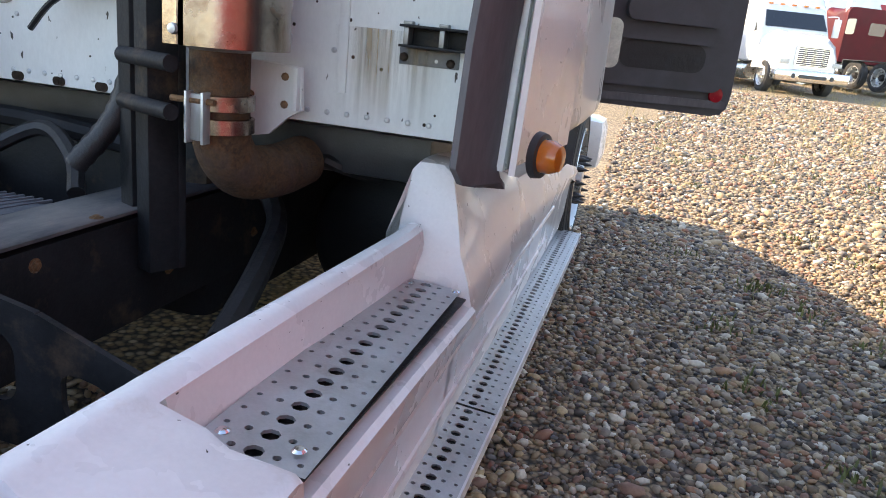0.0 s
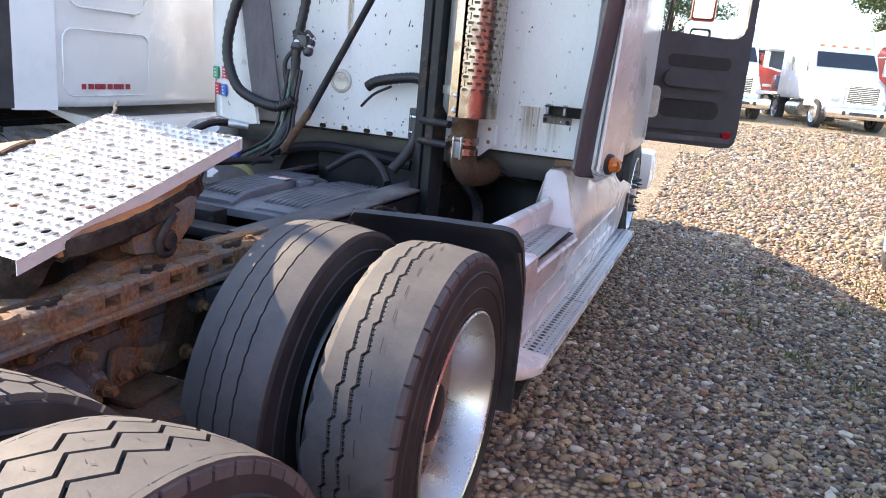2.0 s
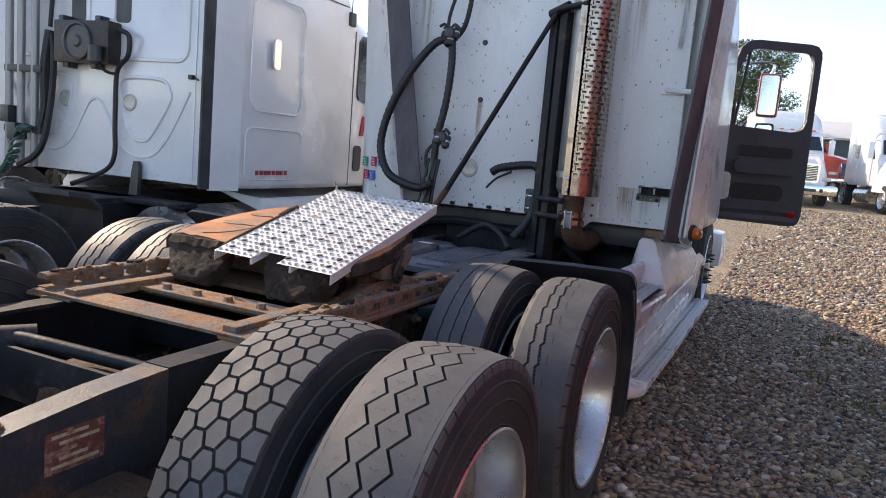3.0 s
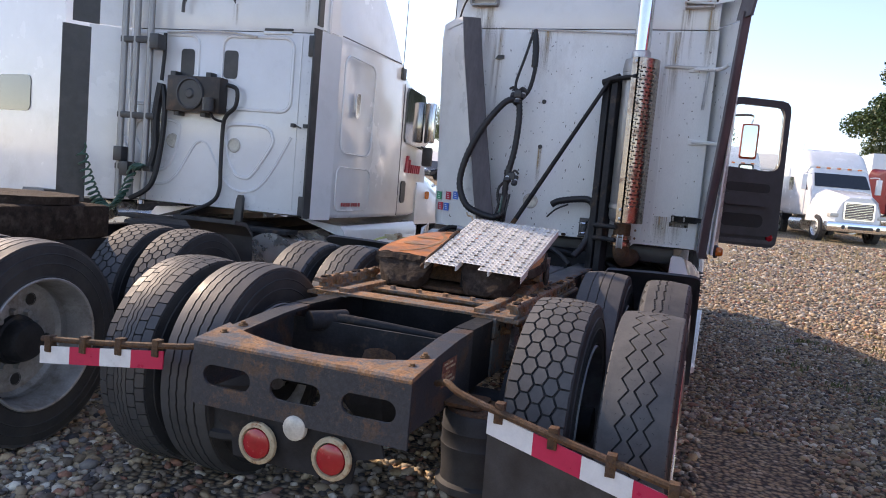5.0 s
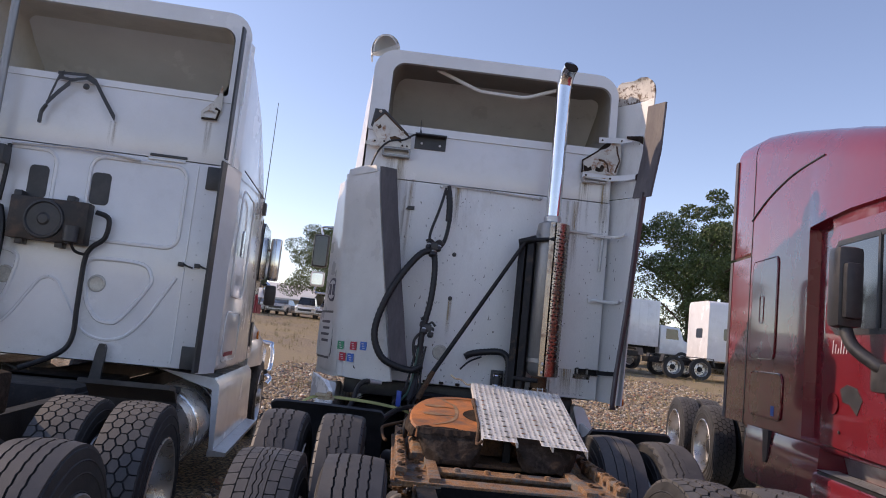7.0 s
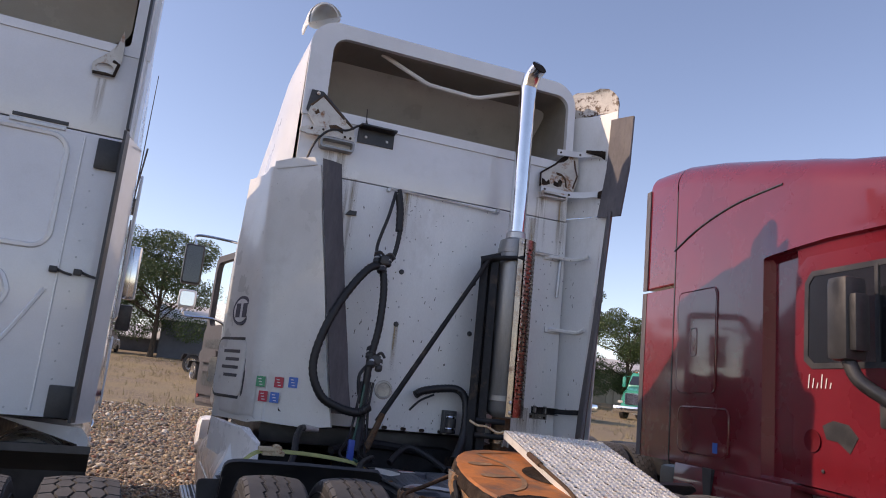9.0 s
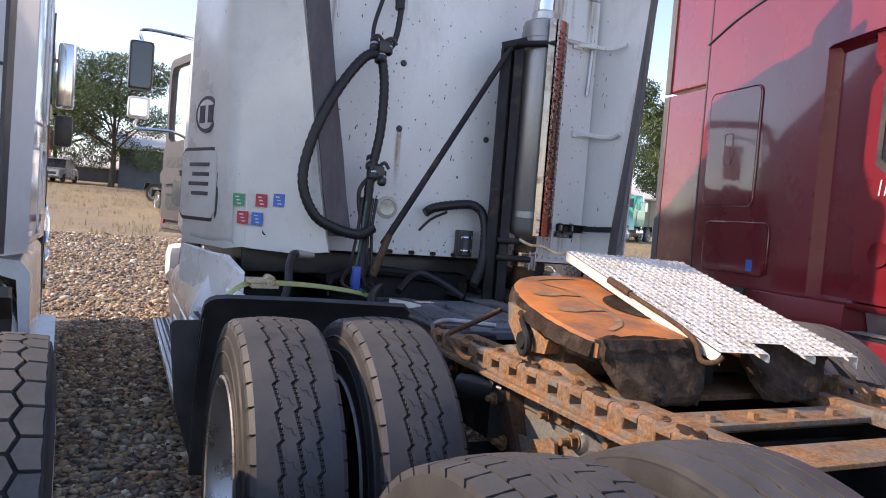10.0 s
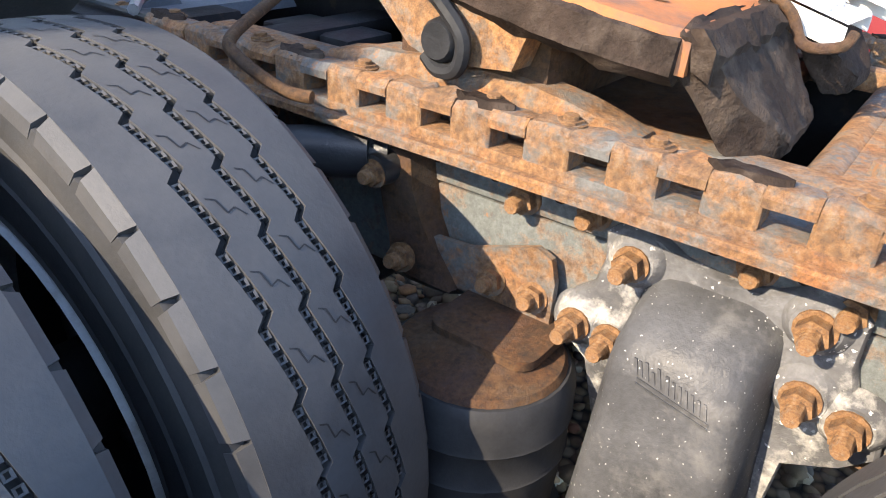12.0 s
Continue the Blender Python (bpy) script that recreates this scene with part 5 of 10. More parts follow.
def deck_plate():
    """Perforated white tread plate that lies across the fifth wheel."""
    fl, fr, bl, br = (Vector(p) for p in ((-1.907, 0.300, 1.252), (-1.355, 0.285, 1.235), (-1.912, -0.505, 1.026), (-1.364, -0.518, 1.012)))
    ob = stand("tread_plate", ((fl + br) / 2).to_tuple()[:2] + (1.05,), "bent white perforated aluminium deck plate lying on the fifth wheel", "metal plate")
    holes = lambda i, j: (0.0140 if j % 2 == 0 else 0.0075) if i in (1, 4) else (0.0085 if (i + j) % 2 else 0.0060) if i in (0, 2, 3, 5) else 0.0
    for k in range(3):
        a, b = fl.lerp(fr, k / 3 + 0.002), fl.lerp(fr, (k + 1) / 3 - 0.002)
        c, d = bl.lerp(br, k / 3 + 0.002), bl.lerp(br, (k + 1) / 3 - 0.002)
        n_l = 24
        u, v = (b - a) / 6.0, (c - a) / n_l
        bm = B()
        for i0, i1, rows in (((0, 4, n_l - 2), (4, 6, n_l)) if k == 1 else ((0, 6, n_l),)):
            perforated(bm, a + u * i0 + Vector((0, 0, 0.004)), u, v, i1 - i0, rows, lambda i, j, i0=i0: holes(i + i0, j), 0.005)
        p0 = part("plank", bm, WHITE_ALU, ob)
        bm = B()
        for t0 in (0.0, 1.0):
            e0, e1 = a.lerp(b, t0), c.lerp(d, t0)
            dz = Vector((0, 0, -0.034 if (k, t0) in ((0, 0.0), (2, 1.0)) else -0.022))
            w = Vector((0.003 if t0 == 0 else -0.003, 0, 0))
            loft(bm, [[e0, e0 + w, e0 + w + dz, e0 + dz], [e1, e1 + w, e1 + w + dz, e1 + dz]])
        part("edge_flange", bm, WHITE_ALU, p0)
    bm = B()
    q = Vector((-0.012, 0, -0.02))
    r = Vector((-0.006, 0, 0.004))
    tube(bm, [fl.lerp(bl, 0.50) + r, fl.lerp(bl, 0.60) + r, fl.lerp(bl, 0.80) + r, fl.lerp(bl, 0.90) + r + Vector((-0.01, 0, -0.01)), bl + Vector((-0.022, 0.045, -0.028)), bl + Vector((-0.016, -0.002, -0.024)), bl + Vector((0.0, -0.012, -0.006))], 0.008)
    part("bent_rod", bm, RUST_BROWN, ob, "bent rusty rod along the plate edge")
    bm = B()
    tube(bm, [fl.lerp(bl, 0.36) + r, fl.lerp(bl, 0.43) + r * 1.6, fl.lerp(bl, 0.50) + r], 0.013, 8)
    part("rod_clip", bm, RUST_BROWN, ob, "rusty clip on the plate edge")
    bm = B()
    tube(bm, [fl + Vector((-0.115, 0.16, 0.03)), fl + Vector((-0.09, 0.12, 0.012)), fl + Vector((-0.055, 0.09, 0.010)), fl + Vector((-0.02, 0.03, -0.012)), fl + Vector((0.012, 0.015, -0.006)), fl + Vector((0.02, -0.02, -0.02))], 0.0055)
    part("bent_bracket", bm, TAN_ROD, ob)
    for u, v in ((0.30, 0.30), (0.85, 0.30), (0.30, 0.72), (0.85, 0.72)):
        p = fl.lerp(fr, u).lerp(bl.lerp(br, u), v)
        bm = B()
        box(bm, p.x - 0.02, p.x + 0.02, p.y - 0.02, p.y + 0.02, 0.88, p.z - 0.012, 0.004)
        part("support_leg", bm, STEEL, ob)


def mudflap_hangers():
    for s in (-1, 1):
        bm = B()
        if s < 0:
            pts = [(FX - 0.46, -1.78, 0.72), (FX - 0.52, -1.83, 0.735), (FX - 0.60, -1.86, 0.725), (FX - 0.95, -1.88, 0.685), (FX - 1.30, -1.90, 0.655)]
        else:
            pts = [(FX + 0.47, -1.78, 0.75), (FX + 0.53, -1.84, 0.775), (FX + 0.62, -1.88, 0.75), (FX + 0.95, -1.93, 0.69), (FX + 1.36, -1.98, 0.62)]
        tube(bm, pts, 0.013, 8)
        bar = part("mudflap_hanger", bm, RUST_BROWN, truck, "rusty bent mudflap hanger bar")
        path = smooth_path(pts, 6)
        a, b = (Vector(pts[2]) + Vector((s * 0.08, 0, -0.02)), Vector(pts[4]) + Vector((0, 0, -0.02)))
        for k in range(4):
            p, q = a.lerp(b, k / 4), a.lerp(b, (k + 1) / 4)
            bm = B()
            loft(bm, [[r + Vector((0, -0.012, -0.01)), r + Vector((0, -0.006, -0.01)), r + Vector((0, -0.006, -0.085)), r + Vector((0, -0.012, -0.085))] for r in (p, q)])
            white = (k % 2 == 1) == (s < 0)
            part("reflective_strip", bm, TAPE_WHITE if white else TAPE_RED, bar, "white reflective tape" if white else "red reflective tape")
        bm = B()
        for k in range(4):
            p = a.lerp(b, 0.06 + k * 0.29)
            box(bm, p.x - 0.016, p.x + 0.016, p.y - 0.020, p.y + 0.018, p.z - 0.035, p.z + 0.036, 0.004)
        part("clip", bm, RUST_BROWN, bar)
        if s > 0:
            bm = B()
            loft(bm, [[r + Vector((0, 0.0, -0.02)), r + Vector((0, 0.01, -0.02)), r + Vector((0, 0.03, -0.48)), r + Vector((0, 0.02, -0.48))] for r in (a, a.lerp(b, 0.5), b)])
            part("mudflap", bm, BLACK, bar, "black rubber mudflap")


def drive_wheels():
    rows = ((-3.0, 0.21, "chain", 0.482), (-2.655, 0.21, "chain", 0.488), (-1.024, 0.235, "plain", 0.510), (-0.677, 0.25, "worn", 0.498),
            (-2.862, -1.15, "lug", 0.478), (-2.515, -1.16, "rib", 0.484), (-1.014, -1.066, "hex", 0.500), (-0.655, -1.06, "zig", 0.490))
    for k, (x, y, kind, z) in enumerate(rows):
        outer = k % 4 in (0, 3)
        wheel(truck, x, y, kind, (-1 if k % 4 == 0 else 1) if outer else (1 if k % 4 == 1 else -1), "outer" if outer else "inner", RIM_ALU if outer else RIM_GREY, z=z, spin=17 * k + y * 40)


chassis()
slider_rack()
mudflap_hangers()
settle(Matrix.Translation((-0.085, 0.045, -0.011)))
fifth_wheel()
drive_wheels()
settle(Matrix.Identity(4))
deck_plate()


# ---- cab and sleeper ----
YB = 2.13




def sleeper():
    # lower sleeper walls with a rounded roof line: a shell open at the rear above the seam
    L, Rr = -2.80, -0.60
    bm = B()
    secs = []
    for y, zt, half, lean, r in ((2.15, 3.94, 1.11, 0.03, 0.20), (2.35, 3.92, 1.20, 0.09, 0.24), (2.60, 3.85, 1.29, 0.14, 0.28), (3.0, 3.60, 1.30, 0.15, 0.32), (3.4, 3.24, 1.30, 0.13, 0.34), (3.8, 2.90, 1.28, 0.09, 0.34), (4.3, 2.64, 1.24, 0.05, 0.32), (4.62, 2.36, 1.20, 0.03, 0.30)):
        sec = []
        for x, z in rounded(FX - half, FX + half, 1.06, zt, r, 6, 0.05):
            k = 1 - lean * max(0.0, (z - 2.1) / (3.94 - 2.1))
            sec.append((FX + (x - FX) * k, y, z))
        secs.append(sec)
    loft(bm, secs, False, True)
    part("sleeper_shell", bm, WHITE, truck, "white high-roof sleeper body")
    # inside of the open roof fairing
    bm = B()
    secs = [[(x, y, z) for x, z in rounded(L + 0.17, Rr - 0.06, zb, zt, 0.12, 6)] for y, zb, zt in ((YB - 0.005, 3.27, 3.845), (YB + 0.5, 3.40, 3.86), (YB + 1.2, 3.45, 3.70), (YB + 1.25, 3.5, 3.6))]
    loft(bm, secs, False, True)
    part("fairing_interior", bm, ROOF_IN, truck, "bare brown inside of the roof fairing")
    bm = B()
    outer = rounded(L, Rr, 3.20, 3.945, 0.20, 6, 0.02)
    inner = rounded(L + 0.165, Rr - 0.065, 3.27, 3.835, 0.11, 6, 0.03)
    ring_frame(bm, outer, inner, "y", YB - 0.022, YB + 0.02)
    part("fairing_rim", bm, WHITE_CLEAN, truck)
    bm = B()
    tube(bm, [(-2.24, YB + 0.12, 3.858), (-1.88, YB + 0.12, 3.72), (-1.83, YB + 0.12, 3.705), (-1.46, YB + 0.12, 3.695), (-1.40, YB + 0.12, 3.705), (-1.0, YB + 0.12, 3.858)], 0.018, 8, smooth=False)
    part("brace_rod", bm, WHITE_CLEAN, truck)
    # flat back panels
    bm = B()
    box(bm, L + 0.01, Rr - 0.01, YB - 0.012, YB + 0.02, 2.79, 3.20, 0.004)
    part("upper_back_panel", bm, WHITE_CLEAN, truck, "white upper rear panel")
    bm = B()
    box(bm, L + 0.03, Rr, YB - 0.010, YB + 0.03, 1.07, 2.783, 0.004)
    back = part("back_panel", bm, WHITE_BACK, truck, "weathered white riveted rear wall with dark specks")
    pts = [(-2.05 + 0.053 * k, YB - 0.010, 1.10) for k in range(26)]
    pts += [(x, YB - 0.010, 1.25 + 0.17 * k) for x in (-2.02, -1.92, -0.98, -0.72) for k in range(9)]
    pts += [(x, YB - 0.010, z) for x in (-1.65, -1.45) for z in (1.45, 1.78, 2.1, 2.45, 2.65)]
    rivet_heads(back, pts)
    rivet_heads(back, [(-1.93, YB - 0.010, 2.183), (-1.927, YB - 0.010, 1.804), (-1.356, YB - 0.010, 1.804), (-1.36, YB - 0.01, 2.18)], 0.020, 0.010, BLACK, "bolt_head")
    for k in range(5):
        bm = B()
        prism(bm, rounded(-2.088 + 0.1385 * k, -2.048 + 0.1385 * k, 1.072, 1.096, 0.011, 4), "y", YB - 0.0125, YB - 0.009)
        part("slot", bm, GREASE, back)
    # chips and grime spots of many sizes
    r = random.Random(8)
    specks = [(r.uniform(-2.3, -0.68), YB - 0.0102, 1.1 + 1.6 * r.random() ** 1.5) for k in range(120)]
    for k, rad in enumerate((0.0022, 0.0032, 0.0048)):
        rivet_heads(back, specks[k::3], rad, 0.0008, GREASE, "paint_chip")
    bm = B()
    lathe(bm, [(0.0, 0.004), (0.045, 0.006), (0.05, 0.012), (0.062, 0.010), (0.066, 0.0)], (-1.967, YB - 0.011, 1.339), (0, -1, 0), 28)
    part("marker_lamp", bm, CLEAR_LENS, back, "round clear lamp with chrome ring")
    # horizontal seam rail and vertical joint strips
    bm = B()
    tube(bm, [(-2.10, YB - 0.03, 2.775), (-1.6, YB - 0.03, 2.765), (-1.22, YB - 0.03, 2.745)], 0.008, 6, 2)
    for x in (-2.10, -1.22):
        cyl(bm, (x, YB - 0.01, 2.765), (x, YB - 0.045, 2.765), 0.018, 0.014, 8)
    part("hose_rail", bm, ALU, back)
    for x, z0, z1 in ((-2.52, 1.3, 2.78), (-0.955, 1.15, 2.78)):
        bm = B()
        box(bm, x - 0.012, x + 0.012, YB - 0.017, YB, z0, z1, 0.003)
        part("joint_strip", bm, WHITE_BACK, back)
    # dirty plate beside the exhaust elbow
    bm = B()
    prism(bm, [(-1.24, 1.215), (-1.02, 1.205), (-1.015, 1.105), (-1.05, 1.085), (-1.10, 1.04), (-1.15, 1.03), (-1.24, 1.06)], "y", YB - 0.10, YB - 0.088)
    box(bm, -1.032, -1.020, YB - 0.118, YB - 0.088, 1.105, 1.205, 0.003)
    plate = part("exhaust_bracket", bm, WHITE_BACK, truck, "dirty speckled white exhaust bracket plate")
    rivet_heads(plate, [(-1.20, YB - 0.10, 1.19), (-1.06, YB - 0.10, 1.18), (-1.15, YB - 0.10, 1.13), (-1.06, YB - 0.10, 1.115)], 0.010, 0.006, RUST_BOLT, "bolt_head")
    # roof corner brackets: a black plate, a rust-edged white plate in front of it and a box stay below
    def outline(name, pts, y0, y1, mat, parent, label=""):
        bm = B()
        prism(bm, pts, "y", y0, y1)
        return part(name, bm, mat, parent, label)
    outline("backing_plate", [(-2.75, 3.385), (-2.665, 3.385), (-2.44, 3.19), (-2.45, 3.13), (-2.70, 3.13), (-2.772, 3.235)], YB - 0.036, YB - 0.028, BLACK, truck, "black bracket backing plate")
    brk = outline("fairing_bracket", [(-2.661, 3.350), (-2.50, 3.215), (-2.411, 3.152), (-2.413, 3.06), (-2.679, 3.085), (-2.758, 3.205), (-2.742, 3.262)], YB - 0.047, YB - 0.039, RUST_WHITE, truck, "white pentagonal bracket streaked with rust")
    edge = [(-2.742, 3.262), (-2.661, 3.350), (-2.50, 3.215), (-2.415, 3.152)]
    bm = B()
    tube(bm, [(x, YB - 0.045, z) for x, z in edge], 0.009, 6, 1, smooth=False)
    part("rusty_edge", bm, RUST_BROWN, brk)
    for x, z, rr in ((-2.715, 3.24, 0.020), (-2.70, 3.36, 0.014), (-2.49, 3.20, 0.013)):
        rivet_heads(brk, [(x, YB - 0.047, z)], rr, 0.006, RUST_WHITE, "bolt_head")
    for pts in ([(-2.60, 3.14), (-2.55, 3.155), (-2.50, 3.14), (-2.49, 3.10), (-2.53, 3.115), (-2.58, 3.11)], [(-2.72, 3.225), (-2.69, 3.245), (-2.675, 3.22), (-2.70, 3.20)]):
        outline("rust_spot", pts, YB - 0.0495, YB - 0.046, RUST_BROWN, brk)
    bm = B()
    loft(bm, [[(x, YB - 0.05 - d, z - w), (x, YB - 0.05, z - w), (x, YB - 0.05, z + w), (x, YB - 0.05 - d, z + w)] for x, z, w, d in ((-2.80, 3.065, 0.012, 0.02), (-2.745, 3.07, 0.030, 0.03), (-2.60, 3.085, 0.036, 0.03), (-2.585, 3.075, 0.022, 0.025), (-2.405, 3.068, 0.018, 0.025))])
    stay = part("fairing_stay", bm, RUST_WHITE, truck, "white pressed stay")
    rivet_heads(stay, [(-2.72, YB - 0.08, 3.085), (-2.64, YB - 0.08, 3.09), (-2.48, YB - 0.078, 3.07), (-2.44, YB - 0.078, 3.068)], 0.009, 0.005, GREASE, "bolt_head")
    bm = B()
    ring_frame(bm, rounded(-2.65, -2.403, 2.968, 3.045, 0.02, 3), rounded(-2.635, -2.418, 2.982, 3.032, 0.014, 3), "y", YB - 0.085, YB - 0.012)
    part("stay_box", bm, MUFFLER, truck, "grey open box bracket")
    bm = B()
    tube(bm, [(-2.34, YB - 0.07, 3.20), (-2.40, YB - 0.075, 3.17), (-2.47, YB - 0.085, 3.12), (-2.58, YB - 0.085, 3.10), (-2.65, YB - 0.09, 3.04), (-2.70, YB - 0.09, 2.95), (-2.735, YB - 0.08, 2.82)], 0.008, 6)
    part("cable", bm, HOSE, truck)
    bm = B()
    for pts in ([(-2.392, 2.528), (-2.316, 2.532), (-2.316, 2.562), (-2.37, 2.56)],):
        prism(bm, pts, "y", YB - 0.03, YB - 0.01)
    part("hose_clip", bm, BLACK, truck)
    # the other corner
    brk = outline("fairing_bracket", [(-0.638, 3.342), (-0.56, 3.347), (-0.545, 3.18), (-0.583, 3.037), (-0.766, 3.026), (-0.884, 3.031), (-0.886, 3.141)], YB - 0.047, YB - 0.037, RUST_WHITE, truck, "white torn bracket with rust and dark holes")
    bm = B()
    tube(bm, [(x, YB - 0.045, z) for x, z in ((-0.884, 3.031), (-0.886, 3.141), (-0.76, 3.235), (-0.70, 3.30), (-0.638, 3.342), (-0.56, 3.347))], 0.008, 6, 1, smooth=False)
    part("rusty_edge", bm, GREASE, brk)
    for pts in ([(-0.872, 3.045), (-0.875, 3.10), (-0.85, 3.09), (-0.835, 3.075), (-0.81, 3.10), (-0.80, 3.06), (-0.84, 3.045)], [(-0.77, 3.06), (-0.765, 3.095), (-0.735, 3.085), (-0.715, 3.12), (-0.69, 3.10), (-0.70, 3.06), (-0.735, 3.05)], [(-0.74, 3.25), (-0.70, 3.295), (-0.64, 3.335), (-0.655, 3.295), (-0.69, 3.265)]):
        outline("torn_hole", pts, YB - 0.0495, YB - 0.046, GREASE, brk)
    for pts in ([(-0.75, 3.17), (-0.70, 3.165), (-0.66, 3.13), (-0.645, 3.06), (-0.66, 3.06), (-0.672, 3.12), (-0.70, 3.145), (-0.745, 3.15)], [(-0.60, 3.30), (-0.59, 3.24), (-0.565, 3.17), (-0.59, 3.10), (-0.60, 3.06), (-0.585, 3.06), (-0.575, 3.10), (-0.552, 3.17), (-0.575, 3.24), (-0.585, 3.30)]):
        outline("rust_spot", pts, YB - 0.0495, YB - 0.046, RUST_BROWN, brk)
    bm = B()
    ring_frame(bm, [(-0.88, 2.99), (-0.645, 2.997), (-0.658, 2.948), (-0.872, 2.945)], [(-0.868, 2.982), (-0.662, 2.988), (-0.668, 2.958), (-0.862, 2.956)], "y", YB - 0.08, YB - 0.012)
    part("stay_box", bm, RUST_WHITE, truck, "rust-edged open box bracket")
    # run-down stains below the brackets
    for x0, x1, z0, z1 in ((-2.62, -2.41, 2.50, 2.965), (-2.44, -2.32, 2.05, 2.80), (-2.03, -1.86, 2.40, 2.775), (-0.90, -0.78, 2.40, 2.945), (-0.71, -0.61, 2.35, 2.945), (-1.02, -0.86, 2.0, 2.77), (-1.95, -1.905, 1.45, 1.79), (-0.98, -0.70, 1.075, 1.31)):
        bm = B()
        face(bm, [(x0, YB - 0.0145, z0), (x1, YB - 0.0145, z0), (x1, YB - 0.0145, z1), (x0, YB - 0.0145, z1)])
        part("rust_streak", bm, STREAK, truck)
    # angle-iron lamp bracket with an aerial on it
    bm = B()
    prism(bm, [(YB - 0.012, 3.075), (YB - 0.020, 3.075), (YB - 0.020, 3.180), (YB - 0.10, 3.186), (YB - 0.10, 3.196), (YB - 0.012, 3.196)], "x", -2.376, -2.103)
    box(bm, -2.376, -2.345, YB - 0.028, YB - 0.02, 3.075, 3.18, 0.002)
    lamp = part("lamp_box", bm, BLACK, truck, "black angle-iron lamp bracket")
    rivet_heads(lamp, [(-2.315, YB - 0.021, 3.125), (-2.155, YB - 0.021, 3.12)], 0.011, 0.004, TAPE_WHITE, "bolt_head")
    bm = B()
    cyl(bm, (-2.33, YB - 0.06, 3.196), (-2.335, YB - 0.06, 3.235), 0.010, 0.006, 8)
    cyl(bm, (-2.335, YB - 0.06, 3.235), (-2.34, YB - 0.06, 3.32), 0.004, 0.003, 6)
    part("aerial", bm, BLACK, lamp)
    # torn corner of the roof fairing, curled over at the head
    bm = B()
    secs = []
    for k in range(11):
        u = k / 10
        a = radians(-15 + 165 * u)
        x, z = -2.72 - 0.135 * math.cos(a), 3.925 + 0.16 * math.sin(a)
        w = 0.10 + 0.05 * math.sin(math.pi * u)
        yy = YB + 0.10
        ux, uz = -math.cos(a) * 0.012, math.sin(a) * 0.012
        secs.append([(x - ux * 2, yy - w, z - 2 * uz), (x, yy - w * 0.6, z), (x, yy + w, z), (x - ux, yy + w, z - uz), (x - ux, yy - w * 0.6, z - uz), (x - ux * 2.8, yy - w, z - 2.8 * uz)])
    loft(bm, secs)
    arc = [(-2.72 - 0.128 * math.cos(a), 3.925 + 0.153 * math.sin(a)) for a in (radians(-15 + 165 * k / 10) for k in range(11))]
    mid = (-2.70, 3.95)
    rings = [[(mid[0] + (x - mid[0]) * f, YB + d, mid[1] + (z - mid[1]) * f) for x, z in arc] for f, d in ((1.0, -0.02), (0.85, 0.06), (0.5, 0.12), (0.1, 0.14))]
    loft(bm, rings, False, True)
    part("torn_fairing_corner", bm, WHITE_BACK, truck, "bent torn fairing corner curled over")


def strip(bm, pts, h, th=0.010):
    """A flat bar on edge along the given points, h high."""
    loft(bm, [[(x, y, z - h / 2), (x, y - th, z - h / 2), (x, y - th, z + h / 2), (x, y, z + h / 2)] for x, y, z in pts])


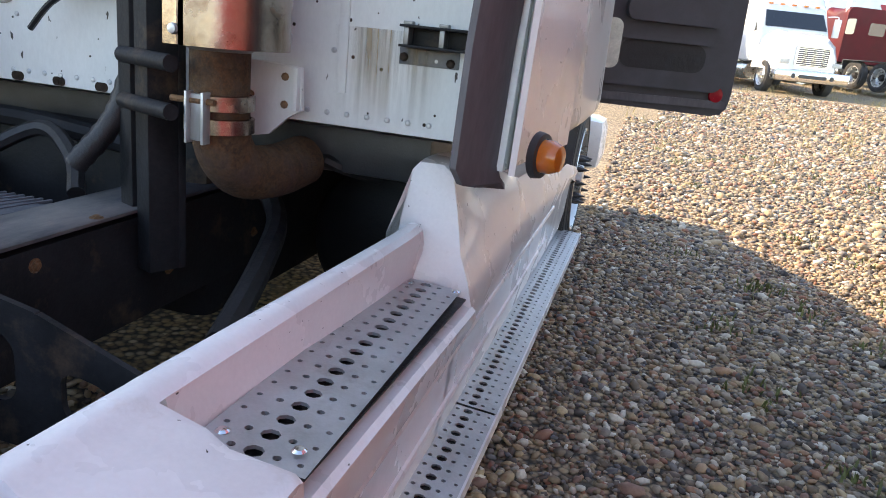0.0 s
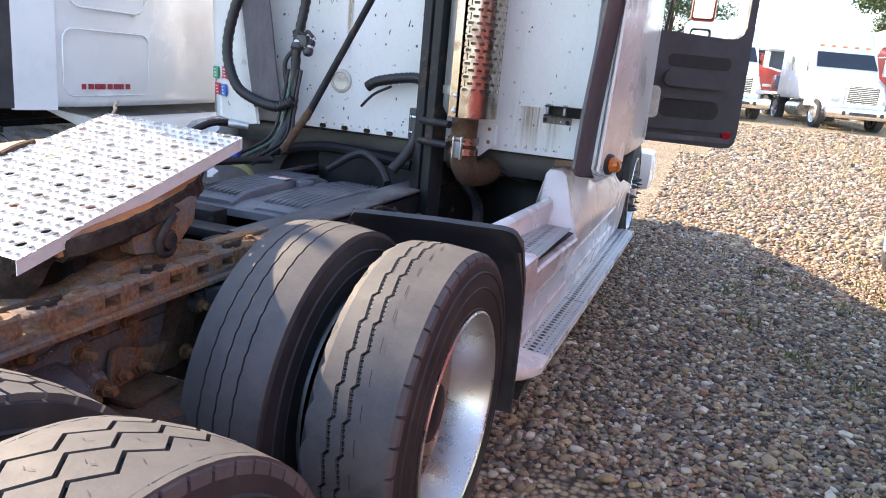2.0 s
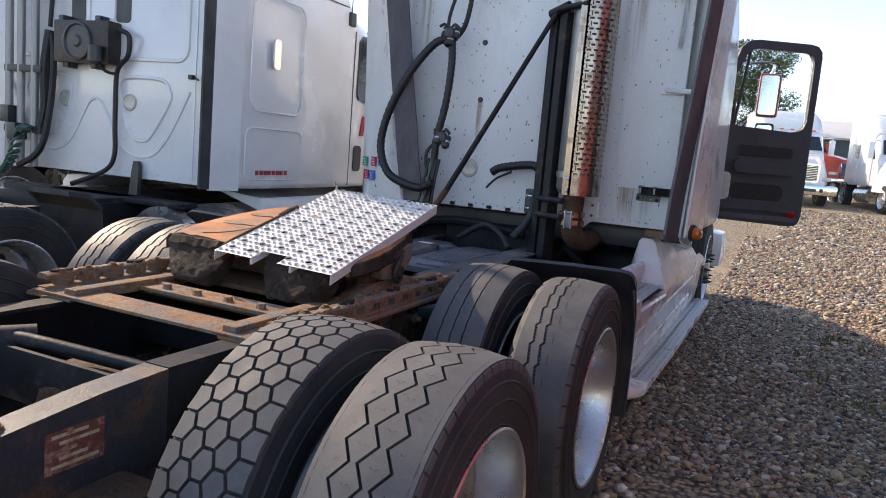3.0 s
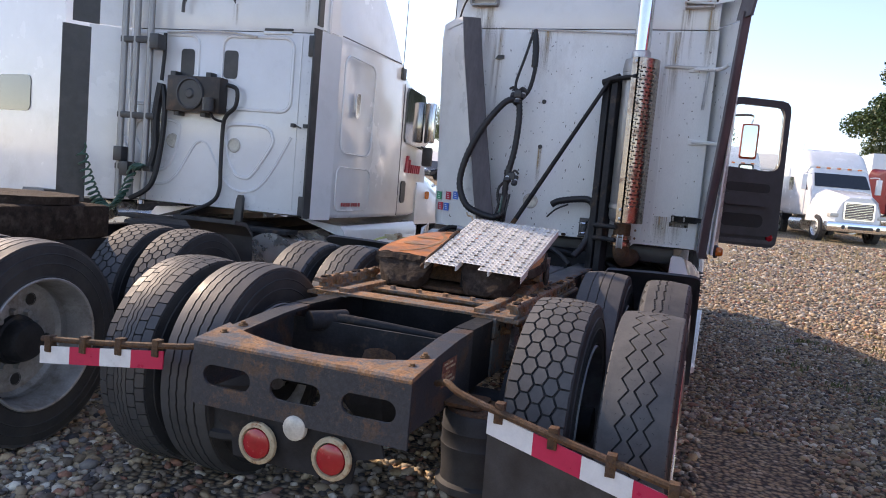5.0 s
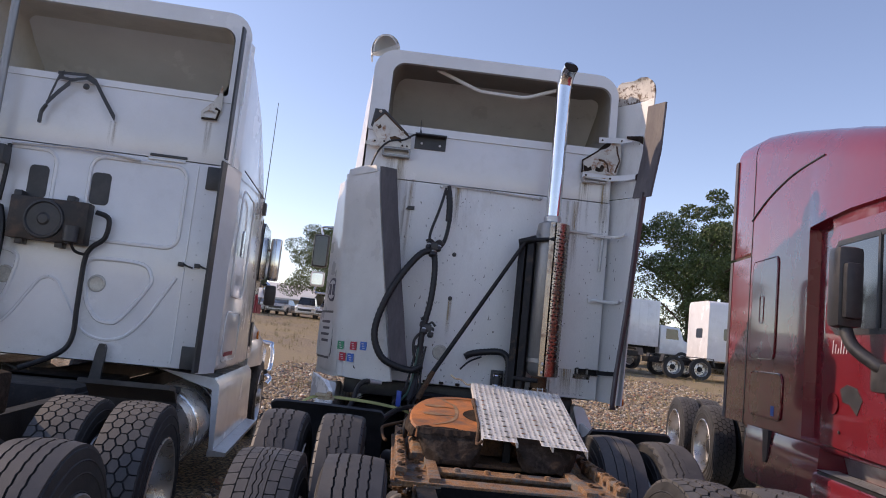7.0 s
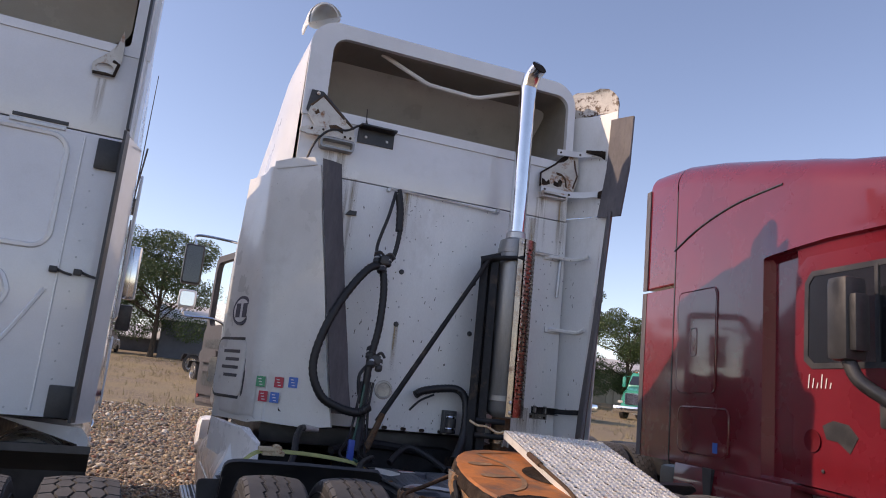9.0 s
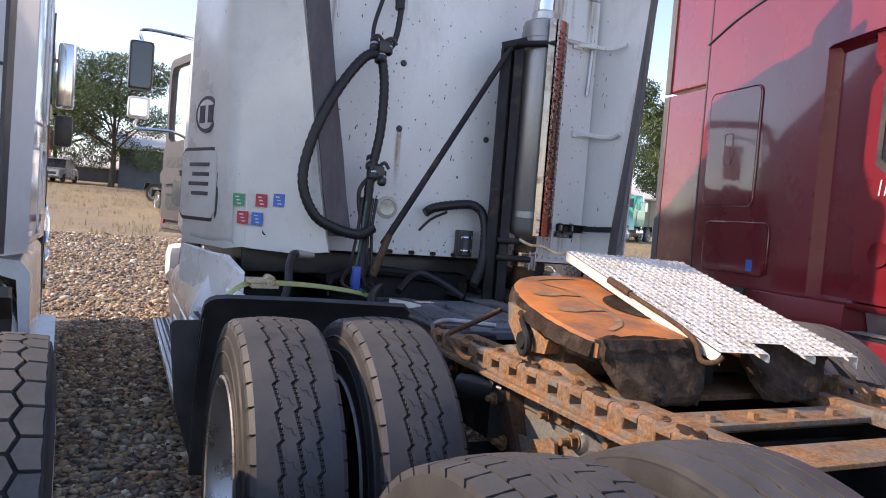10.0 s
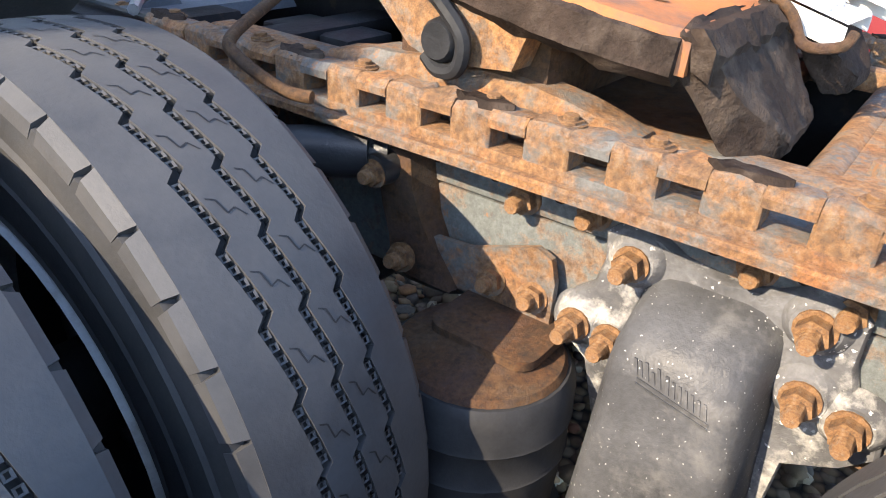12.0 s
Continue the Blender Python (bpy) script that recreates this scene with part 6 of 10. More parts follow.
def right_extender():
    # three white panels curving back from the cab corner, with stays and a rubber edge
    for z0, z1, dx, mat in ((1.06, 2.83, 0.0, WHITE_BACK), (2.84, 3.30, 0.01, WHITE_BACK), (3.30, 3.70, 0.02, WHITE_BACK)):
        bm = B()
        secs = []
        for z in (z0, (z0 + z1) / 2, z1):
            lean = 0.09 * (z - 1.0) / 2.9
            outer = [(-0.60 + dx * 0.3, 2.25), (-0.54 + dx * 0.6, 2.16), (-0.49 + dx + lean * 0.6, 2.02), (-0.46 + dx + lean, 1.84)]
            inner = [(x - 0.012, y - 0.004) for x, y in outer][::-1]
            secs.append([(x, y, z) for x, y in outer + inner])
        loft(bm, secs)
        part("side_extender", bm, mat, truck, "white cab side extender panel with dirt streaks")
    bm = B()
    secs = []
    for z, k in ((3.703, 0.0), (3.77, 0.0), (3.83, 0.05), (3.87, 0.16), (3.90, 0.32), (3.915, 0.55)):
        lean = 0.09 * (z - 1.0) / 2.9
        outer = [(-0.594, 2.25), (-0.528, 2.16), (-0.47 + lean * 0.6, 2.02), (-0.44 + lean, 1.84)]
        outer = [(x + (-0.52 - x) * k, y + (2.10 - y) * k) for x, y in outer]
        secs.append([(x, y, z + 0.008 * math.sin(40 * x)) for x, y in outer + [(x - 0.012, y - 0.004) for x, y in outer][::-1]])
    loft(bm, secs)
    part("side_extender", bm, TORN, truck, "ragged rounded head of the side extender")
    bm = B()
    secs = []
    for z, x, y, w in ((1.022, -0.505, 1.92, 0.06), (1.035, -0.515, 1.915, 0.12), (1.07, -0.525, 1.91, 0.145), (1.3, -0.515, 1.90, 0.145), (2.0, -0.46, 1.86, 0.12), (2.84, -0.41, 1.83, 0.09)):
        secs.append([(x + 0.010, y + 0.03, z), (x + 0.022, y - 0.03, z), (x - 0.018, y - w + 0.015, z), (x - 0.034, y - w, z), (x - 0.050, y - w + 0.012, z), (x - 0.012, y, z)])
    loft(bm, secs)
    part("rubber_edge", bm, EXT_RUBBER, truck, "faded purple-grey rubber trailing edge")
    bm = B()
    secs = []
    for z, o in ((1.06, 0.0), (2.0, 0.04), (2.84, 0.08)):
        secs.append([(-0.505 + o, 1.88, z), (-0.490 + o, 1.875, z), (-0.425 + o * 0.3, 2.45, z), (-0.45 + o * 0.3, 2.45, z)])
    loft(bm, secs)
    part("outer_skin", bm, FAIRING, truck, "pinkish white outer extender skin")
    bm = B()
    loft(bm, [[(-0.41 + o, 1.86, z), (-0.39 + o, 1.86, z), (-0.345 + o, 1.78, z), (-0.30 + o, 1.70, z), (-0.32 + o, 1.69, z), (-0.37 + o, 1.78, z)] for z, o in ((2.80, -0.08), (3.2, -0.02), (3.62, 0.0))])
    part("loose_fin", bm, EXT_RUBBER, truck, "loose grey edge fin")
    for pts, ends in (([(-0.76, 2.075, 3.335), (-0.56, 2.06, 3.345), (-0.50, 2.01, 3.355), (-0.40, 1.92, 3.365)], [(-0.53, 2.02, 3.37, 0.02), (-0.44, 1.94, 3.345, 0.05), (-0.415, 1.925, 3.33, 0.07)]), ([(-0.885, 2.07, 3.005), (-0.64, 2.06, 2.995), (-0.53, 2.02, 3.005), (-0.40, 1.91, 3.02)], [(-0.455, 1.935, 3.0, 0.05), (-0.415, 1.91, 3.01, 0.08)])):
        bm = B()
        strip(bm, pts, 0.048)
        st = part("extender_stay", bm, WHITE_CLEAN, truck, "white flat-bar extender stay with black worn end")
        rivet_heads(st, [(pts[0][0] + 0.03, pts[0][1] - 0.010, pts[0][2]), (pts[1][0], pts[1][1] - 0.010, pts[1][2])], 0.010, 0.005, GREASE, "bolt_head")
        bm = B()
        secs = [[(x, y - 0.008, z - h / 2), (x, y - 0.016, z - h / 2), (x, y - 0.016, z + h / 2), (x, y - 0.008, z + h / 2)] for x, y, z, h in ends]
        loft(bm, secs)
        part("worn_patch", bm, GREASE, st)
    for z, x0 in ((2.48, -0.76), (1.915, -0.71)):
        bm = B()
        tube(bm, [(x0, YB - 0.02, z), (x0 + 0.05, YB - 0.05, z), (x0 + 0.2, YB - 0.10, z - 0.005), (-0.50, 1.93, z + 0.015)], 0.015, 6)
        box(bm, x0 - 0.03, x0 + 0.10, YB - 0.03, YB - 0.008, z - 0.022, z + 0.022, 0.004)
        part("extender_stay", bm, WHITE_BACK, truck)
    # channel bracket of the lowest stay
    bm = B()
    box(bm, -0.800, -0.60, YB - 0.065, YB - 0.010, 1.320, 1.326, 0.002)
    box(bm, -0.800, -0.60, YB - 0.022, YB - 0.010, 1.282, 1.320, 0.002)
    box(bm, -0.800, -0.60, YB - 0.065, YB - 0.010, 1.276, 1.282, 0.002)
    strip(bm, [(-0.62, 2.08, 1.304), (-0.56, 2.02, 1.306), (-0.50, 1.93, 1.313)], 0.036)
    ch = part("extender_stay", bm, STEEL, truck, "black channel bracket of the extender stay")
    for x in (-0.785, -0.70):
        bm = B()
        box(bm, x - 0.006, x + 0.006, YB - 0.058, YB - 0.022, 1.282, 1.320, 0.002)
        box(bm, x - 0.011, x + 0.011, YB - 0.050, YB - 0.028, 1.326, 1.334, 0.002)
        part("bracket_tab", bm, MUFFLER, ch)
    bm = B()
    box(bm, -0.812, -0.665, YB - 0.014, YB - 0.009, 1.236, 1.275, 0.002)
    part("packing_plate", bm, COVER, ch)
    rivet_heads(ch, [(-0.80, YB - 0.014, 1.253), (-0.685, YB - 0.014, 1.248)], 0.011, 0.008, GREASE, "bolt_head")
    bm = B()
    tube(bm, [(-0.98, YB - 0.03, 2.50), (-0.66, YB - 0.03, 2.49), (-0.645, YB - 0.03, 2.48), (-0.66, YB - 0.03, 2.17)], 0.013, 6, smooth=False)
    part("grab_rod", bm, ALU, truck)
    bm = B()
    lathe(bm, [(0.052, 0.0), (0.049, 0.016), (0.038, 0.018)], (-0.445, 2.02, 1.082), (0.95, -0.3, 0), 20)
    lamp = part("side_marker", bm, BLACK, truck)
    bm = B()
    lathe(bm, [(0.037, 0.016), (0.036, 0.038), (0.028, 0.056), (0.0, 0.061)], (-0.445, 2.02, 1.082), (0.95, -0.3, 0), 20)
    part("lens", bm, AMBER, lamp, "amber marker lens")


def left_extender():
    bm = B()
    secs = []
    for z, k in ((1.055, -0.03), (1.28, 0.12), (1.45, 0.25), (1.7, 0.4), (1.9, 0.5), (2.1, 0.62), (2.3, 0.75), (2.5, 0.87), (2.70, 0.97), (2.80, 1.0)):
        top = 0.04 if z > 2.75 else 0
        dent = 0.022 * math.sin(z * 9) * (1 - 0.5 * k)
        e = -2.365 - 0.275 * k
        c = -2.83 - 0.085 * k
        p = [(-3.045 + 0.03 * max(0, z - 2.3), 2.70), (-2.945, 2.46), (c - 0.024, 2.215 + 0.6 * top), (c, 2.165 + 0.6 * top), (c + 0.05, 2.135 + 0.6 * top), (c + (e - c) * 0.40, 2.07 + 0.5 * dent + 0.8 * top), (c + (e - c) * 0.7, 1.99 + dent + top), (e, 1.90 + top)]
        q = [(x + 0.012, y + 0.012) for x, y in p][::-1]
        secs.append([(x, y, z + ((0.03 * (2.6 + x) + 0.012 * math.sin(x * 31)) if z < 1.2 else 0)) for x, y in p + q])
    loft(bm, secs)
    ext = part("crumpled_extender", bm, WHITE, truck, "dented white side extender folded inward")
    # folded-over flap at its head
    bm = B()
    loft(bm, [[(-2.915, 2.18, 2.78), (-2.80, 2.09, 2.79), (-2.66, 1.955, 2.80), (-2.66, 1.97, 2.80), (-2.80, 2.105, 2.80), (-2.915, 2.20, 2.79)], [(-2.915, 2.19, 2.83), (-2.80, 2.10, 2.855), (-2.68, 1.99, 2.86), (-2.68, 2.005, 2.865), (-2.80, 2.115, 2.865), (-2.915, 2.205, 2.84)], [(-2.90, 2.21, 2.835), (-2.80, 2.13, 2.865), (-2.70, 2.08, 2.87), (-2.70, 2.085, 2.875), (-2.80, 2.135, 2.872), (-2.90, 2.215, 2.84)]])
    part("folded_flap", bm, WHITE, ext)
    bm = B()
    loft(bm, [[(-2.365 - 0.275 * k, 1.895, z), (-2.365 - 0.275 * k, 1.88, z), (-2.295 - 0.275 * k, 1.895, z), (-2.225 - 0.275 * k, 1.93, z), (-2.225 - 0.275 * k, 1.945, z), (-2.295 - 0.275 * k, 1.91, z)] for z, k in ((1.16, 0.0), (1.38, 0.16), (1.6, 0.28), (1.9, 0.48), (2.2, 0.65), (2.5, 0.83), (2.83, 1.0))])
    part("rubber_edge", bm, EXT_RUBBER, truck, "grey rubber edge strip")
    for k, (x, z, mat) in enumerate(((-2.800, 1.315, STICK_GREEN), (-2.690, 1.320, STICK_RED), (-2.605, 1.328, STICK_BLUE), (-2.775, 1.222, STICK_RED), (-2.705, 1.220, STICK_BLUE))):
        bm = B()
        yy = 2.133 - 0.55 * (x + 2.78)
        box(bm, x - 0.030, x + 0.030, yy - 0.020, yy - 0.014, z - 0.034, z + 0.034, 0, Matrix.Translation((x, yy, z)) @ Matrix.Rotation(radians(-28), 4, "Z") @ Matrix.Translation((-x, -yy, -z)))
        st = part("sticker", bm, mat, ext, "small faded inspection sticker")
        bm = B()
        for j in range(3):
            box(bm, x - 0.016 + 0.006 * j, x + 0.004 + 0.006 * j, yy - 0.0235, yy - 0.0185, z + 0.014 - 0.018 * j, z + 0.020 - 0.018 * j, 0, Matrix.Translation((x, yy, z)) @ Matrix.Rotation(radians(-28), 4, "Z") @ Matrix.Translation((-x, -yy, -z)))
        part("pale_mark", bm, TAPE_WHITE, st)
    bm = B()
    lathe(bm, [(0.0, 0.002), (0.020, 0.003), (0.026, 0.0)], (-2.66, 2.075, 1.155), (-0.35, -0.93, 0), 14)
    part("punched_hole", bm, GREASE, ext)
    # side locker door with lettering bars, on the slanting side facet
    a, b = Vector((-2.850, 2.215, 0)), Vector((-2.945, 2.46, 0))
    d = (b - a).normalized()
    nrm = Vector((-d.y, d.x, 0))
    nrm = nrm if nrm.x < 0 else -nrm
    P = lambda u, v, w: a + d * u + nrm * w + Vector((0, 0, v))

    def sheet(pts, w0, w1):
        q = B()
        lo, hi = [q.verts.new(P(u, v, w0)) for u, v in pts], [q.verts.new(P(u, v, w1)) for u, v in pts]
        q.faces.new(lo), q.faces.new(hi)
        for i in range(len(pts)):
            j = (i + 1) % len(pts)
            q.faces.new((lo[i], lo[j], hi[j], hi[i]))
        return q
    hatch = part("locker_door", sheet(rounded(0.10, 0.56, 1.18, 1.60, 0.06, 5), -0.03, 0.014), BLACK, truck, "white side locker door with black seal")
    part("door_skin", sheet(rounded(0.12, 0.54, 1.20, 1.58, 0.05, 5), 0.0, 0.022), WHITE, hatch)
    for k in range(4):
        part("lettering", sheet([(0.20, 1.49 - 0.055 * k), (0.44 - 0.04 * (k % 2), 1.49 - 0.055 * k), (0.44 - 0.04 * (k % 2), 1.512 - 0.055 * k), (0.20, 1.512 - 0.055 * k)], 0.020, 0.0245), EXT_RUBBER, hatch)
    oval = [(0.30 + 0.13 * math.cos(t), 1.79 + 0.105 * math.sin(t)) for t in (2 * math.pi * i / 24 for i in range(24))]
    badge = part("badge", sheet(oval, -0.01, 0.010), LETTER_DARK, truck, "dark oval badge with pale ring")
    part("badge_inner", sheet([(0.30 + (u - 0.30) * 0.8, 1.79 + (v - 1.79) * 0.8) for u, v in oval], 0.008, 0.013), TAPE_WHITE, badge)
    for k in range(2):
        part("badge_stroke", sheet([(0.21 + 0.1 * k, 1.74), (0.27 + 0.1 * k, 1.74), (0.27 + 0.1 * k, 1.84), (0.21 + 0.1 * k, 1.84)], 0.012, 0.016), LETTER_DARK, badge)


def exhaust():
    ax, ay = -1.148, 1.895
    bm = B()
    lathe(bm, [(0.05, 1.22), (0.10, 1.25), (0.118, 1.28), (0.120, 2.46), (0.112, 2.50), (0.07, 2.52)], (ax, ay, 0), (0, 0, 1), 32)
    for z in (1.36, 2.42):
        lathe(bm, [(0.119, z - 0.02), (0.124, z - 0.018), (0.124, z + 0.018), (0.119, z + 0.02)], (ax, ay, 0), (0, 0, 1), 32)
    part("muffler", bm, MUFFLER, truck, "upright grey exhaust muffler")
    bm = B()
    tube(bm, [(ax, ay, 2.52), (ax, ay, 3.2), (ax, ay, 3.66), (ax + 0.002, ay - 0.008, 3.74), (ax + 0.012, ay - 0.05, 3.815), (ax + 0.026, ay - 0.11, 3.855)], 0.064, 24)
    stack = part("exhaust_pipe", bm, CHROME, truck, "chrome upright exhaust pipe with curved tip")
    # a dark disc stands for the open mouth of the pipe
    bm = B()
    d = Vector((0.014, -0.060, 0.040)).normalized()
    p = Vector((ax + 0.0262, ay - 0.1105, 3.8553))
    cyl(bm, p - d * 0.001, p + d * 0.002, 0.061, None, 24)
    part("stack_mouth", bm, GREASE, stack, "dark disc closing the stack mouth")
    bm = B()
    lathe(bm, [(0.066, 2.51), (0.074, 2.52), (0.074, 2.56), (0.066, 2.57)], (ax, ay, 0), (0, 0, 1), 24)
    part("collar", bm, ALU, stack)
    # heat shield with staggered slots round the outer side
    bm = B()
    r = 0.150
    a0, a1, na = radians(-86), radians(40), 8
    P = lambda t, z, q=r: (ax + q * math.cos(t), ay + q * math.sin(t), z)
    z0, z1, nz = 1.355, 2.44, 36
    da, dz = (a1 - a0) / na, (z1 - z0) / nz
    for j in range(nz):
        za, zb = z0 + dz * j, z0 + dz * (j + 1)
        off = 0.5 * (j % 2)
        for i in range(-1, na + 1):
            t0, t1 = a0 + da * (i + off), a0 + da * (i + 1 + off)
            t0, t1 = max(a0, t0), min(a1, t1)
            if t1 - t0 < 0.01:
                continue
            if t1 - t0 < da * 0.9:
                m = (t0 + t1) / 2
                for p, q in ((t0, m), (m, t1)):
                    face(bm, [P(p, za), P(q, za), P(q, zb), P(p, zb)])
                continue
            tm, zm, hw, hh = (t0 + t1) / 2, (za + zb) / 2, da * 0.34, dz * 0.20
            outer = [(t0, za), (tm, za), (t1, za), (t1, zm), (t1, zb), (tm, zb), (t0, zb), (t0, zm)]
            inner = [(tm - hw * 0.8, zm - hh), (tm, zm - hh), (tm + hw * 0.8, zm - hh), (tm + hw, zm), (tm + hw * 0.8, zm + hh), (tm, zm + hh), (tm - hw * 0.8, zm + hh), (tm - hw, zm)]
            for k in range(8):
                l = (k + 1) % 8
                face(bm, [P(*outer[k]), P(*outer[l]), P(*inner[l]), P(*inner[k])])
                face(bm, [P(*inner[k]), P(*inner[l]), P(*inner[l], r - 0.003), P(*inner[k], r - 0.003)])
    for p, q in ((-106, -96), (-96, -86), (40, 50), (50, 58)):
        face(bm, [P(radians(p), 1.24), P(radians(q), 1.24), P(radians(q), 2.50), P(radians(p), 2.50)])
    for za, zb in ((1.24, 1.30), (1.30, 1.355), (2.44, 2.50)):
        for i in range(na * 2):
            t0, t1 = a0 + da * i / 2, a0 + da * (i + 1) / 2
            face(bm, [P(t0, za), P(t1, za), P(t1, zb), P(t0, zb)])
    bmesh.ops.remove_doubles(bm, verts=bm.verts[:], dist=0.0004)
    shield = part("heat_shield", bm, SHIELD, truck, "slotted chrome shield with brownish reflections in its colour")
    for t in (-95, 40):
        for z in (1.34, 1.27, 2.47):
            bm = B()
            d = Vector((math.cos(radians(t)), math.sin(radians(t)), 0))
            lathe(bm, [(0.012, 0.0), (0.010, 0.006), (0.0, 0.008)], Vector((ax, ay, z)) + d * r, d, 10)
            part("screw", bm, ALU, shield)
    bm = B()
    tube(bm, [(ax, ay, 1.25), (ax, ay, 1.12), (ax + 0.005, ay + 0.01, 1.02), (ax + 0.02, ay + 0.07, 0.955), (ax + 0.05, ay + 0.18, 0.945), (ax + 0.06, ay + 0.30, 0.955)], 0.066, 20)
    part("exhaust_elbow", bm, RUST_BROWN, truck, "rusty exhaust elbow")
    bm = B()
    for z in (1.07, 1.12):
        lathe(bm, [(0.070, z - 0.018), (0.077, z - 0.016), (0.077, z + 0.016), (0.070, z + 0.018)], (ax, ay, 0), (0, 0, 1), 24)
    band = part("clamp", bm, SHIELD, truck, "shiny golden band clamp")
    bm = B()
    for dx in (-0.020, 0.020):
        box(bm, ax + dx - 0.003, ax + dx + 0.003, ay - 0.100, ay - 0.072, 1.035, 1.145, 0.001)
    part("clamp_flange", bm, ALU, band, kind="")
    bm = B()
    box(bm, ax - 0.017, ax + 0.017, ay - 0.088, ay - 0.074, 1.040, 1.140, 0.003)
    part("clamp_saddle", bm, MUFFLER, band)
    bm = B()
    cyl(bm, (ax - 0.065, ay - 0.084, 1.125), (ax + 0.040, ay - 0.084, 1.125), 0.007, None, 8)
    part("clamp_bolt", bm, RUST_BOLT, band)
    # black posts
    bm = B()
    for x in (-1.375, -1.30):
        box(bm, x - 0.028, x + 0.028, 1.86, 1.94, 0.70, 2.33, 0.005)
    box(bm, -1.40, -1.27, 1.935, 1.955, 0.70, 2.36, 0.005)
    cyl(bm, (-1.33, 1.84, 2.34), (-1.10, 1.84, 2.36), 0.018)
    cyl(bm, (-1.40, 1.86, 2.32), (-1.26, 1.86, 2.36), 0.03)
    for z in (1.10, 1.20):
        cyl(bm, (-1.34, 1.84, z), (-1.14, 1.84, z), 0.018)
    turn = Matrix.Translation((-1.335, 1.90, 0)) @ Matrix.Rotation(radians(-24), 4, "Z") @ Matrix.Translation((1.335, -1.90, 0))
    bmesh.ops.transform(bm, matrix=turn, verts=bm.verts[:])
    part("exhaust_post", bm, STEEL, truck, "black upright exhaust support channel")
    bm = B()
    cyl(bm, (-1.37, 1.86, 2.32), (-2.05, 1.90, 1.13), 0.016, 0.020, 10)
    rod = part("support_rod", bm, STEEL, truck, "black diagonal support rod")
    bm = B()
    a, b = Vector((-2.02, 1.895, 1.18)), Vector((-2.13, 1.81, 0.955))
    d = b - a
    cyl(bm, a, b, 0.020, 0.023, 14, False)
    lathe(bm, [(0.023, 0.0), (0.026, -0.004), (0.026, 0.012), (0.018, 0.012), (0.017, -0.05), (0.0, -0.05)], b, d.normalized(), 14)
    part("rod_sleeve", bm, RUST_BROWN, rod, "rusty open pipe end")


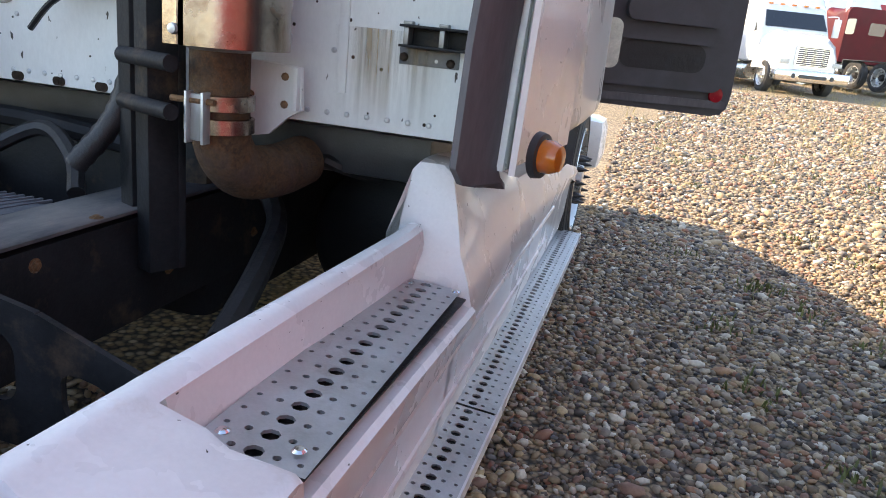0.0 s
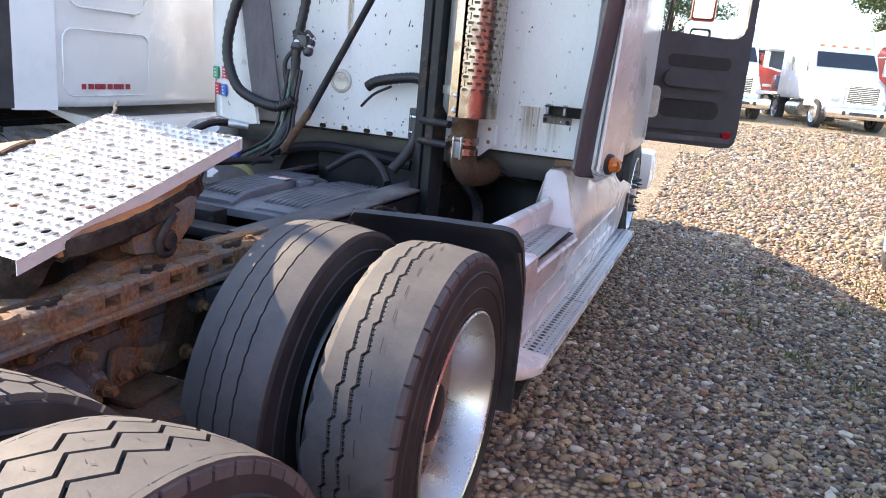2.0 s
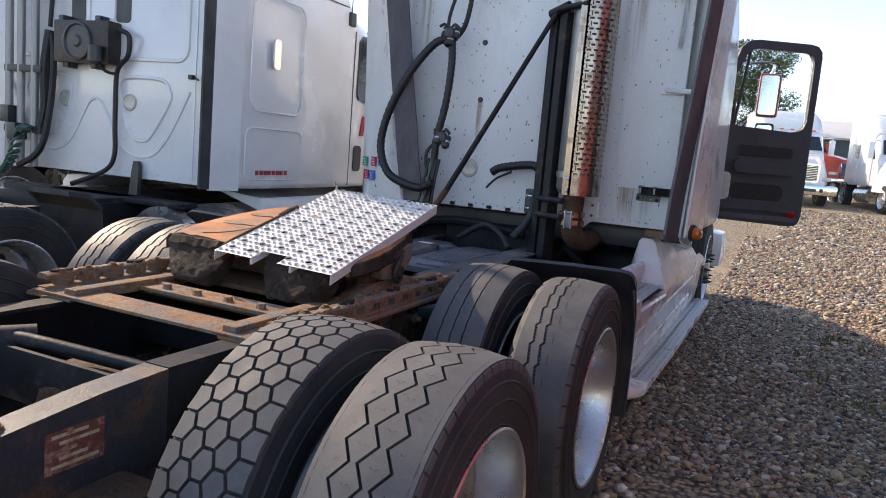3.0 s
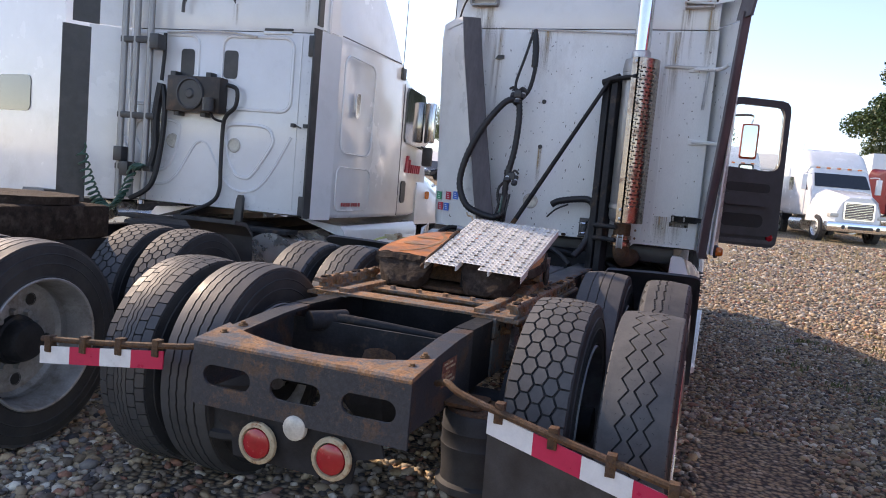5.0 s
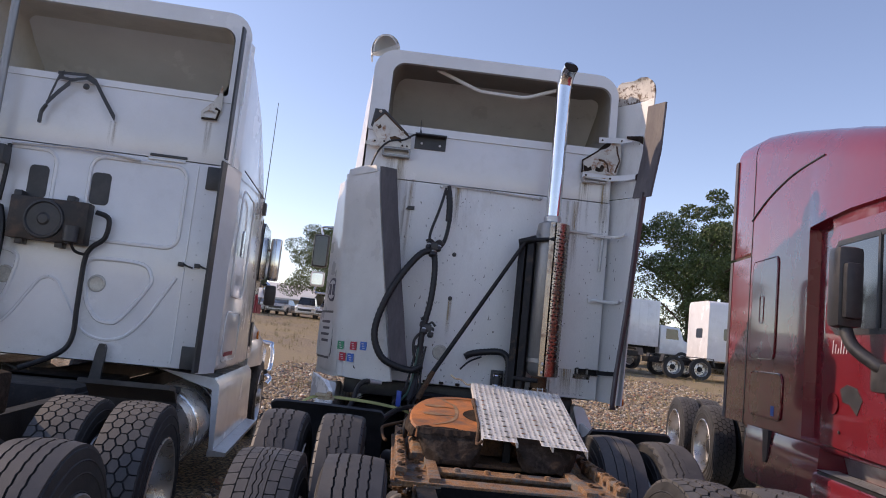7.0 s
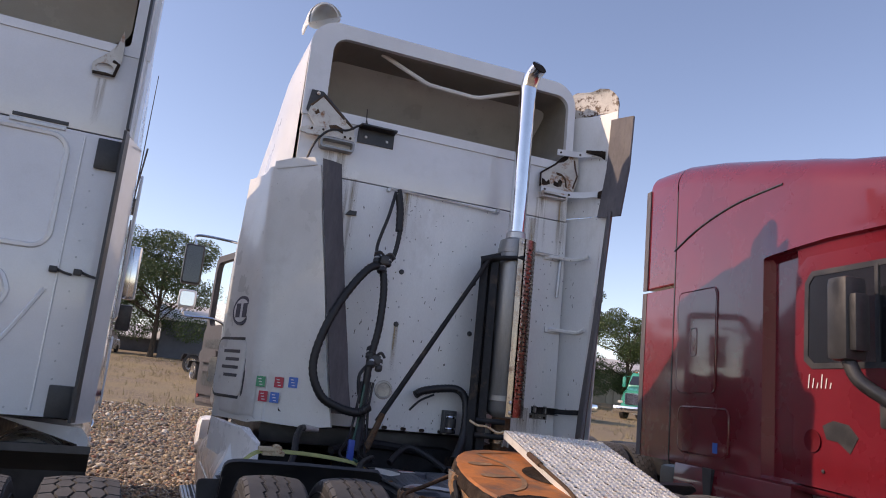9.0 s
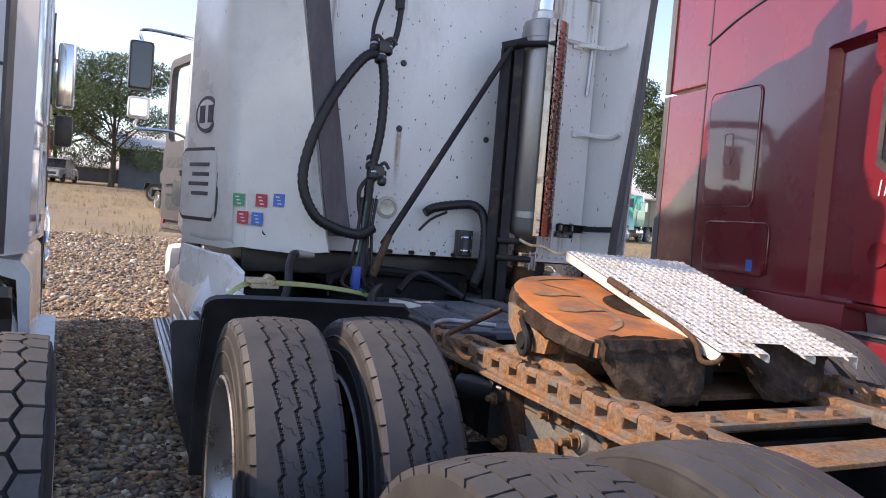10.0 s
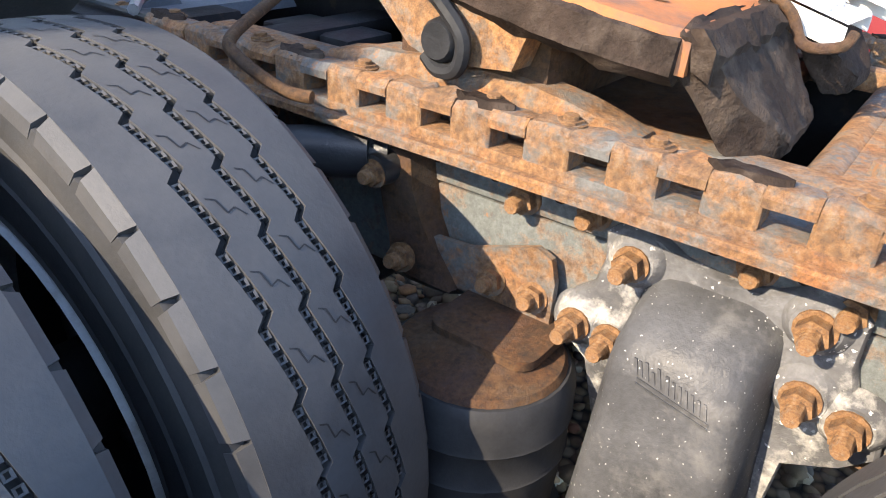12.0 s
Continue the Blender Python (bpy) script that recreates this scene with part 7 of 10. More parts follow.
def hoses():
    bm = B()
    tube(bm, [(-2.06, 2.04, 2.74), (-2.10, 2.02, 2.55), (-2.16, 2.01, 2.32), (-2.14, 2.0, 2.2)], 0.012, 8)
    tube(bm, [(-2.04, 2.03, 2.76), (-2.01, 2.02, 2.6), (-2.01, 2.01, 2.42), (-2.04, 2.0, 2.26), (-2.11, 2.0, 2.17)], 0.016, 10, 10, 0.12)
    tube(bm, [(-2.04, 2.03, 2.72), (-2.02, 2.02, 2.6), (-2.015, 2.01, 2.45)], 0.026, 10, 8, 0.1)
    part("hose_hanger", bm, HOSE, truck, "hanging spring and strap")
    bm = B()
    tube(bm, [(-2.12, 1.98, 2.18), (-2.22, 1.94, 2.14), (-2.36, 1.90, 1.95), (-2.48, 1.87, 1.70), (-2.53, 1.86, 1.45), (-2.46, 1.85, 1.27), (-2.33, 1.85, 1.20), (-2.20, 1.86, 1.18), (-2.12, 1.88, 1.22)], 0.026, 10, 12, 0.14)
    part("air_hose", bm, HOSE, truck, "looping black corrugated hose")
    bm = B()
    tube(bm, [(-2.11, 1.98, 2.17), (-2.09, 1.96, 2.0), (-2.10, 1.94, 1.75), (-2.14, 1.93, 1.5), (-2.15, 1.93, 1.2), (-2.17, 1.88, 1.05), (-2.20, 1.80, 0.93)], 0.024, 10, 12, 0.14)
    tube(bm, [(-2.14, 1.94, 1.5), (-2.20, 1.92, 1.42), (-2.19, 1.92, 1.3), (-2.15, 1.92, 1.2)], 0.012, 8)
    part("air_hose", bm, HOSE, truck, "hanging black corrugated hose")
    for dx, mat in ((-0.04, HOSE), (-0.015, WIRE_GREEN), (0.02, HOSE), (0.04, HOSE)):
        bm = B()
        tube(bm, [(-2.14 + dx, 1.92, 1.38), (-2.16 + dx, 1.90, 1.2), (-2.18 + dx * 1.5, 1.86, 1.02), (-2.24 + dx * 2, 1.72, 0.93), (-2.22 + dx * 2, 1.55, 0.905)], 0.009, 8)
        part("air_line", bm, mat, truck)
    for p, r in (((-2.12, 1.97, 2.17), 0.034), ((-2.08, 1.97, 2.22), 0.026), ((-2.16, 1.98, 2.23), 0.026), ((-2.13, 1.93, 1.52), 0.034), ((-2.07, 1.94, 1.50), 0.026), ((-2.14, 1.95, 1.58), 0.028)):
        bm = B()
        q = Vector(p)
        lathe(bm, [(r * 0.7, -0.045), (r, -0.036), (r, -0.012), (r * 0.82, -0.008), (r * 0.82, 0.008), (r * 0.95, 0.012), (r * 0.9, 0.034), (r * 0.55, 0.042)], q, (0.1, 0.35, 1), 12)
        cp = part("coupling", bm, BLACK, truck, "black hose coupling")
        bm = B()
        lathe(bm, [(r * 0.86, -0.006), (r * 0.9, 0.0), (r * 0.86, 0.006)], q, (0.1, 0.35, 1), 12)
        part("band", bm, ALU, cp)
    for p, w in (((-2.115, 1.945, 2.245), 0.075), ((-2.10, 1.925, 1.56), 0.06)):
        bm = B()
        x, y, z = p
        tube(bm, [(x - w, y, z + 0.01), (x - w * 0.5, y - 0.01, z + 0.022), (x, y, z), (x + w * 0.5, y - 0.01, z + 0.02), (x + w, y, z - 0.008)], 0.010, 6)
        box(bm, x - 0.03, x + 0.03, y - 0.02, y + 0.02, z - 0.06, z + 0.0, 0.008)
        part("gladhand", bm, BLACK, truck, "black air line coupler with levers")
    bm = B()
    tube(bm, [(-1.76, 2.03, 1.325), (-1.70, 2.03, 1.36), (-1.55, 2.03, 1.39), (-1.45, 2.01, 1.39), (-1.40, 1.98, 1.33), (-1.40, 1.94, 1.20), (-1.43, 1.90, 1.05), (-1.50, 1.84, 0.93)], 0.026, 10, 10, 0.12)
    tube(bm, [(-1.79, 2.03, 1.22), (-1.72, 2.03, 1.29), (-1.62, 2.03, 1.34)], 0.008, 6)
    part("cable_conduit", bm, HOSE, truck, "black corrugated cable conduit")
    bm = B()
    cyl(bm, (-1.47, 2.05, 1.09), (-1.47, 2.05, 1.22), 0.035, None, 14)
    box(bm, -1.52, -1.42, 2.06, 2.11, 1.08, 1.24, 0.006)
    part("solenoid", bm, BLACK, truck)
    for z in (1.115, 1.195):
        bm = B()
        lathe(bm, [(0.036, z - 0.008), (0.039, z), (0.036, z + 0.008)], (-1.47, 2.05, 0), (0, 0, 1), 14)
        part("solenoid_band", bm, CHROME, truck)


def deck_and_tanks():
    # ribbed black covers between the rails
    def crowned(x0, x1, y0, y1, z, rise, r=0.03):
        q = B()
        rows = []
        for k in range(9):
            u = k / 8
            y = y0 + (y1 - y0) * u
            h = z + rise * math.sin(math.pi * (0.08 + 0.84 * u)) - (0.02 if k in (0, 8) else 0)
            rows.append([(x0, y, z - 0.05), (x0, y, h - r), (x0 + r * 0.4, y, h - r * 0.25), (x0 + r, y, h), (x1 - r, y, h), (x1 - r * 0.4, y, h - r * 0.25), (x1, y, h - r), (x1, y, z - 0.05)])
        loft(q, rows)
        return q
    lid = part("battery_cover", crowned(FX - 0.375, FX + 0.225, 1.02, 1.95, 0.840, 0.010), COVER, truck, "dusty black ribbed cover between the frame rails")
    part("cover_panel", crowned(FX - 0.37, FX - 0.135, 1.05, 1.91, 0.860, 0.032), COVER, lid, "raised ribbed half of the cover")
    part("cover_panel", crowned(FX - 0.045, FX + 0.215, 1.05, 1.91, 0.853, 0.026), COVER, lid, "raised ribbed half of the cover")
    for x, z, rise in [(FX - 0.345 + 0.028 * k, 0.860, 0.032) for k in range(7)] + [(FX - 0.015 + 0.028 * k, 0.853, 0.026) for k in range(8)]:
        bm = B()
        tube(bm, [(x, 1.10 + 0.76 * u, z + rise * math.sin(math.pi * (0.08 + 0.84 * (0.058 + u * 0.884))) - 0.0015) for u in (k / 7 for k in range(8))], 0.005, 5, 2)
        part("cover_rib", bm, COVER, lid)
    bm = B()
    lathe(bm, [(0.075, 0.838), (0.072, 0.852), (0.048, 0.856), (0.047, 0.884), (0.040, 0.890), (0.0, 0.891)], (FX - 0.09, 1.575, 0), (0, 0, 1), 24)
    part("filler_cap", bm, COVER, lid, "round black filler cap")
    bm = B()
    box(bm, FX - 0.245, FX - 0.150, 1.48, 1.55, 0.8965, 0.8985)
    label = part("label", bm, TAPE_WHITE, lid, "pale worn warning label with an orange head")
    bm = B()
    box(bm, FX - 0.245, FX - 0.150, 1.533, 1.55, 0.8982, 0.8998)
    part("label_head", bm, ORANGE, label)
    for s, i in ((1, 0.235), (-1, 0.385)):
        bm = B()
        x0, x1 = sorted((FX + s * i, FX + s * 0.415))
        loft(bm, [[(x0, y, 0.8665), (x1, y, 0.8665), (x1, y, 0.874), (x1 - 0.004, y, 0.877), (x0 + 0.004, y, 0.877), (x0, y, 0.874)] for y in (0.50, 1.0, 1.6, 2.25)])
        flange = part("rail_flange", bm, DUSTY, truck, "dusty top flange of the frame rail")
        for k in range(6):
            hex_bolt(flange, (FX + s * 0.40, 0.60 + 0.29 * k, 0.877), (0, 0, 1), 0.013, 0.012)
    bm = B()
    box(bm, FX - 0.36, FX + 0.36, 0.72, 0.84, 0.76, 0.80, 0.01)
    box(bm, FX - 0.30, FX - 0.10, 0.86, 0.96, 0.74, 0.84, 0.015)
    box(bm, FX + 0.02, FX + 0.20, 0.62, 0.94, 0.70, 0.79, 0.02)
    part("crossmember", bm, STEEL, truck, "greasy black crossmember")
    path = smooth_path([(-2.99, 1.10, 0.93), (-2.90, 1.20, 0.985), (-2.78, 1.30, 0.99), (-2.5, 1.45, 0.965), (-2.25, 1.56, 0.925), (-2.16, 1.60, 0.885), (-2.14, 1.61, 0.80)], 4)
    bm = B()
    loft(bm, [[p + Vector((0, -0.016, -0.008)), p + Vector((0, 0.016, 0.008)), p + Vector((0, 0.016, 0.012)), p + Vector((0, -0.016, -0.004))] for p in path])
    strap = part("strap", bm, STRAP, truck, "yellow-green lashing strap")
    bm = B()
    box(bm, -2.86, -2.74, 1.20, 1.27, 0.975, 1.00, 0.006)
    cyl(bm, (-2.78, 1.19, 1.012), (-2.78, 1.28, 1.012), 0.022, None, 12)
    box(bm, -2.88, -2.80, 1.19, 1.28, 0.998, 1.018, 0.006)
    part("ratchet_buckle", bm, TAN_ROD, strap, "dirty ratchet buckle")
    bm = B()
    box(bm, -2.285, -2.245, 1.60, 1.64, 0.93, 1.06, 0.008)
    part("line_connector", bm, BLUE, truck, "blue plastic line connector")
    bm = B()
    tube(bm, [(-2.52, 1.90, 1.09), (-2.56, 1.80, 1.09), (-2.60, 1.68, 1.04), (-2.62, 1.58, 0.95), (-2.66, 1.50, 0.86)], 0.020, 8, 8, 0.1)
    part("air_hose", bm, HOSE, truck, "hanging black corrugated hose")
    bm = B()
    cyl(bm, (-2.52, 1.90, 1.09), (-2.42, 1.95, 1.08), 0.026, 0.020, 12)
    part("coupling", bm, ALU, truck, "metal hose end")
    for x0, y0, z0 in ((-2.66, 1.22, 0.90), (-2.18, 1.32, 0.905)):
        bm = B()
        loft(bm, [[(x0 + d, y, z0), (x0 + d + 0.05, y - 0.02, z0 + 0.012), (x0 + d + 0.05, y - 0.02, z0 + 0.02), (x0 + d, y, z0 + 0.03)] for d, y in ((0.0, y0), (0.06, y0 - 0.12))])
        part("bent_bracket", bm, WHITE_ALU, truck, "bent white metal bracket")
    # broken white side fairing below the folded extender
    bm = B()
    loft(bm, [[(-3.06, 2.60, z1), (-2.98, 2.40, z1 - 0.01), (-2.93, 2.20, z1 - 0.02), (-2.86, 2.00, z2), (-2.80, 1.80, z3), (-2.82, 1.80, z3 - 0.01), (-2.90, 2.02, z2 - 0.01), (-3.0, 2.40, z1 - 0.02)] for z1, z2, z3 in ((1.08, 1.06, 0.99), (0.98, 0.97, 0.95), (0.86, 0.86, 0.86))])
    part("torn_side_fairing", bm, FAIRING, truck, "broken white lower side fairing")
    for k, (pts, r, mat) in enumerate((([(-2.20, 0.72, 0.90), (-2.1, 0.80, 0.91), (-1.9, 0.74, 0.90)], 0.012, ALU), ([(-2.4, 0.9, 0.88), (-2.28, 1.3, 0.94), (-2.1, 1.7, 0.95)], 0.02, HOSE), ([(-1.9, 1.95, 0.9), (-1.75, 2.05, 1.0), (-1.6, 2.0, 0.95), (-1.5, 1.9, 0.88)], 0.022, HOSE), ([(-2.3, 2.0, 0.95), (-2.0, 2.15, 1.0), (-1.5, 2.2, 0.95)], 0.03, STEEL))):
        bm = B()
        tube(bm, pts, r, 8)
        part("pipe", bm, mat, truck)
    # gearbox and clutter under the cab, in the dark
    bm = B()
    box(bm, FX - 0.40, FX + 0.40, 2.2, 3.6, 0.45, 1.0, 0.06)
    cyl(bm, (FX, 1.2, 0.66), (FX, 2.4, 0.70), 0.06)
    part("gearbox", bm, STEEL, truck)
    bm = B()
    box(bm, -2.75, -0.70, 2.30, 4.8, 0.95, 1.09, 0.02)
    part("cab_floor", bm, BLACK, truck)
    bm = B()
    tube(bm, [(-1.25, 2.35, 0.9), (-1.1, 2.2, 0.82), (-0.98, 1.9, 0.78), (-0.9, 1.6, 0.72)], 0.03, 8)
    tube(bm, [(-1.2, 2.5, 1.0), (-1.0, 2.3, 0.98), (-0.9, 2.45, 0.92)], 0.02, 8)
    part("pipe", bm, HOSE, truck)
    for s in (-1, 1):
        bm = B()
        lathe(bm, [(0.0, 2.75), (0.24, 2.75), (0.28, 2.78), (0.28, 4.17), (0.24, 4.2), (0.0, 4.2)], (FX + s * 0.75, 0, 0.62), (0, 1, 0), 32)
        tank = part("fuel_tank", bm, HOSE, truck, "dark fuel tank under the cab")
        for y in (3.0, 3.7):
            bm = B()
            lathe(bm, [(0.281, y - 0.03), (0.287, y - 0.028), (0.287, y + 0.028), (0.281, y + 0.03)], (FX + s * 0.75, 0, 0.62), (0, 1, 0), 32)
            part("tank_strap", bm, RUST_BROWN, tank)
    # pierced black bracket outside the right rail
    bm = B()
    for x0, x1, a, b, c, d in ((-1.28, -1.075, -1.225, -1.125, 0.665, 0.80), (-1.075, -0.84, -1.03, -0.93, 0.655, 0.78)):
        ring_frame(bm, rounded(x0, x1, 0.58, 0.88, 0.004, 5), rounded(a, b, c, d, 0.035, 5), "y", 1.33, 1.342)
    for v in bm.verts:
        if v.co.z > 0.72:
            v.co.z -= 0.34 * max(0.0, v.co.x + 1.18) * (v.co.z - 0.66) / 0.22
    brk = part("fairing_support", bm, STEEL, truck, "black pierced sheet-steel support bracket")
    bm = B()
    box(bm, -1.285, -1.265, 1.28, 1.345, 0.58, 0.875, 0.004)
    part("bolt_flange", bm, RUST_BROWN, brk)
    for z in (0.64, 0.74, 0.84):
        hex_bolt(brk, (-1.265, 1.31, z), (1, 0, 0), 0.018, 0.03)


def mud_guards():
    for s, top, xa, xb, side in ((1, 1.020, -1.080, -0.507, -0.145), (-1, 1.000, -2.42, -3.165, -0.10)):
        bm = B()
        secs = []
        for x, d in ((xa, 0.03), (xa + (xb - xa) * 0.03, 0.008), (xa + (xb - xa) * 0.5, 0.0), (xa + (xb - xa) * 0.90, 0.0), (xa + (xb - xa) * 0.95, 0.004), (xa + (xb - xa) * 0.98, 0.012), (xb, 0.026)):
            dy = side - 0.07 * (xb - x) / (xb - xa)
            secs.append([(x, 0.72 + dy, top - d), (x, 0.735 + dy, top + 0.012 - d), (x, 0.80 + dy, top - 0.02 - d), (x, 0.90 + dy, top - 0.20), (x, 0.93 + dy, 0.62), (x, 0.93 + dy, 0.30), (x, 0.915 + dy, 0.30), (x, 0.912 + dy, 0.62), (x, 0.88 + dy, top - 0.21), (x, 0.79 + dy, top - 0.045 - d)])
        loft(bm, secs)
        g = part("mud_guard", bm, BLACK, truck, "black plastic quarter mud guard")
        for k in range(4):
            x = xa + (xb - xa) * (0.1 + 0.26 * k)
            bm = B()
            lathe(bm, [(0.012, 0.0), (0.010, 0.006), (0.0, 0.008)], (x, 0.765 + dy, top - 0.008), (0, 0.3, 1), 10)
            part("rivet", bm, GREASE, g)
        bm = B()
        prism(bm, [(0.745 + dy, top - 0.075), (0.79 + dy, top - 0.085), (0.89 + dy, top - 0.235), (0.945 + dy, 0.62), (0.945 + dy, 0.30), (0.910 + dy, 0.30), (0.908 + dy, 0.62), (0.872 + dy, top - 0.235), (0.775 + dy, top - 0.105)], "x", *sorted((xb - s * 0.016, xb - s * 0.003)))
        part("guard_side", bm, BLACK, g)
        if s < 0:
            # outer flap, standing out past the guard and drawn in towards its foot
            bm = B()
            out = [(-3.10, 0.885), (-3.245, 0.880), (-3.257, 0.874), (-3.261, 0.862), (-3.230, 0.560), (-3.185, 0.420), (-3.150, 0.320), (-3.135, 0.290), (-3.05, 0.280)]
            loft(bm, [[(x - e * (x < -3.12), y, z - e * (z > 0.5)) for x, z in out] for y, e in ((0.832, -0.004), (0.836, 0.0), (0.846, 0.0), (0.850, -0.003))])
            part("outer_flap", bm, BLACK, g, "black plastic flap standing out beside the guard")


def step_fairing(s):
    """White moulded step fairing with perforated treads along one side; s is +1 on the passenger side."""
    X = lambda d: FX + s * d - (0.20 if s < 0 else 0.0)
    bm = B()
    # trough-shaped upper step: inner rim, well, outer wall
    secs = []
    for y, rim, well in ((0.878, 0.850, 0.815), (0.882, 0.868, 0.835), (0.892, 0.880, 0.845), (1.085, 0.884, 0.842), (1.10, 0.884, 0.835), (1.112, 0.885, 0.770), (1.6, 0.89, 0.750), (1.98, 0.895, 0.730), (2.05, 0.90, 0.728), (2.07, 0.86, 0.70)):
        d = 0.905 + 0.068 * (y - 0.95)
        w = 0.9 - 0.45 * (y - 0.95)
        e = 0.045 if y < 1.11 else 0.0
        p = [(X(d + 0.012), rim - 0.12), (X(d), rim - 0.01), (X(d + 0.006), rim + 0.003), (X(d + 0.018), rim + 0.006), (X(d + 0.018 + 0.030 * w), rim + 0.003), (X(d + 0.024 + 0.040 * w), rim - 0.010), (X(max(0.996, d + 0.03) + e), well + 0.02), (X(max(1.006, d + 0.04) + 1.5 * e), well), (X(1.165), well - 0.01), (X(1.176), well - 0.02), (X(1.168), 0.66), (X(1.13), 0.58), (X(1.12), 0.42), (X(1.10), 0.30), (X(1.05), 0.30), (X(1.07), 0.60)]
        secs.append([(x, y, z) for x, z in p])
    loft(bm, secs)
    body = part("step_fairing", bm, FAIRING, truck, "white moulded side step fairing with pinkish sheen")
    bm = B()
    secs = []
    # a tower with a leaning front face, then the skirt behind it
    secs.append([(X(d), y, z) for d, y, z in ((0.945, 1.995, 0.70), (0.945, 1.995, 0.885), (0.945, 2.165, 1.015), (0.957, 2.185, 1.033), (1.02, 2.19, 1.033), (1.05, 2.18, 1.012), (1.085, 2.13, 0.925), (1.115, 2.08, 0.835), (1.150, 2.045, 0.775), (1.167, 2.03, 0.725), (1.13, 2.03, 0.58), (1.12, 2.03, 0.42), (1.10, 2.03, 0.30), (1.0, 2.0, 0.30))])
    for y, h, w in ((2.215, 1.038, 0.0), (2.30, 1.038, 0.012), (2.55, 1.02, 0.03), (2.9, 0.95, 0.03), (3.9, 0.90, 0.03), (4.1, 0.84, 0.03), (4.7, 0.70, 0.05)):
        i = 0.025 if y < 2.5 else 0.0
        low = 0.0 if y < 2.5 else 0.06
        p = [(0.92 + i, 0.70), (0.92 + i, h - 0.05), (0.922 + i, h - 0.018), (0.934 + i, h), (1.0 + i, h - 0.004), (1.035 + i, h - 0.03), (1.075 + w, h - 0.11 + low), (1.11 + w, min(h - 0.10, 0.86)), (1.150, 0.79 if y < 4.5 else 0.69), (1.167, 0.725 if y < 4.5 else 0.66), (1.13, 0.58), (1.12, 0.42), (1.10, 0.30), (1.0, 0.30)]
        secs.append([(X(d), y, z) for d, z in p])
    loft(bm, secs)
    part("side_skirt", bm, FAIRING, body, "white lower side skirt")
    bm = B()
    rise = lambda y: 0.075 - 0.035 * (y - 1.24) if y < 2.3 else 0.038 - 0.015 * (y - 2.3)
    ledge = lambda y: [(X(d), y, z + rise(y)) for d, z in ((1.03, 0.25), (1.08, 0.235), (1.222, 0.225), (1.224, 0.262), (1.232, 0.262), (1.232, 0.225), (1.20, 0.20), (1.03, 0.19))]
    loft(bm, [ledge(1.20), ledge(2.3), ledge(4.85)])
    part("lower_step_ledge", bm, FAIRING, body)
    bm = B()
    loft(bm, [[(X(d), y, z + rise(y)) for d, z in ((1.03, 0.30 - f), (1.10, 0.285 - f), (1.225 - k, 0.268 - f), (1.235 - k, 0.255 - f), (1.232 - k, 0.225), (1.20 - k, 0.205), (1.03, 0.20))] for y, k, f in ((1.045, 0.16, 0.06), (1.05, 0.11, 0.02), (1.075, 0.06, 0.004), (1.12, 0.02, 0.0), (1.18, 0.0, 0.0), (1.295, 0.0, 0.0))])
    part("ledge_tip", bm, FAIRING, body, "rounded white end of the running board")
    bm = B()
    prism(bm, [(X(1.0), 0.265), (X(1.185), 0.275), (X(1.17), 0.21), (X(1.0), 0.19)], "y", 1.08, 1.30)
    part("ledge_foot", bm, BLACK, body)
    bm = B()
    w, l, n = 0.170, 0.90, 19
    perforated(bm, (X(0.996), 1.125, 0.812), (s * w / 5, 0, -0.002), (-s * 0.026 / n, l / n, -0.0021), 5, n, lambda i, j: 0.0145 if i == 2 else (0.0065 if i in (1, 3) else 0.005), 0.006)
    t = part("upper_tread", bm, ALU, body, "perforated aluminium step tread")
    # added black sheet: the shade below the tread's holes
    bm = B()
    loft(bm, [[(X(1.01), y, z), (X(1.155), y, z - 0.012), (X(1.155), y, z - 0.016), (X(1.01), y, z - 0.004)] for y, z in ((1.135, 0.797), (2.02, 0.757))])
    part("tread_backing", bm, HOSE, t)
    for y in (1.17, 1.98):
        for d in (1.02, 1.135):
            bm = B()
            lathe(bm, [(0.0, 0.004), (0.007, 0.0035), (0.011, 0.0)], (X(d), y, 0.811 - 0.044 * (y - 1.13)), (0, 0, 1), 10)
            part("screw", bm, CHROME, t)
    bm = B()
    for y0, y1 in ((1.305, 2.293), (2.305, 4.82)):
        n = int((y1 - y0) / 0.047)
        perforated(bm, (X(1.068), y0, 0.276 + rise(y0)), (s * 0.158 / 5, 0, -0.0025), (0, (y1 - y0) / n, (rise(y1) - rise(y0)) / n), 5, n, lambda i, j: 0.0145 if i == 2 else (0.0065 if i in (1, 3) else 0.005), 0.006)
    low = part("lower_tread", bm, ALU, body, "long perforated aluminium running-board tread")
    # the same added black sheet for the shade under the running-board holes
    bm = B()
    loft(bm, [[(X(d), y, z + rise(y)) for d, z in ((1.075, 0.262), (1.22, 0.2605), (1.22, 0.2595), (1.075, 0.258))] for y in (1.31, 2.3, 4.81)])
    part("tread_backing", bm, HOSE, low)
    bm = B()
    for d, z in ((1.135, 0.60), (1.122, 0.44)):
        tube(bm, [(X(d), 1.04, z), (X(d), 2.0, z), (X(d), 3.9, z)], 0.010, 6, 2)
    part("moulding_line", bm, FAIRING, body)


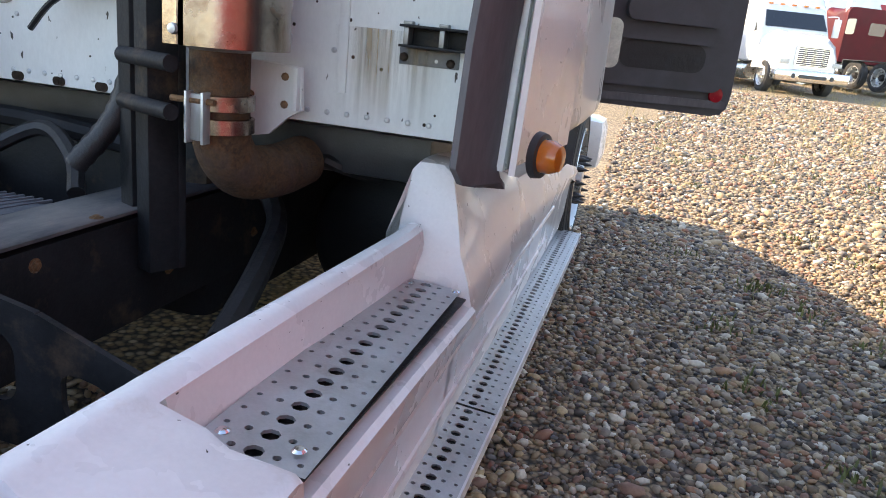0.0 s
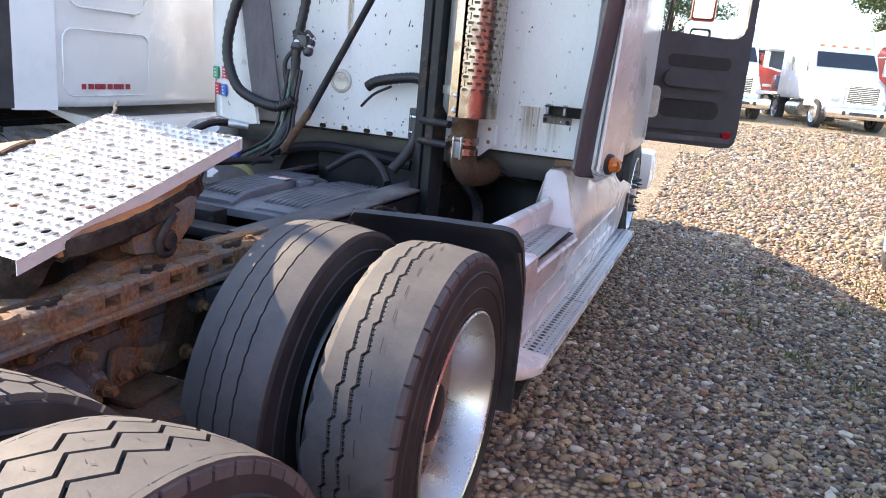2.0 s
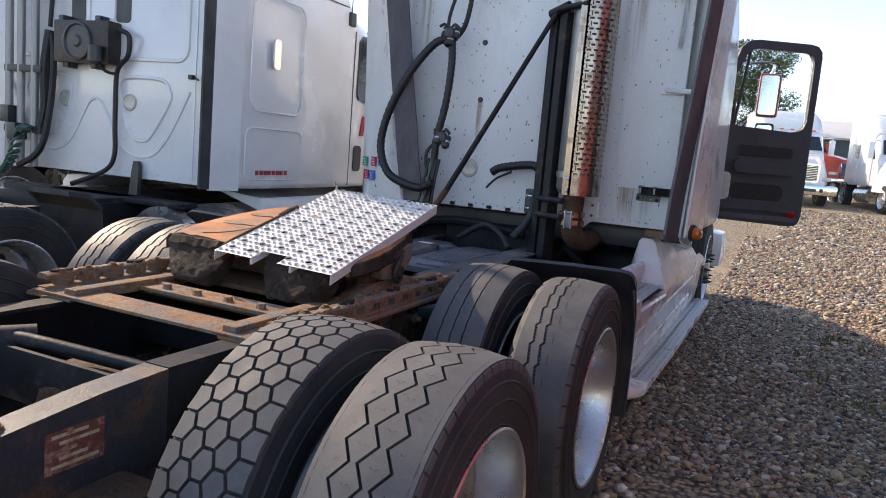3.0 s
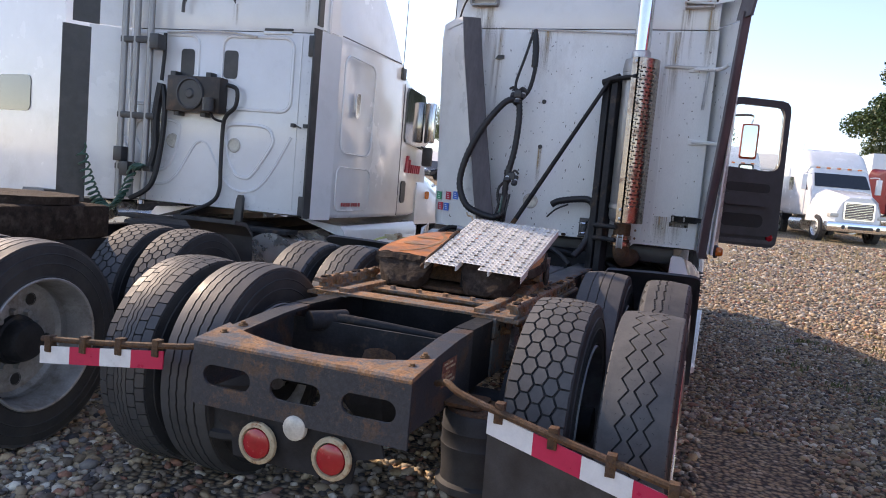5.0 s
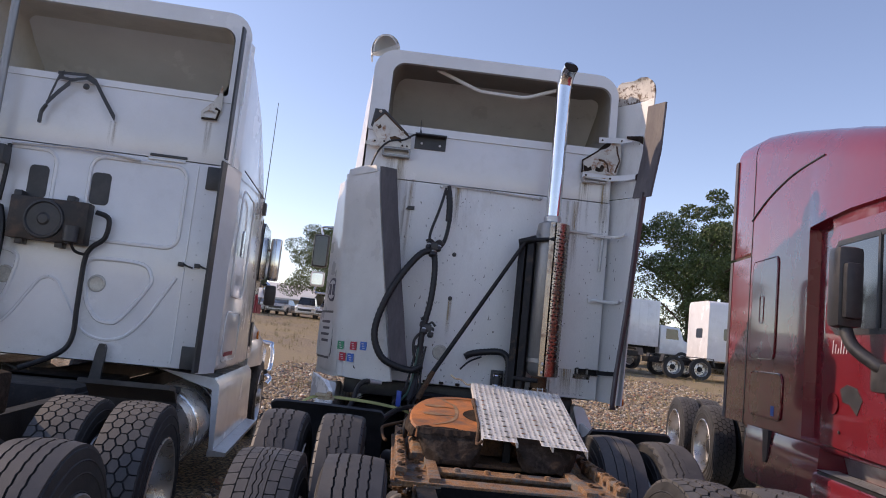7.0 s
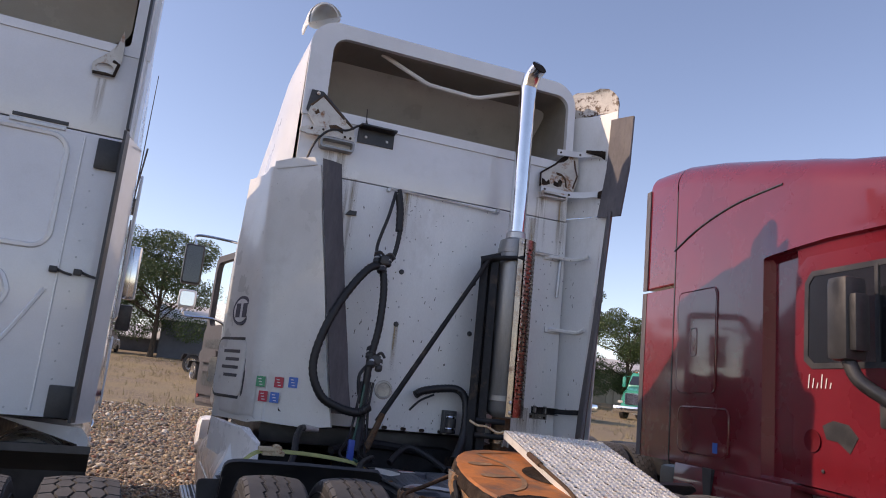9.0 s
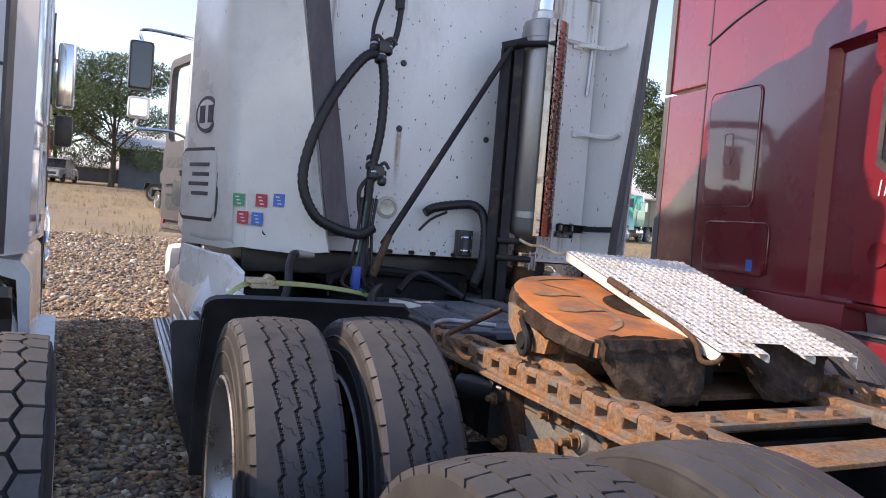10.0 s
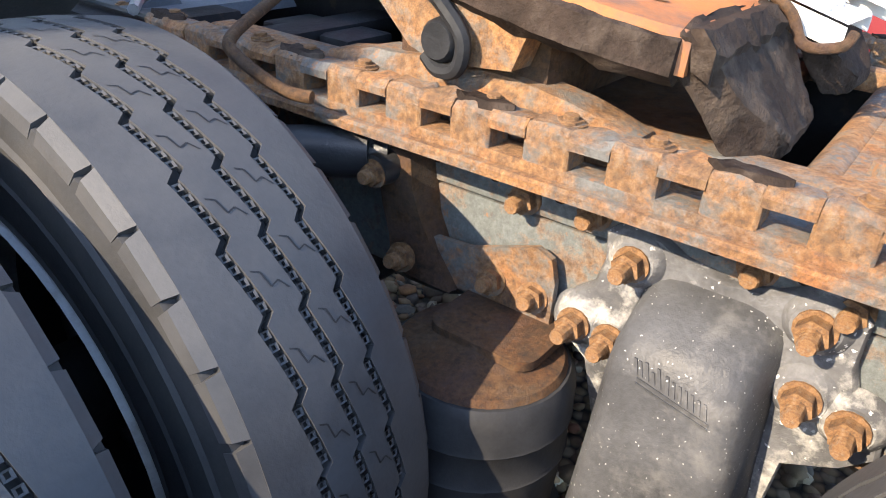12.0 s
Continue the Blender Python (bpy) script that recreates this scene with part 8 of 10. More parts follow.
def cab_front(s):
    """Cab side, door opening and front wing on one side."""
    X = lambda d: FX + s * d
    # wing and hood shoulder
    bm = B()
    secs = []
    for y, zt, w in ((4.55, 1.20, 1.12), (4.8, 1.28, 1.17), (5.2, 1.30, 1.18), (5.7, 1.22, 1.16), (6.2, 1.05, 1.08), (6.6, 0.85, 0.98)):
        secs.append([(X(0.45), y, 0.95), (X(0.45), y, zt + 0.25), (X(0.80), y, zt + 0.20), (X(w - 0.08), y, zt), (X(w), y, zt - 0.10), (X(w), y, 0.98)])
    loft(bm, secs)
    part("front_wing", bm, FAIRING, truck, "white front wing")
    wheel(truck, X(1.0), 5.15, "rib", s, "inner", RIM_ALU, spikes=True)
    # open door
    a = Vector((X(1.05), 4.26, 0.06)) if s > 0 else Vector((X(1.10), 4.45, 0))
    d = Vector((s * 0.84, 0.38, 0)).normalized() if s > 0 else Vector((-0.25, 0.97, 0)).normalized()
    nrm = Vector((-d.y, d.x, 0)) * s
    W = 0.93
    P = lambda u, v, w=0.0: a + d * u + Vector((0, 0, v)) + nrm * w
    out = [(0.0, 1.06), (0.10, 1.0), (W - 0.10, 0.98), (W - 0.045, 0.99), (W - 0.012, 1.025), (W, 1.10), (W - 0.01, 1.75), (W - 0.015, 2.44), (W - 0.025, 2.50), (W - 0.06, 2.54), (W - 0.12, 2.555), (0.36, 2.56), (0.28, 2.545), (0.22, 2.49), (0.05, 1.95), (0.0, 1.85)]
    win = [(0.09, 1.83), (0.30, 1.82), (W - 0.20, 1.80), (W - 0.13, 1.81), (W - 0.09, 1.84), (W - 0.07, 1.90), (W - 0.07, 2.1), (W - 0.075, 2.40), (W - 0.085, 2.44), (W - 0.11, 2.475), (W - 0.15, 2.485), (0.38, 2.49), (0.32, 2.475), (0.27, 2.43), (0.10, 1.98), (0.085, 1.90)]
    bm = B()
    rows = [[bm.verts.new(P(u, v, w)) for u, v in q] for q, w in ((out, 0.0), (win, 0.0), (win, 0.06), (out, 0.06))]
    n = len(out)
    for k in range(4):
        p, q = rows[k], rows[(k + 1) % 4]
        for i in range(n):
            bm.faces.new((p[i], p[(i + 1) % n], q[(i + 1) % n], q[i]))
    door = part("cab_door", bm, INTERIOR, truck, "open cab door with dark grey inner trim")
    bm = B()
    lower = [(0.0, 1.06), (0.10, 1.0), (W - 0.10, 0.98), (W - 0.02, 1.02), (W, 1.10), (W - 0.01, 1.80), (0.0, 1.80)]
    lo, hi = [bm.verts.new(P(u, v, 0.061)) for u, v in lower], [bm.verts.new(P(u, v, 0.085)) for u, v in lower]
    bm.faces.new(lo), bm.faces.new(hi)
    for i in range(len(lower)):
        j = (i + 1) % len(lower)
        bm.faces.new((lo[i], lo[j], hi[j], hi[i]))
    part("outer_panel", bm, FAIRING if s > 0 else WHITE_BACK, door)

    def slab(u0, u1, v0, v1, w0, w1, r=0.05):
        q = B()
        pts = rounded(u0, u1, v0, v1, r, 5)
        lo, hi = [q.verts.new(P(u, v, w0)) for u, v in pts], [q.verts.new(P(u, v, w1)) for u, v in pts]
        q.faces.new(lo), q.faces.new(hi)
        for i in range(len(pts)):
            j = (i + 1) % len(pts)
            q.faces.new((lo[i], lo[j], hi[j], hi[i]))
        return q
    part("trim_panel", slab(0.06, W - 0.07, 1.10, 1.78, -0.03, 0.002, 0.07), INTERIOR, door)
    part("arm_rest", slab(0.26, W - 0.14, 1.42, 1.54, -0.07, -0.028, 0.05), INTERIOR, door)
    # flat black slabs paint the shade inside the pocket and the grab recess
    part("map_pocket", slab(0.26, W - 0.20, 1.19, 1.33, -0.0325, -0.029, 0.06), HOSE, door)
    part("pocket_lip", slab(0.24, W - 0.18, 1.33, 1.36, -0.050, -0.028, 0.014), INTERIOR, door)
    part("grab_recess", slab(0.28, W - 0.16, 1.565, 1.66, -0.0325, -0.029, 0.04), HOSE, door)
    part("door_frame_edge", slab(0.02, W - 0.03, 1.02, 1.06, -0.012, 0.002, 0.015), EXT_RUBBER, door)
    bm = B()
    c = P(W - 0.09, 1.09, -0.004)
    lathe(bm, [(0.0, 0.010), (0.038, 0.008), (0.042, 0.0)], c, -nrm, 20)
    part("reflector", bm, RED_LENS, door, "round red door reflector")
    gl = part("window_glass", slab(0.10, W - 0.08, 1.82, 2.48, 0.028, 0.034, 0.04), GLASS, door)
    gl.visible_shadow = False
    bm = B()
    p0, p1 = P(0.24, 1.82, 0.02), P(0.30, 2.46, 0.02)
    cyl(bm, p0, p1, 0.014, None, 8)
    part("quarter_bar", bm, BLACK, door)
    # mirror ahead of the door
    bm = B()
    c = Vector((X(1.50), 4.58, 2.15)) if s > 0 else Vector((-3.31, 4.25, 2.15))
    hgt = 0.0 if s > 0 else 0.13
    # orange on the passenger's tall housing stands for a reflection in the glass
    for z0, z1, w, mat in ((1.98, 2.36, 0.09, BLACK if s < 0 else ORANGE), (1.76, 1.93, 0.08, BLACK if s > 0 else WHITE_CLEAN)):
        bm = B()
        box(bm, c.x - w, c.x + w, c.y - 0.02, c.y + 0.07, z0 + hgt, z1 + hgt, 0.03)
        mir = part("door_mirror", bm, mat, truck, "tall door mirror housing" if z0 > 1.9 else "small lower door mirror housing")
        bm = B()
        prism(bm, rounded(c.x - w + 0.018, c.x + w - 0.018, z0 + hgt + 0.02, z1 + hgt - 0.02, 0.02, 4), "y", c.y - 0.025, c.y - 0.019)
        # driver's tall mirror: its dark reflection is put in as dark glass
        part("mirror_glass", bm, CHROME if s > 0 or z0 < 1.9 else WINDOW, mir)
    for z0, z1, z2 in ((2.42, 2.44, 2.36), (1.55, 1.68, 1.77)):
        bm = B()
        tube(bm, [(X(1.10), c.y + 0.02, z0 + hgt), (X(1.3), c.y, z1 + hgt), (c.x, c.y + 0.03, z1 + hgt + 0.01), (c.x, c.y + 0.03, z2 + hgt)], 0.013, 8)
        part("mirror_arm", bm, CHROME, mir)
    bm = B()
    prism(bm, rounded(-0.088, 0.088, 1.285, 1.52, 0.04, 4), "y", -0.02, 0.02)
    for v in bm.verts:
        v.co = Vector((X(1.222) + v.co.x, 4.20 + v.co.y, v.co.z - 0.046))
    part("grab_mirror", bm, CLEAR_LENS, truck, "small yellowed convex mirror")


def cab_nose():
    bm = B()
    secs = []
    for y, zt, w in ((4.45, 2.62, 1.02), (4.62, 2.30, 1.02), (5.0, 1.62, 1.0), (5.4, 1.55, 0.82), (6.2, 1.42, 0.70), (6.85, 1.20, 0.60), (7.0, 0.75, 0.58)):
        secs.append([(FX - w, y, 0.72), (FX - w, y, zt - 0.12), (FX - w + 0.1, y, zt), (FX + w - 0.1, y, zt), (FX + w, y, zt - 0.12), (FX + w, y, 0.72)])
    loft(bm, secs)
    part("hood", bm, FAIRING, truck, "white hood")
    bm = B()
    box(bm, FX - 1.18, FX + 1.18, 6.55, 7.1, 0.35, 0.78, 0.10)
    part("bumper", bm, FAIRING, truck)


sleeper()
right_extender()
left_extender()
exhaust()
hoses()
cab_front(1)
cab_front(-1)
cab_nose()
settle(Matrix.Translation((-0.60, 2.113, 0.008)) @ Matrix.Scale(1.026, 4) @ Matrix.Translation((0.60, -2.12, 0)))
deck_and_tanks()
settle(Matrix.Translation((-0.06, -0.03, 0.0)))
mud_guards()
step_fairing(1)
step_fairing(-1)
settle(Matrix.Identity(4))


# ---- the white tractor alongside on the driver's side ----
def bead(bm, pts, r=0.018, closed=True):
    pts = [Vector(p) for p in pts]
    if closed:
        pts = pts + [pts[0], pts[1]]
    if 4 < len(pts) < 20:
        pts = smooth_path(pts, 4)
    tube(bm, pts, r, 6, 1, smooth=False)


def on_back(y, pts):
    return [(x, y, z) for x, z in pts]


def left_truck():
    t = stand("semi_truck", (-4.97, 1.0, -0.07), "clean white sleeper-cab tractor with stamped rear wall and aluminium side tanks", "truck")
    y0, L, Rr = 1.80, -6.06, -3.86
    cx = (L + Rr) / 2
    # body shell
    bm = B()
    secs = []
    for y, zt, ins, r in ((y0 + 0.03, 3.95, 0.02, 0.20), (y0 + 0.25, 3.93, -0.04, 0.26), (y0 + 0.6, 3.80, -0.075, 0.28), (y0 + 1.0, 3.58, -0.085, 0.26), (y0 + 1.4, 3.25, -0.085, 0.24), (y0 + 1.75, 2.86, -0.08, 0.20), (y0 + 1.95, 2.66, -0.07, 0.16), (y0 + 2.5, 2.56, -0.04, 0.20), (y0 + 2.75, 2.42, 0.03, 0.32), (y0 + 3.2, 1.80, 0.06, 0.28)):
        sec = []
        for x, z in rounded(L + ins, Rr - ins, 0.98, zt, r, 7, 0.05):
            k = 1 - 0.075 * min(1.0, (y - y0) / 0.4) * max(0.0, (z - 2.2) / 1.7)
            sec.append((cx + (x - cx) * k, y, z))
        secs.append(sec)
    loft(bm, secs, False, True)
    part("sleeper_shell", bm, WHITE_CLEAN, t, "white high-roof sleeper body")
    bm = B()
    secs = [[(x, y, z) for x, z in rounded(L + 0.14, Rr - 0.14, zb, zt, 0.12, 6)] for y, zb, zt in ((y0 - 0.005, 3.24, 3.82), (y0 + 0.5, 3.36, 3.86), (y0 + 1.1, 3.42, 3.70), (y0 + 1.15, 3.5, 3.6))]
    loft(bm, secs, False, True)
    part("fairing_interior", bm, ROOF_LIT_THROUGH, t, "bare tan inside of the roof fairing, paled as if lit through")
    bm = B()
    ring_frame(bm, rounded(L, Rr, 3.18, 3.955, 0.20, 6, 0.02), rounded(L + 0.13, Rr - 0.13, 3.235, 3.82, 0.11, 6, 0.03), "y", y0 - 0.02, y0 + 0.02)
    part("fairing_rim", bm, WHITE_CLEAN, t)
    bm = B()
    box(bm, L + 0.01, Rr - 0.01, y0 - 0.012, y0 + 0.02, 2.655, 3.18, 0.004)
    part("upper_back_panel", bm, WHITE_CLEAN, t)
    bm = B()
    box(bm, L + 0.01, Rr - 0.01, y0 - 0.010, y0 + 0.03, 0.99, 2.648, 0.006)
    back = part("back_panel", bm, WHITE_CLEAN, t, "white stamped rear wall")
    yb = y0 - 0.010
    bm = B()
    mid = -5.166
    panel = rounded(-4.98, -4.22, 1.93, 2.60, 0.10, 5)
    well = [(-4.911, 1.71), (-4.86, 1.775), (-4.672, 1.79), (-4.46, 1.775), (-4.39, 1.70), (-4.395, 1.60), (-4.575, 1.335), (-4.66, 1.295), (-4.749, 1.311), (-4.80, 1.36), (-4.862, 1.466)]
    wave = [(mid, 1.605), (-5.10, 1.575), (-5.03, 1.47), (-4.94, 1.32), (-4.85, 1.215), (-4.74, 1.165), (-4.62, 1.165), (-4.50, 1.22), (-4.36, 1.39), (-4.19, 1.70)]
    for flip in (False, True):
        way = lambda pts: [(2 * mid - x, z) for x, z in pts] if flip else pts
        bead(bm, on_back(yb, rounded(-6.04, -5.25, 1.93, 2.60, 0.10, 5) if flip else panel))
        bead(bm, on_back(yb, way(well)))
        bead(bm, on_back(yb, way(wave)), 0.014, closed=False)
    bead(bm, on_back(yb, [(-4.14, 1.02), (-4.14, 2.62)]), 0.008, closed=False)
    part("stamped_bead", bm, WHITE_CLEAN, back)
    rivet_heads(back, [(-5.7 + 0.11 * k, yb, 1.03) for k in range(15)] + [(-4.06, yb, 1.1 + 0.1 * k) for k in range(15)], 0.006)
    for x in (-5.37, -4.885):
        bm = B()
        prism(bm, rounded(x - 0.075, x + 0.075, 2.21, 2.47, 0.035, 5), "y", yb - 0.006, yb + 0.004)
        part("rear_window", bm, BLACK, back, "small black rear window")
    for x in (-5.497, -4.797):
        bm = B()
        lathe(bm, [(0.0, 0.008), (0.05, 0.010), (0.055, 0.015), (0.066, 0.012), (0.07, 0.0)], (x, yb, 1.59), (0, -1, 0), 24)
        part("marker_lamp", bm, CLEAR_LENS, back, "round clear rear lamp")
    bm = B()
    tube(bm, [(-5.60, yb - 0.03, 2.615), (-5.0, yb - 0.035, 2.635), (-4.60, yb - 0.03, 2.60)], 0.010, 6)
    box(bm, -4.55, -4.25, yb - 0.012, yb, 2.63, 2.655, 0.003)
    part("hose_rail", bm, ALU, t)
    bm = B()
    box(bm, -4.54, -4.24, yb - 0.010, yb + 0.002, 2.662, 2.684, 0.003)
    part("seam_strip", bm, BLACK, t)
    for x in (-4.165, -4.035):
        bm = B()
        box(bm, x - 0.022, x + 0.022, yb - 0.04, yb, 1.795, 1.83, 0.006)
        tube(bm, [(x + 0.02, yb - 0.02, 1.815), (x + 0.06, yb - 0.03, 1.80), (x + 0.10, yb - 0.06, 1.79)], 0.008, 6)
        part("extender_clip", bm, BLACK, t)
    bm = B()
    prism(bm, [(-4.73, 0.84), (-4.64, 0.84), (-4.63, 1.10), (-4.645, 1.13), (-4.685, 1.13), (-4.70, 1.08)], "y", yb - 0.06, yb - 0.02)
    part("cab_latch_post", bm, BLACK, t)
    for x, z0, z1 in ((-3.99, 2.44, 2.63), (-3.99, 0.99, 1.17)):
        bm = B()
        box(bm, x - 0.075, x + 0.075, yb - 0.022, yb, z0, z1, 0.010)
        part("hinge_plate", bm, BLACK, t, "black extender hinge plate")
    # cooler box with fan and its cables
    bm = B()
    box(bm, -5.49, -4.90, yb - 0.14, yb - 0.005, 1.87, 2.20, 0.012)
    cool = part("cooler_box", bm, COOLER, t, "dark brown rear-mounted cooler with fan")
    bm = B()
    lathe(bm, [(0.0, 0.025), (0.035, 0.024), (0.05, 0.010), (0.125, 0.008), (0.135, 0.022), (0.148, 0.020), (0.155, 0.0)], (-5.22, yb - 0.14, 2.035), (0, -1, 0), 28)
    part("fan", bm, BLACK, cool)
    bm = B()
    cyl(bm, (-4.99, yb - 0.18, 1.88), (-4.99, yb - 0.18, 2.0), 0.055, None, 14)
    part("motor", bm, BLACK, cool)
    for x, z in ((-5.46, 2.215), (-5.06, 2.215), (-5.40, 1.86), (-5.10, 1.86)):
        bm = B()
        box(bm, x - 0.03, x + 0.03, yb - 0.10, yb - 0.004, z - 0.03, z + 0.03, 0.008)
        part("mounting_ear", bm, BLACK, cool)
    bm = B()
    tube(bm, [(-4.86, yb - 0.08, 2.14), (-4.76, yb - 0.07, 2.10), (-4.77, yb - 0.06, 1.95), (-4.86, yb - 0.06, 1.86), (-4.90, yb - 0.05, 1.75), (-4.90, yb - 0.05, 1.4), (-4.90, yb - 0.05, 1.15), (-4.98, yb - 0.08, 1.02), (-5.2, yb - 0.2, 0.90)], 0.020, 8)
    tube(bm, [(-5.0, yb - 0.15, 1.90), (-4.97, yb - 0.10, 1.82), (-4.90, yb - 0.06, 1.80)], 0.012, 8)
    part("cable", bm, HOSE, t, "black drain cable")
    # upright pipes and hose hangers
    for x in (-6.02, -5.88, -5.72):
        bm = B()
        cyl(bm, (x, yb - 0.12, 1.0), (x, yb - 0.12, 4.2 if x > -5.9 else 3.4), 0.032, None, 14)
        part("upright_pipe", bm, MUFFLER, t, "grey upright pipe")
    for x0, x1, d0, d1, z, h in [(-6.05, -5.62, 0.15, 0.09, z, 0.03) for z in (2.52, 1.80, 1.30)] + [(x - 0.05, x + 0.05, 0.20, 0.08, z, 0.07) for x, z in ((-5.62, 2.50), (-5.98, 1.42), (-5.90, 1.28))]:
        bm = B()
        box(bm, x0, x1, yb - d0, yb - d1, z - h, z + h, 0.01)
        part("pipe_clamp", bm, BLACK, t)
    bm = B()
    tube(bm, [(-5.60, yb - 0.06, 2.60), (-5.59, yb - 0.07, 2.4), (-5.60, yb - 0.08, 2.15)], 0.018, 8)
    tube(bm, [(-5.60, yb - 0.08, 2.12), (-5.63, yb - 0.10, 1.8), (-5.62, yb - 0.10, 1.5), (-5.66, yb - 0.12, 1.3)], 0.04, 8)
    tube(bm, [(-5.58, yb - 0.08, 2.10), (-5.53, yb - 0.10, 1.9), (-5.54, yb - 0.12, 1.5), (-5.60, yb - 0.16, 1.15), (-5.8, yb - 0.2, 1.0)], 0.026, 8)
    part("air_hose", bm, HOSE, t, "black air hoses on a hanger")
    bm = B()
    coil = []
    for k in range(190):
        u = k / 189
        c = Vector((-6.36 + 0.66 * u, yb - 0.26 + 0.06 * u, 1.46 - 0.50 * math.sin(math.pi * min(1.0, u * 1.12)) ** 0.8 - 0.16 * u))
        coil.append(c + Vector((0.045 * math.cos(k * 0.9), 0.045 * math.sin(k * 0.9), 0.03 * math.cos(k * 0.9))))
    tube(bm, coil, 0.010, 6, 1, smooth=False)
    part("coiled_line", bm, WIRE_GREEN, t, "green coiled air line")
    bm = B()
    strip(bm, [(-5.394, yb - 0.04, 2.926), (-5.37, yb - 0.05, 3.03), (-5.325, yb - 0.05, 3.19), (-5.29, yb - 0.05, 3.225)], 0.05)
    strip(bm, [(-5.335, yb - 0.05, 3.225), (-5.10, yb - 0.05, 3.235)], 0.022)
    strip(bm, [(-5.33, yb - 0.05, 3.19), (-5.22, yb - 0.05, 3.18), (-5.10, yb - 0.05, 3.21)], 0.022)
    strip(bm, [(-5.11, yb - 0.05, 3.222), (-5.033, yb - 0.05, 3.185), (-4.95, yb - 0.05, 3.06), (-4.849, yb - 0.04, 2.915)], 0.05)
    strip(bm, [(-5.385, yb - 0.062, 2.955), (-5.31, yb - 0.062, 3.06), (-5.225, yb - 0.062, 3.155)], 0.045)
    tube(bm, [(-5.38, yb - 0.06, 2.95), (-5.409, yb - 0.06, 2.892), (-5.413, yb - 0.06, 2.80)], 0.016, 6)
    lathe(bm, [(0.0, 0.0), (0.022, 0.004), (0.026, 0.02), (0.0, 0.03)], (-5.106, yb - 0.03, 3.142), (0, -1, 0), 12)
    part("fairing_bracket", bm, BLACK, t, "bent black fairing bracket")
    bm = B()
    n = 20
    outer = [(-4.10, 3.025), (-4.049, 3.012), (-4.036, 3.04), (-4.028, 3.08), (-4.023, 3.122), (-4.022, 3.17), (-4.022, 3.218), (-4.03, 3.27), (-4.04, 3.322), (-4.05, 3.28), (-4.059, 3.234), (-4.08, 3.20), (-4.101, 3.165), (-4.13, 3.135), (-4.155, 3.11), (-4.181, 3.08), (-4.180, 3.05), (-4.176, 3.02), (-4.171, 3.007), (-4.14, 3.012)]
    inner = [(-4.108 + 0.050 * math.cos(a), 3.062 + 0.030 * math.sin(a)) for a in (radians(-85 + 360 * (k / n) ** 1.0) for k in range(n))]
    ring_frame(bm, outer, inner, "y", yb - 0.03, yb - 0.018)
    brk = part("fairing_bracket", bm, RUST_WHITE, t, "rusty white bracket with an oval hole")
    bm = B()
    tube(bm, [(-4.172, yb - 0.032, 3.018), (-4.10, yb - 0.032, 3.022), (-4.052, yb - 0.032, 3.022), (-4.035, yb - 0.032, 3.10), (-4.07, yb - 0.032, 3.115)], 0.010, 6, smooth=False)
    part("worn_edge", bm, GREASE, brk)
    for x0, x1, z0, z1 in ((-4.14, -4.08, 2.70, 3.0), (-4.90, -4.83, 2.68, 2.90)):
        bm = B()
        face(bm, [(x0, y0 - 0.0145, z0), (x1, y0 - 0.0145, z0), (x1, y0 - 0.0145, z1), (x0, y0 - 0.0145, z1)])
        part("rust_streak", bm, STREAK, t)
    # extender edges on both sides
    for name, mat, lab, pts in (
            ("side_extender", WHITE_CLEAN, "white side extender", [(0.97, 2.65, (Rr + 0.045, y0 + 0.15), (Rr - 0.035, y0 - 0.10), 0.03), (2.67, 3.75, (Rr + 0.01, y0 + 0.15), (Rr - 0.04, y0 - 0.08), 0.03)]),
            ("rubber_edge", BLACK, "dark rubber extender edge", [(0.98, 2.66, (Rr - 0.035, y0 - 0.10), (Rr - 0.055, y0 - 0.19), 0.022), (2.69, 3.80, (Rr - 0.04, y0 - 0.08), (Rr - 0.05, y0 - 0.15), 0.022)]),
            ("side_extender", WHITE_CLEAN, "white side extender", [(0.97, 2.65, (L, y0 + 0.10), (L - 0.34, y0 - 0.16), 0.03), (2.67, 3.75, (L, y0 + 0.10), (L - 0.30, y0 - 0.10), 0.03)]),
            ("rubber_edge", BLACK, "wide black rubber extender edge", [(0.92, 2.62, (L - 0.34, y0 - 0.16), (L - 0.50, y0 - 0.34), 0.022), (2.66, 3.75, (L - 0.30, y0 - 0.10), (L - 0.46, y0 - 0.26), 0.022)])):
        for z0, z1, (xa, ya), (xb, yb2), w in pts:
            bm = B()
            loft(bm, [[(xa - w, ya, z), (xa, ya, z), (xb, yb2, z), (xb - w * 0.7, yb2 - 0.004, z)] for z in (z0, (z0 + z1) / 2, z1)])
            part(name, bm, mat, t, lab)
    # side details on the near side
    xs = Rr + 0.078
    for name, pts, r in (("locker_seam", rounded(1.97, 2.77, 1.06, 1.475, 0.08, 4), 0.007), ("side_panel_rim", rounded(2.00, 2.74, 1.61, 2.52, 0.12, 4), 0.010)):
        bm = B()
        bead(bm, [(xs, y, z) for y, z in pts], r)
        part(name, bm, WHITE_CLEAN, t)
    for pts in ([(xs - 0.005, 3.66, 1.0), (xs - 0.012, 3.66, 2.5)], [(xs, 1.9, 2.655), (xs - 0.02, 3.5, 2.70)]):
        bm = B()
        bead(bm, pts, 0.006, closed=False)
        part("panel_seam", bm, EXT_RUBBER, t)
    bm = B()
    prism(bm, rounded(2.29, 2.38, 1.96, 2.20, 0.03, 4), "x", xs - 0.01, xs + 0.008)
    part("side_vent", bm, CHROME, t)
    for k in range(8):
        bm = B()
